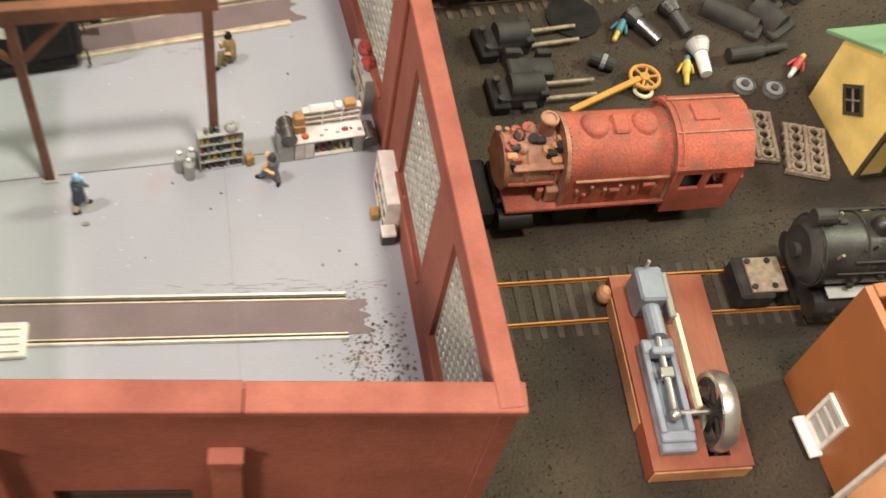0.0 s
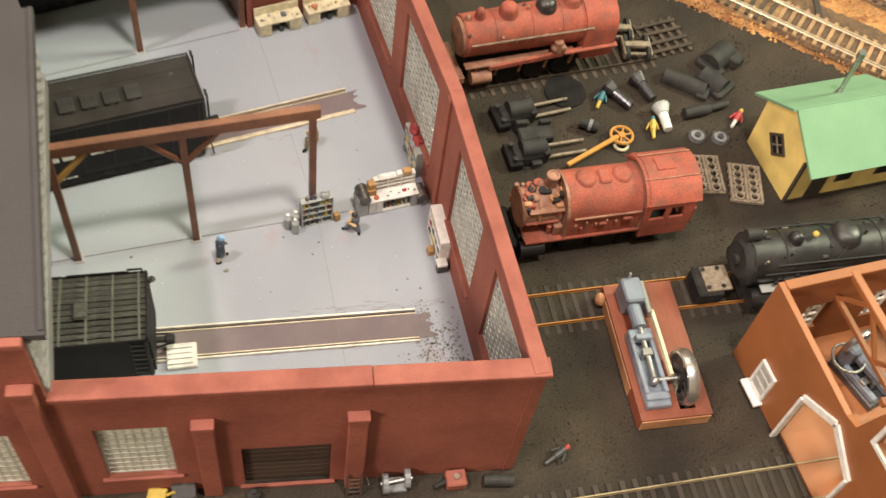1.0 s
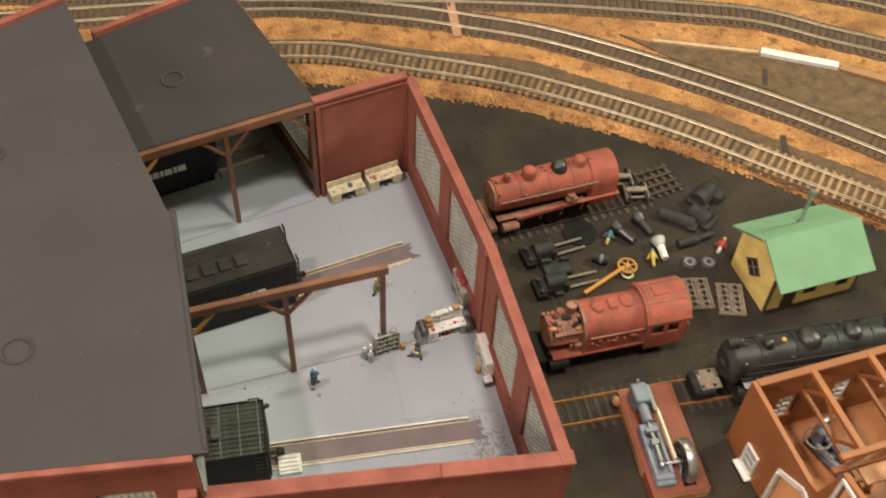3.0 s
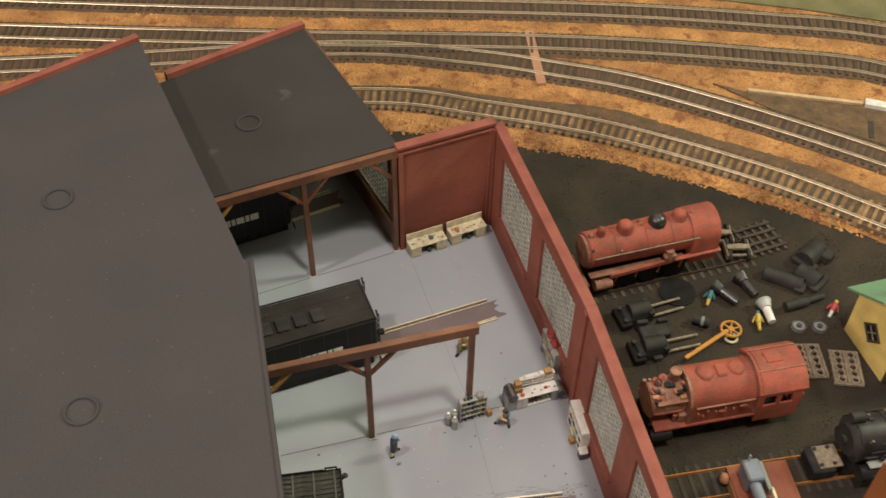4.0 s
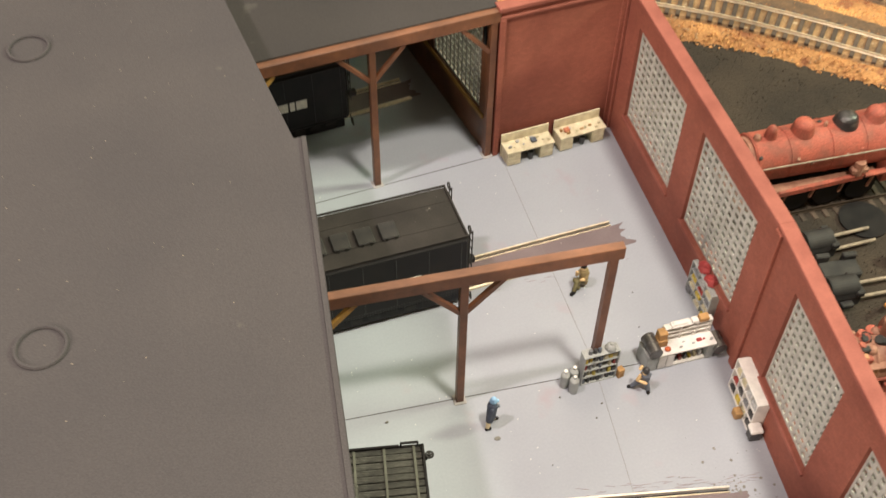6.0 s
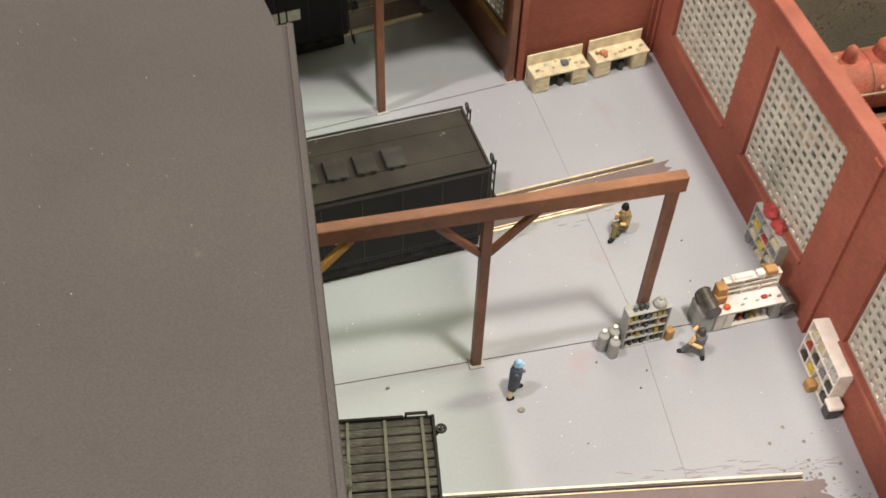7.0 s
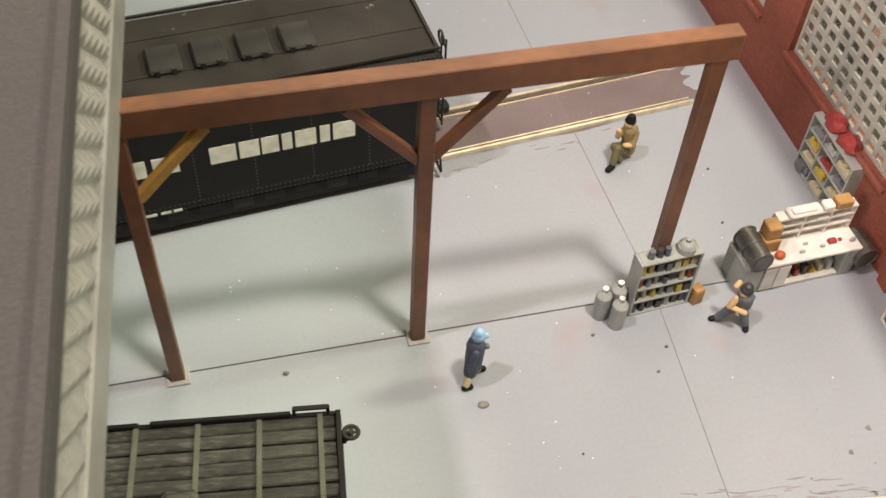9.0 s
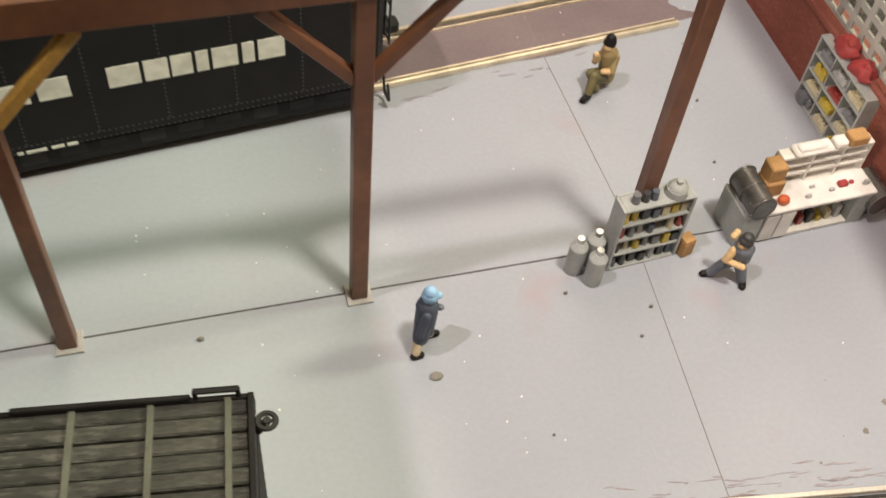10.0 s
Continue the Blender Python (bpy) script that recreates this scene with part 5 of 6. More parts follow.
for k_ in range(34):
    xx, yy = r5.uniform(-44, -23), r5.uniform(-12, 12)
    zz = 27 + math.sqrt(max(0.0, 110 - yy * yy)) if abs(yy) < 10 else 20
    kind = r5.random()
    bm = bmesh.new()
    if kind < 0.5:
        rod(bm, (xx, yy, zz - 2), (xx + r5.uniform(-2, 2), yy, zz + r5.uniform(1.5, 4)), r5.uniform(1.0, 2.4), seg=10)
    elif kind < 0.8:
        ball(bm, (xx, yy, zz + 0.5), r5.uniform(1.3, 2.6))
    else:
        box(bm, xx - 2, xx + 2, yy - 1.4, yy + 1.4, zz - 2, zz + 2.4, 0.4)
    part("casting", bm, r5.choice((PRIMERDARK, REDLOCO, DULL, RAWWOOD)), e1)
bm = rod(bmesh.new(), (-26.5, 4, 33), (-26.5, 4, 45.0), 3.0, 3.0, seg=14)
ring(bm, (-26.5, 4, 45.0), 2.9, 0.7, seg=16)
part("stack", bm, PRIMERDARK, e1, smooth=True)
part("step_box", solid(-27, -22, -13.5, -9.5, 17, 24, bevel=0.5), PRIMERDARK, e1)
part("pipe_run", rod(bmesh.new(), (-42, -10.2, 25.5), (-24, -10.4, 25.5), 1.0, seg=8), REDLOCO, e1)
part("deck_plate", solid(-41, -22, -11, -4, 33.4, 34.4, bevel=0.3), PRIMERDARK, e1)
cab = new("cab")
cab.parent = e1
for s in (-1, 1):
    cw = pierced(27, 1.4, 10, 37, [(3, 11.5, 24, 33), (14, 22, 24, 33)])
    turned(part("cab_side", cw, REDLOCO, cab), 20.5, s * 16.0 - 0.7)
part("cab_front", solid(20.5, 22, -15.2, 15.2, 10, 40, bevel=0.2), REDLOCO, cab)
part("cab_rear", pierced(30.4, 1.4, 10, 40, [(8, 22, 12, 34)]), REDLOCO, cab).matrix_basis = at_mm(47.4, -15.2, 0, 90)
bm, rows_ = bmesh.new(), []
for k_ in range(13):
    a = -1.12 + 2.24 * k_ / 12
    y, z = 19.5 * math.sin(a), 28.5 + 19.5 * math.cos(a)
    rows_.append([bm.verts.new(c) for c in ((18.8, y, z), (49.5, y, z), (49.5, y * 0.94, z - 1.3), (18.8, y * 0.94, z - 1.3))])
for a, b in zip(rows_, rows_[1:]):
    for k_ in range(4):
        bm.faces.new((a[k_], b[k_], b[(k_ + 1) % 4], a[(k_ + 1) % 4]))
for end in (rows_[0], rows_[-1][::-1]):
    bm.faces.new(end)
part("cab_roof", bm, REDLOCO, cab, smooth=True)
bm = bmesh.new()
for k_ in range(10):
    a, b = -1.0 + 0.2 * k_, -0.8 + 0.2 * k_
    bar(bm, (21.4, 19.5 * math.sin(a), 28.5 + 19.5 * math.cos(a)), (21.4, 19.5 * math.sin(b), 28.5 + 19.5 * math.cos(b)), 0.8, 0.9)
part("roof_seam", bm, REDLOCO, cab)
part("roof_hatch", solid(27, 37, -3.0, 5.0, 47.6, 48.5, bevel=0.3), REDLOCO, cab)
for yy in (-7.5, 8.5):
    part("roof_strip", solid(19.5, 49.0, yy - 0.3, yy + 0.3, 46.2, 46.95), PRIMERDARK, cab)
part("rear_bunker", solid(47.6, 51.5, -14.0, 14.0, 12, 26, bevel=0.6), REDLOCO, e1)
bm = bmesh.new()
for k_ in range(6):
    box(bm, -17 + k_ * 5.5, -15.6 + k_ * 5.5, -15.9, -14.2, 24 + (k_ % 2) * 2, 26 + (k_ % 2) * 2, 0.3)
part("side_piping", bm, PRIMERDARK, e1)
part("chassis", solid(-44, 44, -10, 10, 5, 14.8, bevel=0.8), BLACK, e1)
for xx in (-32, -14, 4, 28):
    for y0 in (-11.5, 11.5):
        part("driving_wheel", rod(bmesh.new(), (xx, y0 - 1.2, 6.8), (xx, y0 + 1.2, 6.8), 7.0, seg=20), BLACK, e1)
part("cylinder", rod(bmesh.new(), (-44, -14.5, 9.5), (-31, -14.5, 9.5), 4.2, seg=14), BLACK, e1, smooth=True)
part("pilot", solid(-54, -44, -13, 13, 3, 12, bevel=1.0), BLACK, e1)

e2 = thing("locomotive_shell", "rusty red locomotive boiler with domes and no cab", "locomotive", 210.0, 86.0, G + 1.5, 1.5, group="red primer locomotives")
part("boiler", rod(bmesh.new(), (-46, 0, 32.5), (44, 0, 32.5), 12.2, 14.0, seg=28), REDLOCO, e2, smooth=True)
for xx in (-45, -28, -6, 12, 43):
    part("boiler_band", ring(bmesh.new(), (xx, 0, 32.5), 12.25 + (xx + 46) / 90 * 1.8, 0.3, axis="x", seg=32), REDLOCO, e2)
for nm, xx, r, h, mt in (("stack", -36, 2.8, 8, REDLOCO), ("dome", -19, 5.2, 8, REDLOCO), ("dome", 4, 5.6, 7, LOCOBLACK), ("dome", 20, 4.8, 7, REDLOCO), ("small_cap", -43, 1.8, 4, PRIMERDARK), ("small_cap", -7, 1.0, 4, PRIMERDARK), ("small_cap", 29, 1.3, 4, PRIMERDARK)):
    part(nm, dome(bmesh.new(), xx, 0, 43.6 + (xx + 46) / 90 * 1.6, r, h), mt, e2, smooth=True)
part("smokebox_front", rod(bmesh.new(), (-48, 0, 32.5), (-46, 0, 32.5), 11.0, seg=20), PRIMERDARK, e2)
part("firebox", jacket(bmesh.new(), 26, 46, 14.8, 32.5, 14.4, 13), REDLOCO, e2, smooth=True)
part("foot_plate", solid(14, 48, -16.5, -13.0, 20.5, 22.0, bevel=0.3), REDLOCO, e2)
part("pump_bracket", solid(6, 15, -16.0, -11.5, 23.0, 26.5, bevel=0.8), PRIMERDARK, e2)
part("running_board", solid(-46, 22, -14.5, -9.5, 19, 20.4, bevel=0.3), PRIMERDARK, e2)
part("air_tank", bar(bmesh.new(), (-32, -14.5, 18.0), (14, -14.5, 20.6), 2.2, 4.0, 0.6), REDLOCO, e2)
part("air_pump", rod(bmesh.new(), (10, -13.5, 22), (10, -13.5, 30), 2.8, seg=12), PRIMERDARK, e2)
part("handrail", rod(bmesh.new(), (-44, -13.2, 36.5), (30, -14.6, 37.0), 0.45, seg=6), TANBITS, e2)
bm = solid(-44, 40, -8, 8, 6, 19, bevel=0.6)
part("frame", bm, BLACK, e2)
for xx in (-18, 0, 18):
    for y0 in (-10, 10):
        part("driving_wheel", rod(bmesh.new(), (xx, y0 - 1.2, 8.5), (xx, y0 + 1.2, 8.5), 8.0, seg=20), BLACK, e2)
part("cylinder", rod(bmesh.new(), (-42, -13, 11), (-30, -13, 11), 4.4, seg=14), PRIMERDARK, e2, smooth=True)
part("pilot_beam", solid(-52, -46, -15, 15, 9, 14, bevel=0.5), PRIMERDARK, e2)
for nm, x, y in (("loose_truck", 274.0, 99.0), ("loose_truck", 280.0, 83.0)):
    t = thing(nm, "dusty grey wheel truck lying beside the red engine", "wheel truck", x, y, G, 78, group="loose trucks")
    for y0 in (-8, 8):
        part("side_frame", solid(-8, 8, y0 - 1, y0 + 1, 3, 8, bevel=0.6), TANBITS, t)
    for xx in (-5, 5):
        part("axle", rod(bmesh.new(), (xx, -9, 5), (xx, 9, 5), 0.9, seg=8), TANBITS, t)
        for y0 in (-6.5, 6.5):
            part("wheel", rod(bmesh.new(), (xx, y0 - 1, 5), (xx, y0 + 1, 5), 4.6, seg=16), DULL, t)
    part("bolster", solid(-2, 2, -8, 8, 6.5, 9, bevel=0.4), TANBITS, t)
t = thing("timber_crib", "loose brown timber crib on the cinders", "timber crib", 303.0, 92.0, G, 6)
for y0 in (-11, -4, 4, 11):
    part("plank", solid(-15, 15, y0 - 1.2, y0 + 1.2, 1.4, 2.8, bevel=0.2), TIEWARM, t)
for k_ in range(5):
    part("plank", solid(-14 + k_ * 6.4, -11.6 + k_ * 6.4, -15, 15, 0, 1.4, bevel=0.2), TIEWARM, t)

# ---- black locomotive on the yard track ----
TANKSTEEL = material("dull_silver_tank", (0.42, 0.42, 0.41), 0.38, metal=0.5, scale=60, fine=1500, amount=0.4)
e3 = thing("steam_locomotive", "black steam locomotive boiler with four domes on yard track", "locomotive", 325.0, -95.5, G, -5.8)
part("boiler", rod(bmesh.new(), (-64, 0, 29), (66, 0, 29), 13.0, 14.2, seg=28), LOCOBLACK, e3, smooth=True)
for xx in (-63, -46, -22, 6, 30, 56, 60, 65.5):
    part("boiler_band", ring(bmesh.new(), (xx, 0, 29), 13.2 + (xx + 64) / 142, 0.4, axis="x", seg=32), DULL, e3)
bm = rod(bmesh.new(), (-67, 0, 29), (-64, 0, 29), 9.5, 12.6, seg=24)
rod(bm, (-69, 0, 29), (-67, 0, 29), 3.0, seg=12)
part("smokebox_front", bm, DULL, e3, smooth=True)
for xx, r, h in ((-40, 3.4, 6), (-12, 6.6, 6), (18, 5.4, 5), (48, 6.4, 6)):
    part("dome", dome(bmesh.new(), xx, 0, 41.0, r * 1.1, h), LOCOBLACK, e3, smooth=True)
part("bell", ball(bmesh.new(), (-30, 0, 45.0), 1.7, 1.7, 1.5), YELLOWPAINT, e3)
part("lamp_post", rod(bmesh.new(), (-58, 2, 40), (-58, 2, 49), 0.6, seg=8), STEEL, e3)
part("headlamp", rod(bmesh.new(), (-66, 4, 44), (-58, 4, 44), 3.2, seg=14), DULL, e3)
part("walkway", solid(-56, 64, -16, -11, 19.5, 20.6, bevel=0.3), GREYBIN, e3)
part("walkway", solid(-56, 64, 11, 16, 19.5, 20.6, bevel=0.3), DULL, e3)
part("frame", solid(-60, 64, -8, 8, 6, 17, bevel=0.6), LOCOBLACK, e3)
for xx in (-30, -8, 14, 36):
    for y0 in (-9.5, 9.5):
        part("driving_wheel", rod(bmesh.new(), (xx, y0 - 1.2, 11), (xx, y0 + 1.2, 11), 10.0, seg=24), LOCOBLACK, e3)
for y0 in (-13, 13):
    part("cylinder", rod(bmesh.new(), (-60, y0, 12), (-44, y0, 12), 5.4, seg=16), LOCOBLACK, e3, smooth=True)
bm = solid(-80, -66, -7.5, 7.5, 11.5, 13.2, bevel=0.4)
part("pilot_deck", bm, TANBITS, e3, "worn grey pilot deck")
bm = bmesh.new()
for y0 in (-5.5, 5.5):
    for xx in (-79, -71):
        rod(bm, (xx, y0, 13.2), (xx, y0, 13.9), 1.2, seg=8)
part("deck_bolts", bm, LOCOBLACK, e3)
part("pilot", solid(-84, -70, -9, 9, 3, 11.5, bevel=1.0), DULL, e3)
bm = bmesh.new()
for k_ in range(12):
    xx = -50 + k_ * 9.5
    box(bm, xx, xx + 2.4, -14.2, -12.6, 23 + (k_ * 5) % 7, 25.5 + (k_ * 5) % 7, 0.3)
rod(bm, (-58, -13.6, 33), (62, -14.6, 33), 0.4, seg=6)
part("boiler_fittings", bm, DULL, e3)
r7 = random.Random(7)
for k_ in range(26):
    xx, a = -58 + k_ * 4.6 + r7.uniform(-1, 1), r7.uniform(-1.15, 1.15)
    y, z = 13.4 * math.sin(a), 29 + 13.4 * math.cos(a)
    bm = bmesh.new()
    if k_ % 3 == 0:
        rod(bm, (xx, y, z - 1), (xx, y * 1.12, z + r7.uniform(1.5, 3.5)), r7.uniform(0.6, 1.2), seg=8)
    elif k_ % 3 == 1:
        box(bm, xx - 1.6, xx + 1.6, y - 1.0, y + 1.0, z - 1.4, z + 1.0, 0.3)
    else:
        ball(bm, (xx, y, z), r7.uniform(0.7, 1.3))
    part("boiler_fitting", bm, r7.choice((DULL, LOCOBLACK, TANBITS)) if k_ % 4 == 0 else DULL, e3)
for s in (-1, 1):
    bm = rod(bmesh.new(), (-52, s * 11.5, 37.0), (60, s * 12.0, 37.5), 0.55, seg=6)
    rod(bm, (-20, s * 11.5, 37.0), (-12, s * 6.0, 43.0), 0.5, seg=6)
    rod(bm, (30, s * 11.8, 37.2), (38, s * 14.6, 24.0), 0.5, seg=6)
    part("side_pipe", bm, DULL, e3)
    part("air_tank", rod(bmesh.new(), (-24, s * 14.5, 15.0), (22, s * 14.5, 15.0), 2.6, seg=12), LOCOBLACK, e3, smooth=True)
for k_ in range(20):
    xx, a = -44 + k_ * 4.5 + r7.uniform(-1, 1), r7.uniform(-1.3, 0.5)
    y, z = 12.2 * math.sin(a), 31 + 12.2 * math.cos(a)
    bm = bmesh.new()
    if k_ % 2:
        box(bm, xx - 1.5, xx + 1.5, y - 1.0, y + 1.0, z - 1.4, z + 0.9, 0.3)
    else:
        rod(bm, (xx, y, z - 1), (xx, y * 1.15, z + r7.uniform(0.8, 2.6)), r7.uniform(0.6, 1.3), seg=8)
    part("boiler_fitting", bm, r7.choice((REDLOCO, PRIMERDARK, PRIMERDARK, DULL)), e2)
for xx in (-40, -27, -12, 4, 20, 36):
    part("hanger", bar(bmesh.new(), (xx, -13.0, 10), (xx + 2, -13.0, 20), 1.2, 1.2), PRIMERDARK, e2)
wt = thing("metal_tank", "upright dull silver tank with a pale rim band", "tank", 431.0, -92.0, G, 0)
bm = rod(bmesh.new(), (0, 0, 0), (0, 0, 42), 22.0, seg=36)
part("shell", bm, TANKSTEEL, wt, smooth=True)
part("rim", ring(bmesh.new(), (0, 0, 42), 21.6, 1.1, seg=36), WHITE, wt, smooth=True)
part("band", ring(bmesh.new(), (0, 0, 24), 22.0, 0.7, seg=36), WHITE, wt, smooth=True)
bm = rod(bmesh.new(), (0, 0, 42), (0, 0, 45), 20.5, 14.0, seg=36)
rod(bm, (0, 0, 45), (0, 0, 52), 6.0, seg=16)
part("lid", bm, TANKSTEEL, wt, smooth=True)
cd = thing("plastic_tray", "pale grey plastic tray lying on the cinders", "tray", 431.0, -55.0, G, -12)
bm = solid(-12, 12, -11, 11, 0, 1.6, bevel=0.4)
part("base", bm, GREYBIN, cd)
for b in ((-12, 12, -11, -9.8), (-12, 12, 9.8, 11), (-12, -10.8, -9.8, 9.8), (10.8, 12, -9.8, 9.8)):
    part("tray_lip", solid(b[0], b[1], b[2], b[3], 1.6, 3.4, bevel=0.2), GREYBIN, cd)

# ---- yellow shed with green roof ----
sh = thing("yard_shed", "yellow wooden shed with a mint green gable roof", "shed", 355.0, -19.6, G, 0.3)
W2, D2, EV, RG = 34.5, 22.5, 37.5, 52.0
for nm, s in (("gable_wall", -1), ("gable_wall", 1)):
    bm = bmesh.new()
    vs = [[bm.verts.new((s * W2 + dx, y, z)) for y, z in ((-D2, 0), (D2, 0), (D2, EV - 1.6), (0, RG - 1.6), (-D2, EV - 1.6))] for dx in (-0.8, 0.8)]
    bm.faces.new(vs[0])
    bm.faces.new(vs[1][::-1])
    for k_ in range(5):
        j = (k_ + 1) % 5
        bm.faces.new((vs[0][k_], vs[0][j], vs[1][j], vs[1][k_]))
    part(nm, bm, YELLOW, sh)
for s in (-1, 1):
    part("side_wall", solid(-W2 + 0.8, W2 - 0.8, s * D2 - 0.8, s * D2 + 0.8, 0, EV - 2.0, bevel=0.1), YELLOW, sh)
for a, b in ((-8, 2), (18, 27)):
    wn = new("window")
    wn.parent = sh
    part("window_frame", solid(a, b, -D2 - 1.4, -D2 - 0.82, 12, 25, bevel=0.15), DARKTRIM, wn)
    part("pane", solid(a + 1, b - 1, -D2 - 1.6, -D2 - 1.42, 13, 24), BLACK, wn)
part("door", solid(-24, -14, -D2 - 1.5, -D2 - 0.82, 0.5, 24, bevel=0.2), DARKTRIM, sh)
for xx in (-W2 - 0.2, W2 + 0.2):
    part("corner_trim", solid(xx - 0.9, xx + 0.9, -D2 - 1.1, -D2 + 0.7, 0, EV - 3, bevel=0.15), DARKTRIM, sh)
part("sill_board", solid(-W2 + 0.8, W2 - 0.8, -D2 - 1.2, -D2 - 0.82, 0, 2.4), DARKTRIM, sh)
dw = new("diamond_window")
dw.parent = sh
turned(dw, -W2 - 0.8, 0.5, 23, 0, 45, 0)
for b in ((-6.5, 6.5, -6.5, -4.9), (-6.5, 6.5, 4.9, 6.5)):
    part("window_frame", solid(-0.9, 0, b[0], b[1], b[2], b[3]), DARKTRIM, dw)
    part("window_frame", solid(-0.9, 0, b[2], b[3], -4.88, 4.88), DARKTRIM, dw)
part("pane", solid(-0.3, 0.1, -4.9, 4.9, -4.9, 4.9), BLACK, dw)
part("glazing_bar", solid(-0.8, -0.32, -0.4, 0.4, -4.86, 4.86), TANBITS, dw)
part("glazing_bar", solid(-0.78, -0.34, -4.86, 4.86, -0.4, 0.4), TANBITS, dw)
for s in (-1, 1):
    bm = bmesh.new()
    slope = math.atan2(RG - EV, D2)
    run = (D2 + 9.5) / math.cos(slope)
    box(bm, -W2 - 3.0, W2 + 1.6, 0.05, run, -0.9, 0.9, 0.25)
    ro = part("roof", bm, GREENROOF, sh)
    ro.matrix_basis = pose(0, 0, RG * MM, -math.degrees(slope), 0, 0) if s > 0 else pose(0, 0, RG * MM, 0, 0, 180) @ pose(-0.5 * MM, 0, 0, -math.degrees(slope), 0, 0)
bm = rod(bmesh.new(), (1, 12.5, RG - 12), (1, 12.5, RG + 21), 1.4, seg=14)
rod(bm, (1, 12.5, RG + 20), (1, 12.5, RG + 24), 2.3, seg=14)
part("stove_pipe", bm, STEEL, sh, "bright metal stove pipe", smooth=True)
part("pipe_collar", rod(bmesh.new(), (1, 12.5, RG - 9.5), (1, 12.5, RG - 4.5), 3.0, 1.5, seg=14), STEEL, sh)

# ---- loose castings on the cinders ----


def scrap(name, label, x, y, turn, pieces, group="loose castings"):
    t = thing(name, label, "scrap", x, y, G, turn, group=group)
    for nm, bm, mt in pieces:
        part(nm, bm, mt, t)
    return t


for x, y, r in ((291.0, 12.0, 5.0), (304.0, 8.0, 5.0)):
    scrap("wheel_disc", "dull grey wheel disc lying flat on the cinders", x, y, 0, [("disc", rod(bmesh.new(), (0, 0, 0), (0, 0, 2.0), r, seg=20), TINS[0]), ("rim", ring(bmesh.new(), (0, 0, 2.0), r - 0.6, 0.5, seg=24), TINS[6]), ("hub", rod(bmesh.new(), (0, 0, 2.0), (0, 0, 3.2), 1.8, seg=12), TINS[6])], "wheel discs")
for x, y, tn in ((283.0, -16.0, -14), (303.0, -27.0, -20)):
    p_ = []
    for k_ in range(3):
        p_.append(("rail", solid(-9.2 + k_ * 8.4, -7.4 + k_ * 8.4, -13.0, 13.0, 0.6, 3.6 + 0.5 * (k_ == 1), bevel=0.5), TANBITS))
    for k_ in range(6):
        yy = -12.5 + k_ * 5.0
        p_.append(("crossbar", solid(-9.6, 9.6, yy - 0.9, yy + 0.9, 0, 2.6 + 0.6 * (k_ % 2), bevel=0.4), TANBITS))
        if k_ < 5:
            for xx in (-4.2, 4.2):
                p_.append(("eye", ring(bmesh.new(), (xx, yy + 2.5, 3.0), 2.5, 0.75, seg=12), TANBITS))
    scrap("lattice_casting", "weathered tan lattice of truck side frames", x, y, tn, p_, "lattice castings")
sw = thing("spoked_wheel", "gold plastic spoked wheel with a long handle arm", "wheel", 245.0, 19.5, G, 0)
bm = ring(bmesh.new(), (0, 0, 4.2), 6.4, 0.9, axis="z", seg=28)
part("rim", bm, GOLD, sw, smooth=True)
bm = bmesh.new()
for k_ in range(6):
    a = k_ * math.pi / 3
    rod(bm, (0, 0, 4.2), (6.4 * math.cos(a), 6.4 * math.sin(a), 4.2), 0.6, seg=6)
rod(bm, (0, 0, 0), (0, 0, 5.0), 2.2, seg=12)
part("spokes", bm, GOLD, sw)
part("washer", ring(bmesh.new(), (-1.5, -4.6, 1.0), 3.8, 0.9, seg=20), CREAM, sw)
part("handle_arm", bar(bmesh.new(), (-3, -1, 4.8), (-40, -16, 6.5), 2.6, 1.8, 0.3), GOLD, sw)


DARKSTEEL = material("dark_oily_steel", (0.11, 0.11, 0.115), 0.28, metal=0.7, scale=150, fine=2000, amount=0.4)
TEAL = material("teal_figure_paint", (0.05, 0.16, 0.19), 0.6, scale=300, fine=2000)


def loose_dome(x, y, turn, h, mt, mt2, tip):
    scrap("loose_dome", "loose boiler fitting lying on its side, " + tip, x, y, turn,
          [("bell", rod(bmesh.new(), (-7, 0, 4.6), (-1, 0, 4.4), 5.4, 3.4, seg=16), mt), ("stem", rod(bmesh.new(), (-1, 0, 4.2), (h, 0, 3.2), 3.0, 2.6, seg=14), mt2), ("rim", rod(bmesh.new(), (-8, 0, 4.8), (-7, 0, 4.6), 4.6, 5.6, seg=16), mt)])


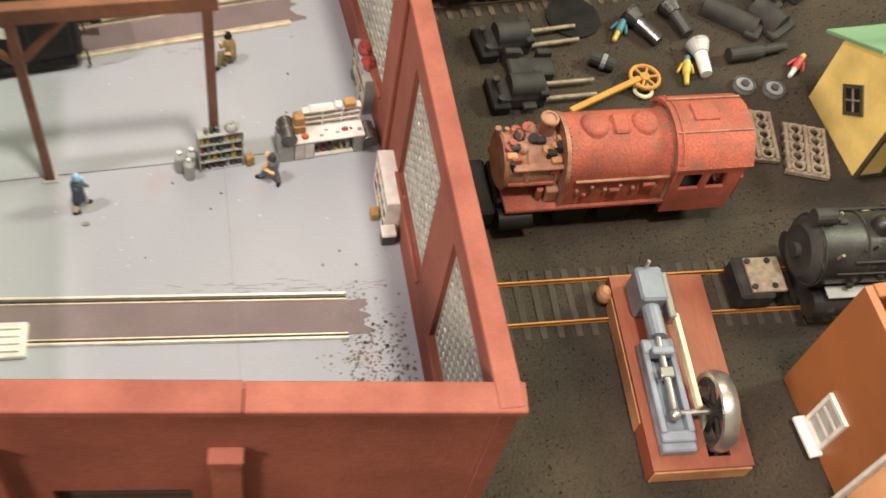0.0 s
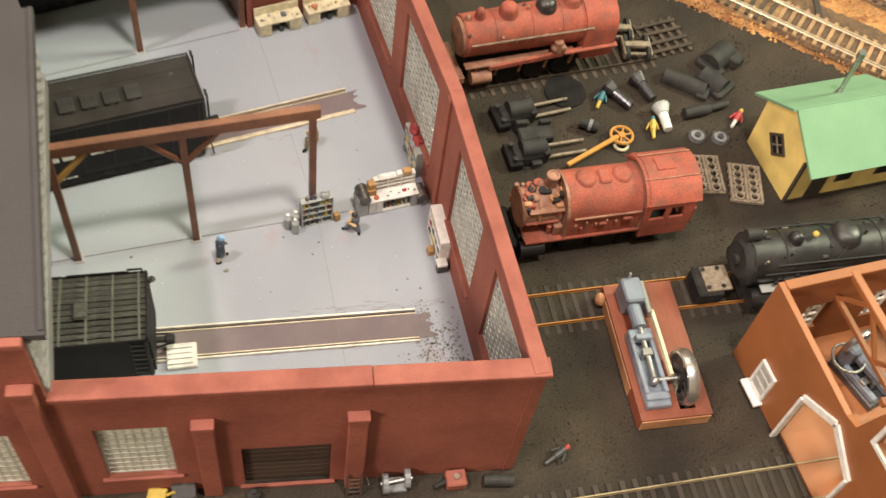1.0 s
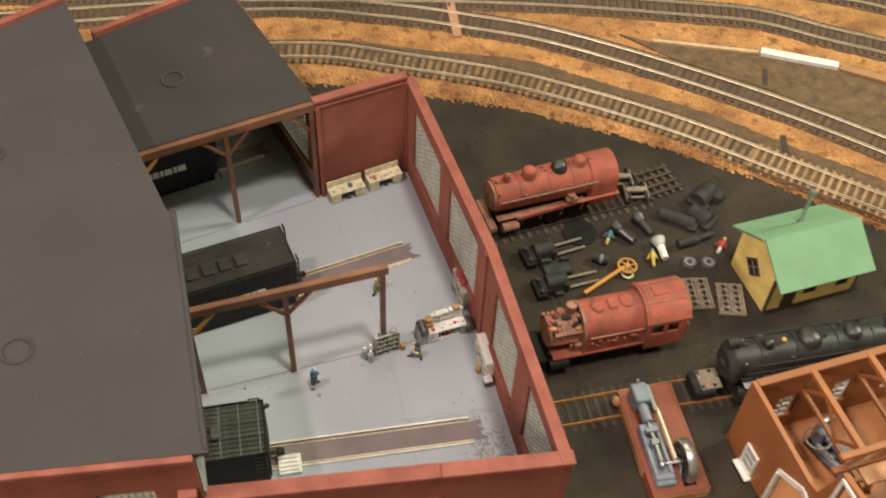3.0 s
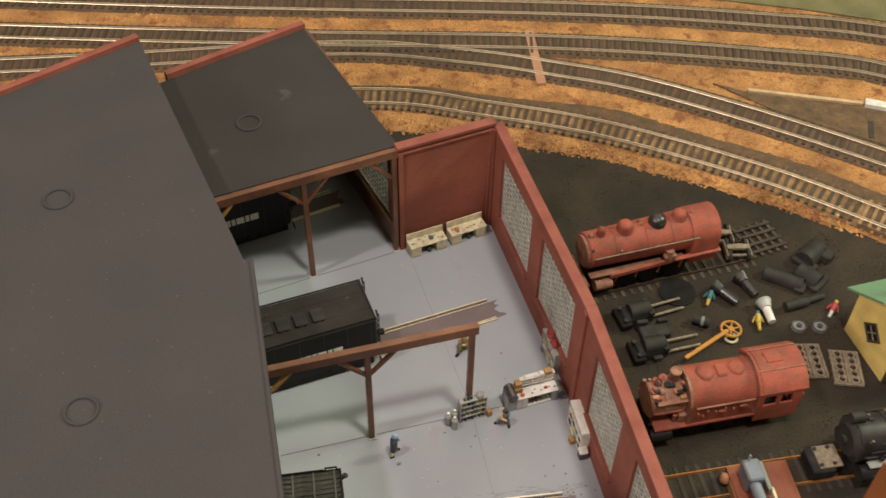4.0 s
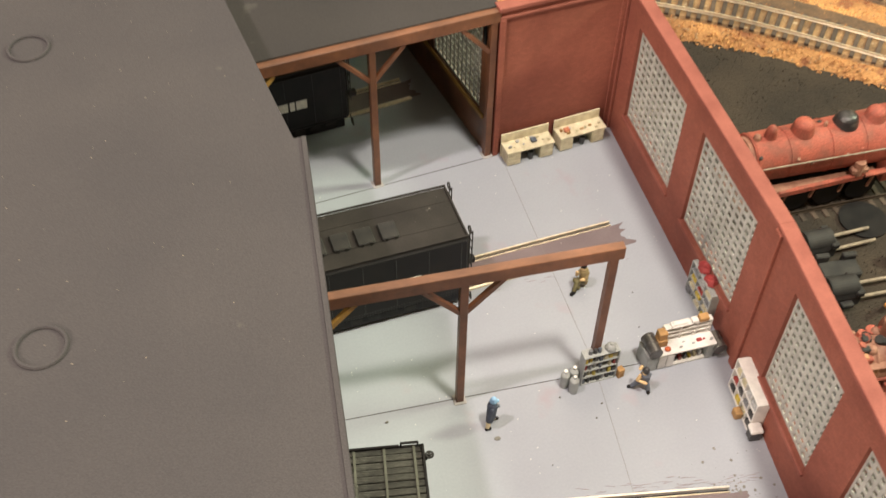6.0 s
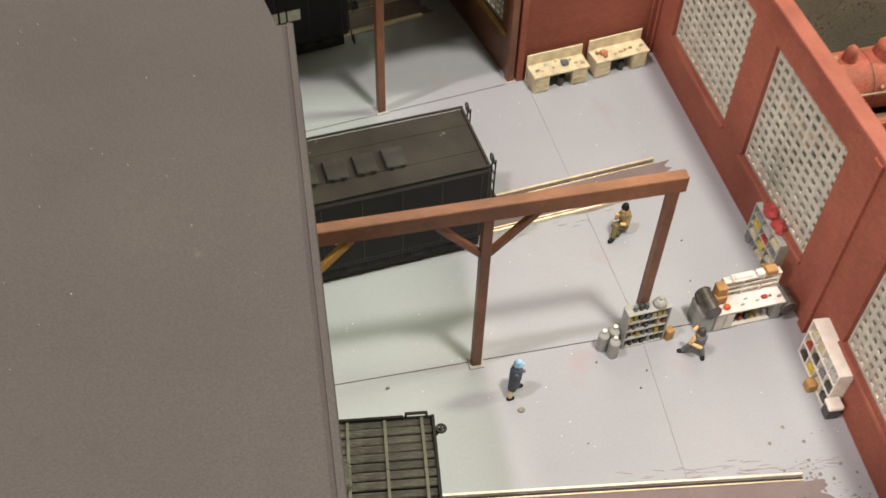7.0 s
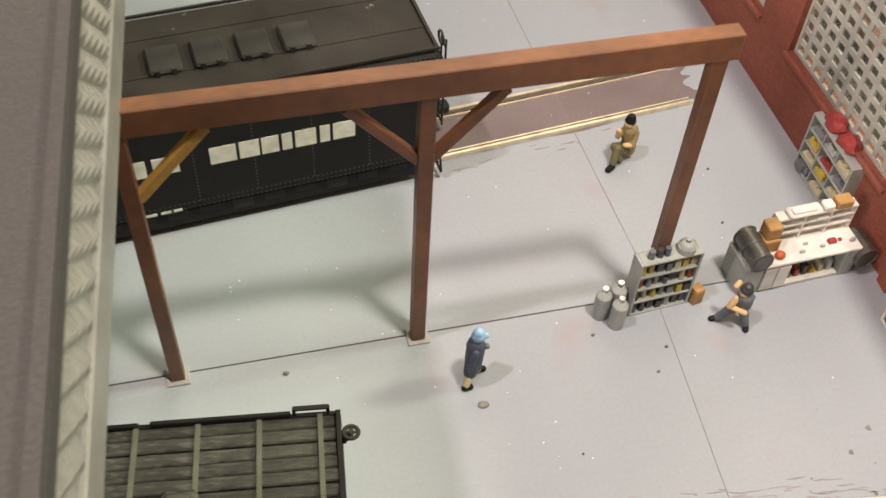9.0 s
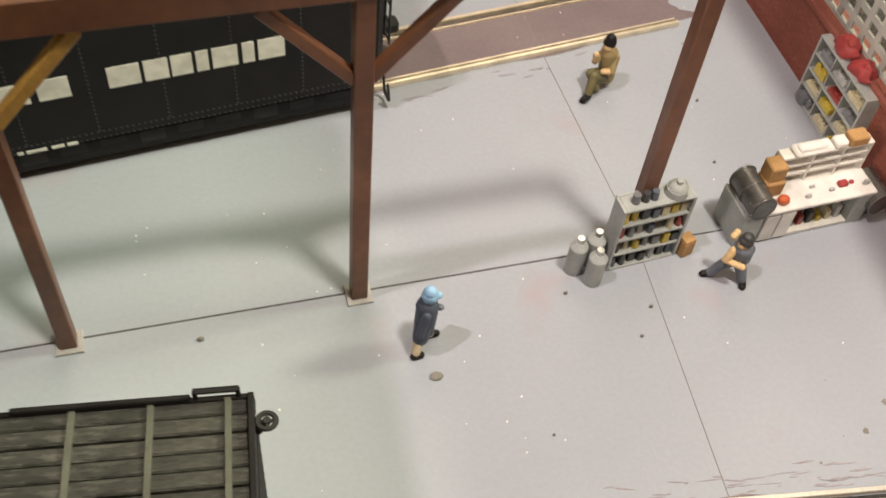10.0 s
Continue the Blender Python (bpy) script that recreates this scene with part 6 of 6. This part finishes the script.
loose_dome(254.0, 50.5, -62, 12, LOCOBLACK, DARKSTEEL, "steel stem")
loose_dome(272.6, 53.5, -77, 11, LOCOBLACK, DARKSTEEL, "dark bell")
loose_dome(275.5, 28.5, -96, 10, GREYBIN, WHITE, "white paint")
for x, y, tn, ml, md, mh in ((242.0, 47.0, 52, YELLOWPAINT, TEAL, WHITE), (265.5, 19.0, 72, YELLOWPAINT, YELLOWPAINT, TEAL), (317.0, 16.5, 42, TINS[1], REDPAINT, YELLOWPAINT), (137.5, -158.0, 20, TINS[6], TINS[6], REDPAINT)):
    f = figurine("tiny painted figurine lying among the scrap", x, y, tn, [((-4, 0, 1.2), (3, 0, 1.6), 1.1, 1.4)], [((3, 0, 1.6), (9, 0, 2.6), 1.8, 1.9)], [((8, 2, 2.4), (4, 3.6, 1.0), 0.8, 0.7), ((8, -2, 2.4), (5, -3.4, 1.0), 0.8, 0.7)], [((9.5, 0, 2.8), (12, 0, 3.2), 1.2, 1.4)], [ml, md, md, mh])
    f.matrix_basis = at_mm(x, y, G, tn) @ Matrix.Diagonal((0.8, 1.0, 1.2, 1))
scrap("boiler_half", "black half boiler casting lying on cinders", 301.0, 51.5, -42, [("shell", jacket(bmesh.new(), -14, 12, 5.0, 2.0, 5.0, 0), DULL), ("flange", solid(8, 15, -6.5, 6.5, 0, 3.0, bevel=0.6), DULL)])
scrap("smokebox_casting", "black smokebox casting with ragged flanges", 329.0, 67.0, 30, [("shell", jacket(bmesh.new(), -9, 9, 7.5, 3.0, 8.0, 0), DULL), ("flange", solid(-12, -5, -10, 8, 0, 4, bevel=0.8), DULL), ("saddle", solid(2, 11, -13, -6, 0, 7, bevel=1.0), DULL)])
scrap("smokebox_casting", "black curved casting on cinders", 318.0, 49.0, -60, [("shell", jacket(bmesh.new(), -8, 8, 6.5, 2.5, 7.0, 0), DULL), ("flange", solid(5, 11, -8, 9, 0, 3.4, bevel=0.8), DULL)])
scrap("pipe_length", "short dark pipe lying on cinders", 298.0, 28.5, 3, [("pipe", rod(bmesh.new(), (-9, 0, 3.4), (8, 0, 3.4), 3.3, seg=14), DULL), ("spigot", rod(bmesh.new(), (8, 0, 3.4), (21, 1, 3.0), 2.0, seg=12), DULL)])
scrap("valve_casting", "small dark valve casting", 230.0, 31.0, -35, [("body", rod(bmesh.new(), (-6, 0, 3.2), (5, 0, 3.2), 3.1, seg=12), DULL), ("flange", rod(bmesh.new(), (-1, 0, 3.2), (1, 0, 3.2), 3.6, seg=12), TINS[0])])
scrap("round_plate", "flat black round plate sunk in cinders", 226.0, 61.0, 0, [("plate", rod(bmesh.new(), (0, 0, 0), (0, 0, 0.9), 12.5, seg=28), BLACK)])
for x, y, tn in ((192.0, 47.5, 2), (190.0, 18.0, -2)):
    scrap("underframe_casting", "black chassis casting with two pale rods", x, y, tn,
          [("block", solid(-12, 8, -6, 6, 0, 7, bevel=0.8), DULL), ("saddle", jacket(bmesh.new(), -8, 6, 5.5, 8.0, 6.0, 6), DULL), ("axle_box", solid(-16, -8, -8.5, 8.5, 0, 5, bevel=0.6), BLACK), ("bolt", rod(bmesh.new(), (-12, 5, 5), (-12, 5, 8), 1.6, seg=8), DULL), ("bolt", rod(bmesh.new(), (-12, -5, 5), (-12, -5, 7.4), 1.6, seg=8), DULL), ("bridge", solid(4, 8, -7, 7, 7, 10, bevel=0.5), DULL),
           ("rod", rod(bmesh.new(), (8, 4, 3.4), (32, 5, 3.0), 0.9, seg=8), TANBITS), ("rod", rod(bmesh.new(), (8, -4, 3.4), (31, -3, 3.0), 0.9, seg=8), TANBITS), ("lug", solid(-3, 3, -9, 9, 2, 4.5, bevel=0.4), DULL)], "chassis castings")
scrap("sand_box", "black slab casting with a raised rim on cinders", 186.0, 27.0, -4, [("slab", solid(0, 20, 0, 10, 0, 5, bevel=0.8), DULL), ("rim", solid(-1, 6, 9, 12, 0, 9, bevel=0.5), DULL), ("rim", solid(13, 20, 9, 12, 0, 8, bevel=0.5), DULL)])

# things along the foot of the side wall
scrap("gear_pair", "two grey gears on an axle beside the wall", 64.0, -152.5, -10, [("gear", rod(bmesh.new(), (-6, 0, 4.6), (-3.6, 0, 4.6), 4.6, seg=14), TINS[0]), ("gear", rod(bmesh.new(), (4, 2, 4.6), (6.4, 2, 4.6), 4.6, seg=14), TINS[0]), ("axle", rod(bmesh.new(), (-7, 0, 4.6), (7.5, 2, 4.6), 1.0, seg=8), STEEL), ("base", solid(-5, 5, -3, 4, 0, 2.4, bevel=0.4), TINS[0])])
scrap("red_block", "small red metal block with bolts", 91.0, -157.0, -8, [("block", solid(-4.6, 4.6, -4.0, 4.0, 0, 6, bevel=0.7), CAP), ("bolt", rod(bmesh.new(), (0, 0, 6), (0, 0, 7.4), 1.4, seg=8), TANBITS), ("arm", rod(bmesh.new(), (-4, 0, 3), (-10, -2, 2), 1.4, seg=8), DULL)])
scrap("pipe_length", "short black pipe beside the red wall", 110.0, -162.0, -14, [("pipe", rod(bmesh.new(), (-7, 0, 2.9), (7, 0, 2.9), 2.8, seg=14), DULL)])
scrap("tool_chest", "grey tool chest by the wall", -27.0, -133.5, -8, [("chest", solid(-5, 5, -4, 4, 0, 6, bevel=0.5), GREYBIN), ("lid", solid(-5.2, 5.2, -4.2, 4.2, 6, 7.2, bevel=0.3), TINS[6])])
scrap("yellow_dolly", "small yellow hand truck by the wall", -38.5, -131.5, -20, [("frame", solid(-4, 4, -3, 3, 2.5, 4, bevel=0.3), YELLOWPAINT), ("handle", rod(bmesh.new(), (4, 0, 3), (8, 0, 8), 0.7, seg=8), YELLOWPAINT), ("wheel", rod(bmesh.new(), (-2, -3.4, 2), (-2, 3.4, 2), 2.0, seg=12), DULL)])
scrap("black_box", "small black fitting by the wall", 2.0, -141.5, -10, [("body", ball(bmesh.new(), (0, 0, 2.4), 3.8, 3.0, 2.6), DULL), ("cap", rod(bmesh.new(), (0, 0, 4), (0, 0, 6), 1.2, seg=8), DULL)])
scrap("wall_ladder", "short dark brown stepladder against the pilaster", 45.0, -150.0, -10, [("stile", bar(bmesh.new(), (-3, -2, 0), (-3, 1.4, 16), 0.8, 0.8), DOORWOOD), ("stile", bar(bmesh.new(), (3, -2, 0), (3, 1.4, 16), 0.8, 0.8), DOORWOOD)] + [("rung", bar(bmesh.new(), (-3, -2 + 0.62 * k_, 3 * k_), (3, -2 + 0.62 * k_, 3 * k_), 0.6, 0.6), DOORWOOD) for k_ in range(1, 5)])

# ---- orange-brown shop under construction ----
X0, X1, Y0, Y1, Y2 = 249.0, 445.0, -125.0, -198.0, -285.0
ob = thing("workshop_building", "orange-brown plastic workshop with open roof trusses", "building", X0, Y0, G, 0)
EA, CL = 64.0, 98.0  # heights of the aisle and of the clerestory
# end wall facing the yard, with a pointed doorway, a low window and a clerestory window
prof = [(0, 0), (-47, 0), (-47, 40), (-67, 53), (-88, 40), (-88, 0)]


def on_line(points, y):
    for (ya, za), (yb, zb) in zip(points, points[1:]):
        if yb <= y <= ya:
            return za + (zb - za) * (ya - y) / (ya - yb)
    return 0.0


top_line = [(0, 65), (-67, 62), (-74, 64), (-81, 97), (-108, 101), (-133, 96), (-160, 70)]
cuts = [0, -47, -67, -74, -81, -85, -88, -108, -110, -133, -160]
bm = bmesh.new()
for ya, yb in zip(cuts, cuts[1:]):
    mid = (ya + yb) / 2
    lo = [on_line(prof[2:5], ya), on_line(prof[2:5], yb)] if -88 < mid < -47 else [0.0, 0.0]
    hi = [on_line(top_line, ya), on_line(top_line, yb)]
    spans = [(lo, [72.0, 72.0]), ([94.0, 94.0], hi)] if -110 < mid < -85 else [(lo, hi)]
    for (a0, a1), (b0, b1) in spans:
        vs = [bm.verts.new((x_, y_, z_)) for x_ in (0.0, 3.0) for y_, z_ in ((ya, a0), (yb, a1), (yb, b1), (ya, b0))]
        for f in ((0, 1, 2, 3), (7, 6, 5, 4), (0, 4, 5, 1), (1, 5, 6, 2), (2, 6, 7, 3), (3, 7, 4, 0)):
            bm.faces.new([vs[j] for j in f])
bmesh.ops.remove_doubles(bm, verts=bm.verts, dist=0.001)
part("end_wall", bm, ORANGE, ob)
tr = bmesh.new()
for a, b in zip(prof[1:5], prof[2:6]):
    bar(tr, (-0.7, a[0], a[1]), (-0.7, b[0], b[1]), 1.4, 3.4)
part("door_trim", tr, WHITE, ob, "white doorway trim")
wn = new("window")
wn.parent = ob
for b in ((-30.5, -29, 4, 25), (-19.5, -18, 4, 25), (-29, -19.5, 23.5, 25), (-29, -19.5, 4, 6)):
    part("window_frame", solid(-1.6, -0.05, b[0], b[1], b[2], b[3]), WHITE, wn)
part("pane", solid(-0.6, -0.05, -28.9, -19.6, 6.1, 23.4), PANEWHITE, wn)
part("window_sill", solid(-5.0, -0.1, -32, -16.5, 2.2, 4.0, bevel=0.3), WHITE, wn)
for z_ in (11.5, 17.5):
    part("glazing_bar", solid(-1.3, -0.62, -28.9, -19.6, z_, z_ + 0.8), WHITE, wn)
wn = new("window")
wn.parent = ob
for b in ((-112, -110, 70, 96), (-85, -83, 70, 96), (-110, -85, 94, 96), (-110, -85, 70, 72), (-98.5, -96.5, 72, 94)):
    part("window_frame", solid(-1.4, -0.05, b[0], b[1], b[2], b[3]), WHITE, wn)
n1 = X1 - X0
part("shop_floor", solid(3, n1, Y2 - Y0, 0, 0.05, 1.4), ORANGE, ob)
part("side_wall", pierced(n1, 3.0, 0, EA - 1, [(22 + 39 * k_, 36 + 39 * k_, 16, 40) for k_ in range(5)]), ORANGE, ob).matrix_basis = at_mm(3.02, -3.0)
for k_ in range(5):
    wn = new("window")
    wn.parent = ob
    a = 22 + 39 * k_
    for z_ in (16, 22, 28, 34, 38.8):
        part("glazing_bar", solid(a, a + 14, -2.2, -1.0, z_, z_ + 1.2), WHITE, wn)
    for x_ in (a, a + 6.4, a + 12.8):
        part("glazing_bar", solid(x_, x_ + 1.2, -2.4, -0.8, 16, 40), WHITE, wn)
part("wall_plate", solid(3.1, n1, -4.6, 0.4, EA - 1, EA + 1.4, bevel=0.3), ORANGE, ob)
yi = Y1 - Y0
for k_ in range(5):
    x_ = 39.0 * (k_ + 1)
    tr = new("roof_truss")
    tr.parent = ob
    tops = bmesh.new()
    bar(tops, (x_, -2, EA), (x_, yi, EA - 1), 4.0, 3.6, 0.3)
    part("top_chord", tops, ORANGE, tr)
    part("bottom_chord", bar(bmesh.new(), (x_, -2, EA - 20), (x_, yi, EA - 22), 2.4, 2.6, 0.2), ORANGE, tr)
    for q in range(4):
        a, b = -3 + q * yi / 4, -3 + (q + 1) * yi / 4
        part("web", bar(bmesh.new(), (x_, a, EA - (1 if q % 2 else 20)), (x_, b, EA - (20 if q % 2 else 1)), 1.9, 1.9, 0.15), ORANGE, tr)
    part("column", solid(x_ - 1.4, x_ + 1.4, yi - 1.4, yi + 1.4, 1.4, CL - 1.8, bevel=0.2), ORANGE, ob)
part("aisle_beam", solid(3, n1, yi - 1.6, yi + 1.6, EA - 4, EA - 1.9, bevel=0.2), ORANGE, ob)
for z_ in (CL - 1.8, CL - 16):
    for yy in (yi, Y2 - Y0 + 45):
        part("clerestory_beam", solid(3, n1, yy - 1.8, yy + 1.8, z_, z_ + 3.2, bevel=0.25), ORANGE, ob)
for k_ in range(10):
    x_ = 8 + 19.5 * k_
    for yy in (yi, Y2 - Y0 + 45):
        part("clerestory_strut", bar(bmesh.new(), (x_, yy, CL - 13), (x_ + (9 if k_ % 2 else 18), yy, CL - 1.6), 1.5, 1.5), ORANGE, ob)
part("lamp_board", solid(16, 66, yi - 13, yi - 3, CL - 14, CL - 12.4, bevel=0.2), RAWWOOD, ob)
part("lamp_board", solid(78, 130, yi - 13, yi - 3, CL - 14, CL - 12.4, bevel=0.2), RAWWOOD, ob)
for k_ in range(5):
    x_ = 39.0 * (k_ + 1)
    tr = new("nave_truss")
    tr.parent = ob
    y_end = Y2 - Y0 + 45
    part("top_chord", bar(bmesh.new(), (x_, yi, CL), (x_, y_end, CL), 2.6, 3.2, 0.2), ORANGE, tr)
    part("bottom_chord", bar(bmesh.new(), (x_, yi, CL - 30), (x_, y_end, CL - 30), 2.4, 2.6, 0.2), ORANGE, tr)
    for q in range(3):
        a, b = yi + q * (y_end - yi) / 3, yi + (q + 1) * (y_end - yi) / 3
        part("web", bar(bmesh.new(), (x_, a, CL - (2 if q % 2 else 30)), (x_, b, CL - (30 if q % 2 else 2)), 2.0, 2.0, 0.15), ORANGE, tr)
    part("column", solid(x_ - 1.4, x_ + 1.4, y_end - 1.4, y_end + 1.4, 1.4, CL - 1.8, bevel=0.2), ORANGE, ob)
for x, y, tn in ((303.0, -154.0, 14), (380.0, -150.0, 60)):
    m_ = thing("machine_tool", "blue-grey cast machine tool with a bright flywheel", "machine", x, y, G + 1.4, tn, group="shop machines")
    part("bed", solid(-7, 7, -18, 13, 0, 5, bevel=0.8), DARKSTEEL, m_)
    for xx in (-4.6, 4.6):
        part("slide", solid(xx - 1.5, xx + 1.5, -16, 6, 5, 9, bevel=0.6), BLUEGREY, m_)
    part("column", solid(-5, 5, 5, 13, 5, 20, bevel=1.4), BLUEGREY, m_)
    part("arm", solid(-3.4, 3.4, -12, 5.2, 13, 19, bevel=1.6), BLUEGREY, m_)
    part("loop_rail", ring(bmesh.new(), (-8, 6, 18), 8.0, 0.8, axis="z", seg=24), STEEL, m_, smooth=True)
    part("cross_slide", solid(-6, 6, -8, -4, 9, 11.5, bevel=0.5), STEEL, m_)
    part("belt_wheel", ring(bmesh.new(), (0, 10, 22), 7.5, 1.0, axis="y", seg=24, flat=1.6), STEEL, m_, smooth=True)
    part("spindle", rod(bmesh.new(), (0, -9, 6), (0, -9, 15), 1.4, seg=10), STEEL, m_)
    part("hand_wheel", ring(bmesh.new(), (6, -14, 7), 2.6, 0.5, axis="x", seg=16), STEEL, m_)
sv = thing("vise_stand", "small blue-grey vice standing on the shop floor", "vice", 360.0, -152.0, G + 1.4, 10)
part("base", solid(-6, 6, -5, 5, 0, 3, bevel=0.4), BLUEGREY, sv)
part("jaw", solid(-3, 3, -6, 2, 3, 6, bevel=0.4), STEEL, sv)

# ---- loose grit ----


def grit(name, label, mat, count, place, size, seed):
    """Many tiny four-sided crumbs joined into one mesh."""
    r = random.Random(seed)
    verts, faces = [], []
    for _ in range(count):
        x, y, z = place(r)
        s_ = r.uniform(*size)
        a = r.uniform(0, 6.28)
        n = len(verts)
        for k_ in range(3):
            b_ = a + k_ * 2.1 + r.uniform(-0.3, 0.3)
            verts.append(((x + s_ * math.cos(b_)) * MM, (y + s_ * math.sin(b_)) * MM, (z - 0.3) * MM))
        verts.append(((x + r.uniform(-0.3, 0.3)) * MM, (y + r.uniform(-0.3, 0.3)) * MM, (z + s_ * r.uniform(0.5, 1.0)) * MM))
        faces += [(n, n + 1, n + 3), (n + 1, n + 2, n + 3), (n + 2, n, n + 3)]
    me = bpy.data.meshes.new(name)
    me.from_pydata(verts, [], faces)
    me.materials.append(mat)
    return tagged(new(name, me), label, "grit", kind="stuff")


CINDERBROWN = material("brown_cinder_crumbs", (0.085, 0.060, 0.038), 0.95, gloss=0.2, scale=90, fine=700)


def in_yard(r):
    while True:
        x, y = r.uniform(122, 470), r.uniform(-260, 260)
        if past_edge(x, y) < -1 and not (X0 - 2 < x and y < Y0 + 2) and x > 132 - max(0.0, -y - 100) * 0.1:
            return x, y, G - 0.3


def on_bank(r):
    while True:
        x, y = r.uniform(-380, 620), r.uniform(-60, 480)
        d = past_edge(x, y)
        if -3 < d < 330 and (d < 150 or r.random() < 0.5):
            return x, y, G + min(2.7, 0.35 * (d + 3)) - 0.1


grit("cinder_grit", "black cinder crumbs over the yard", GROUND, 12000, in_yard, (0.25, 0.7), 21)
grit("brown_grit", "brown crumbs scattered over the yard", CINDERBROWN, 3500, in_yard, (0.2, 0.6), 22)
grit("bank_turf", "tan turf crumbs over the bank", BALLAST, 22000, on_bank, (0.6, 1.9), 23)
grit("bank_turf", "brown turf crumbs over the bank", TIETAN, 7000, on_bank, (0.5, 1.4), 24)
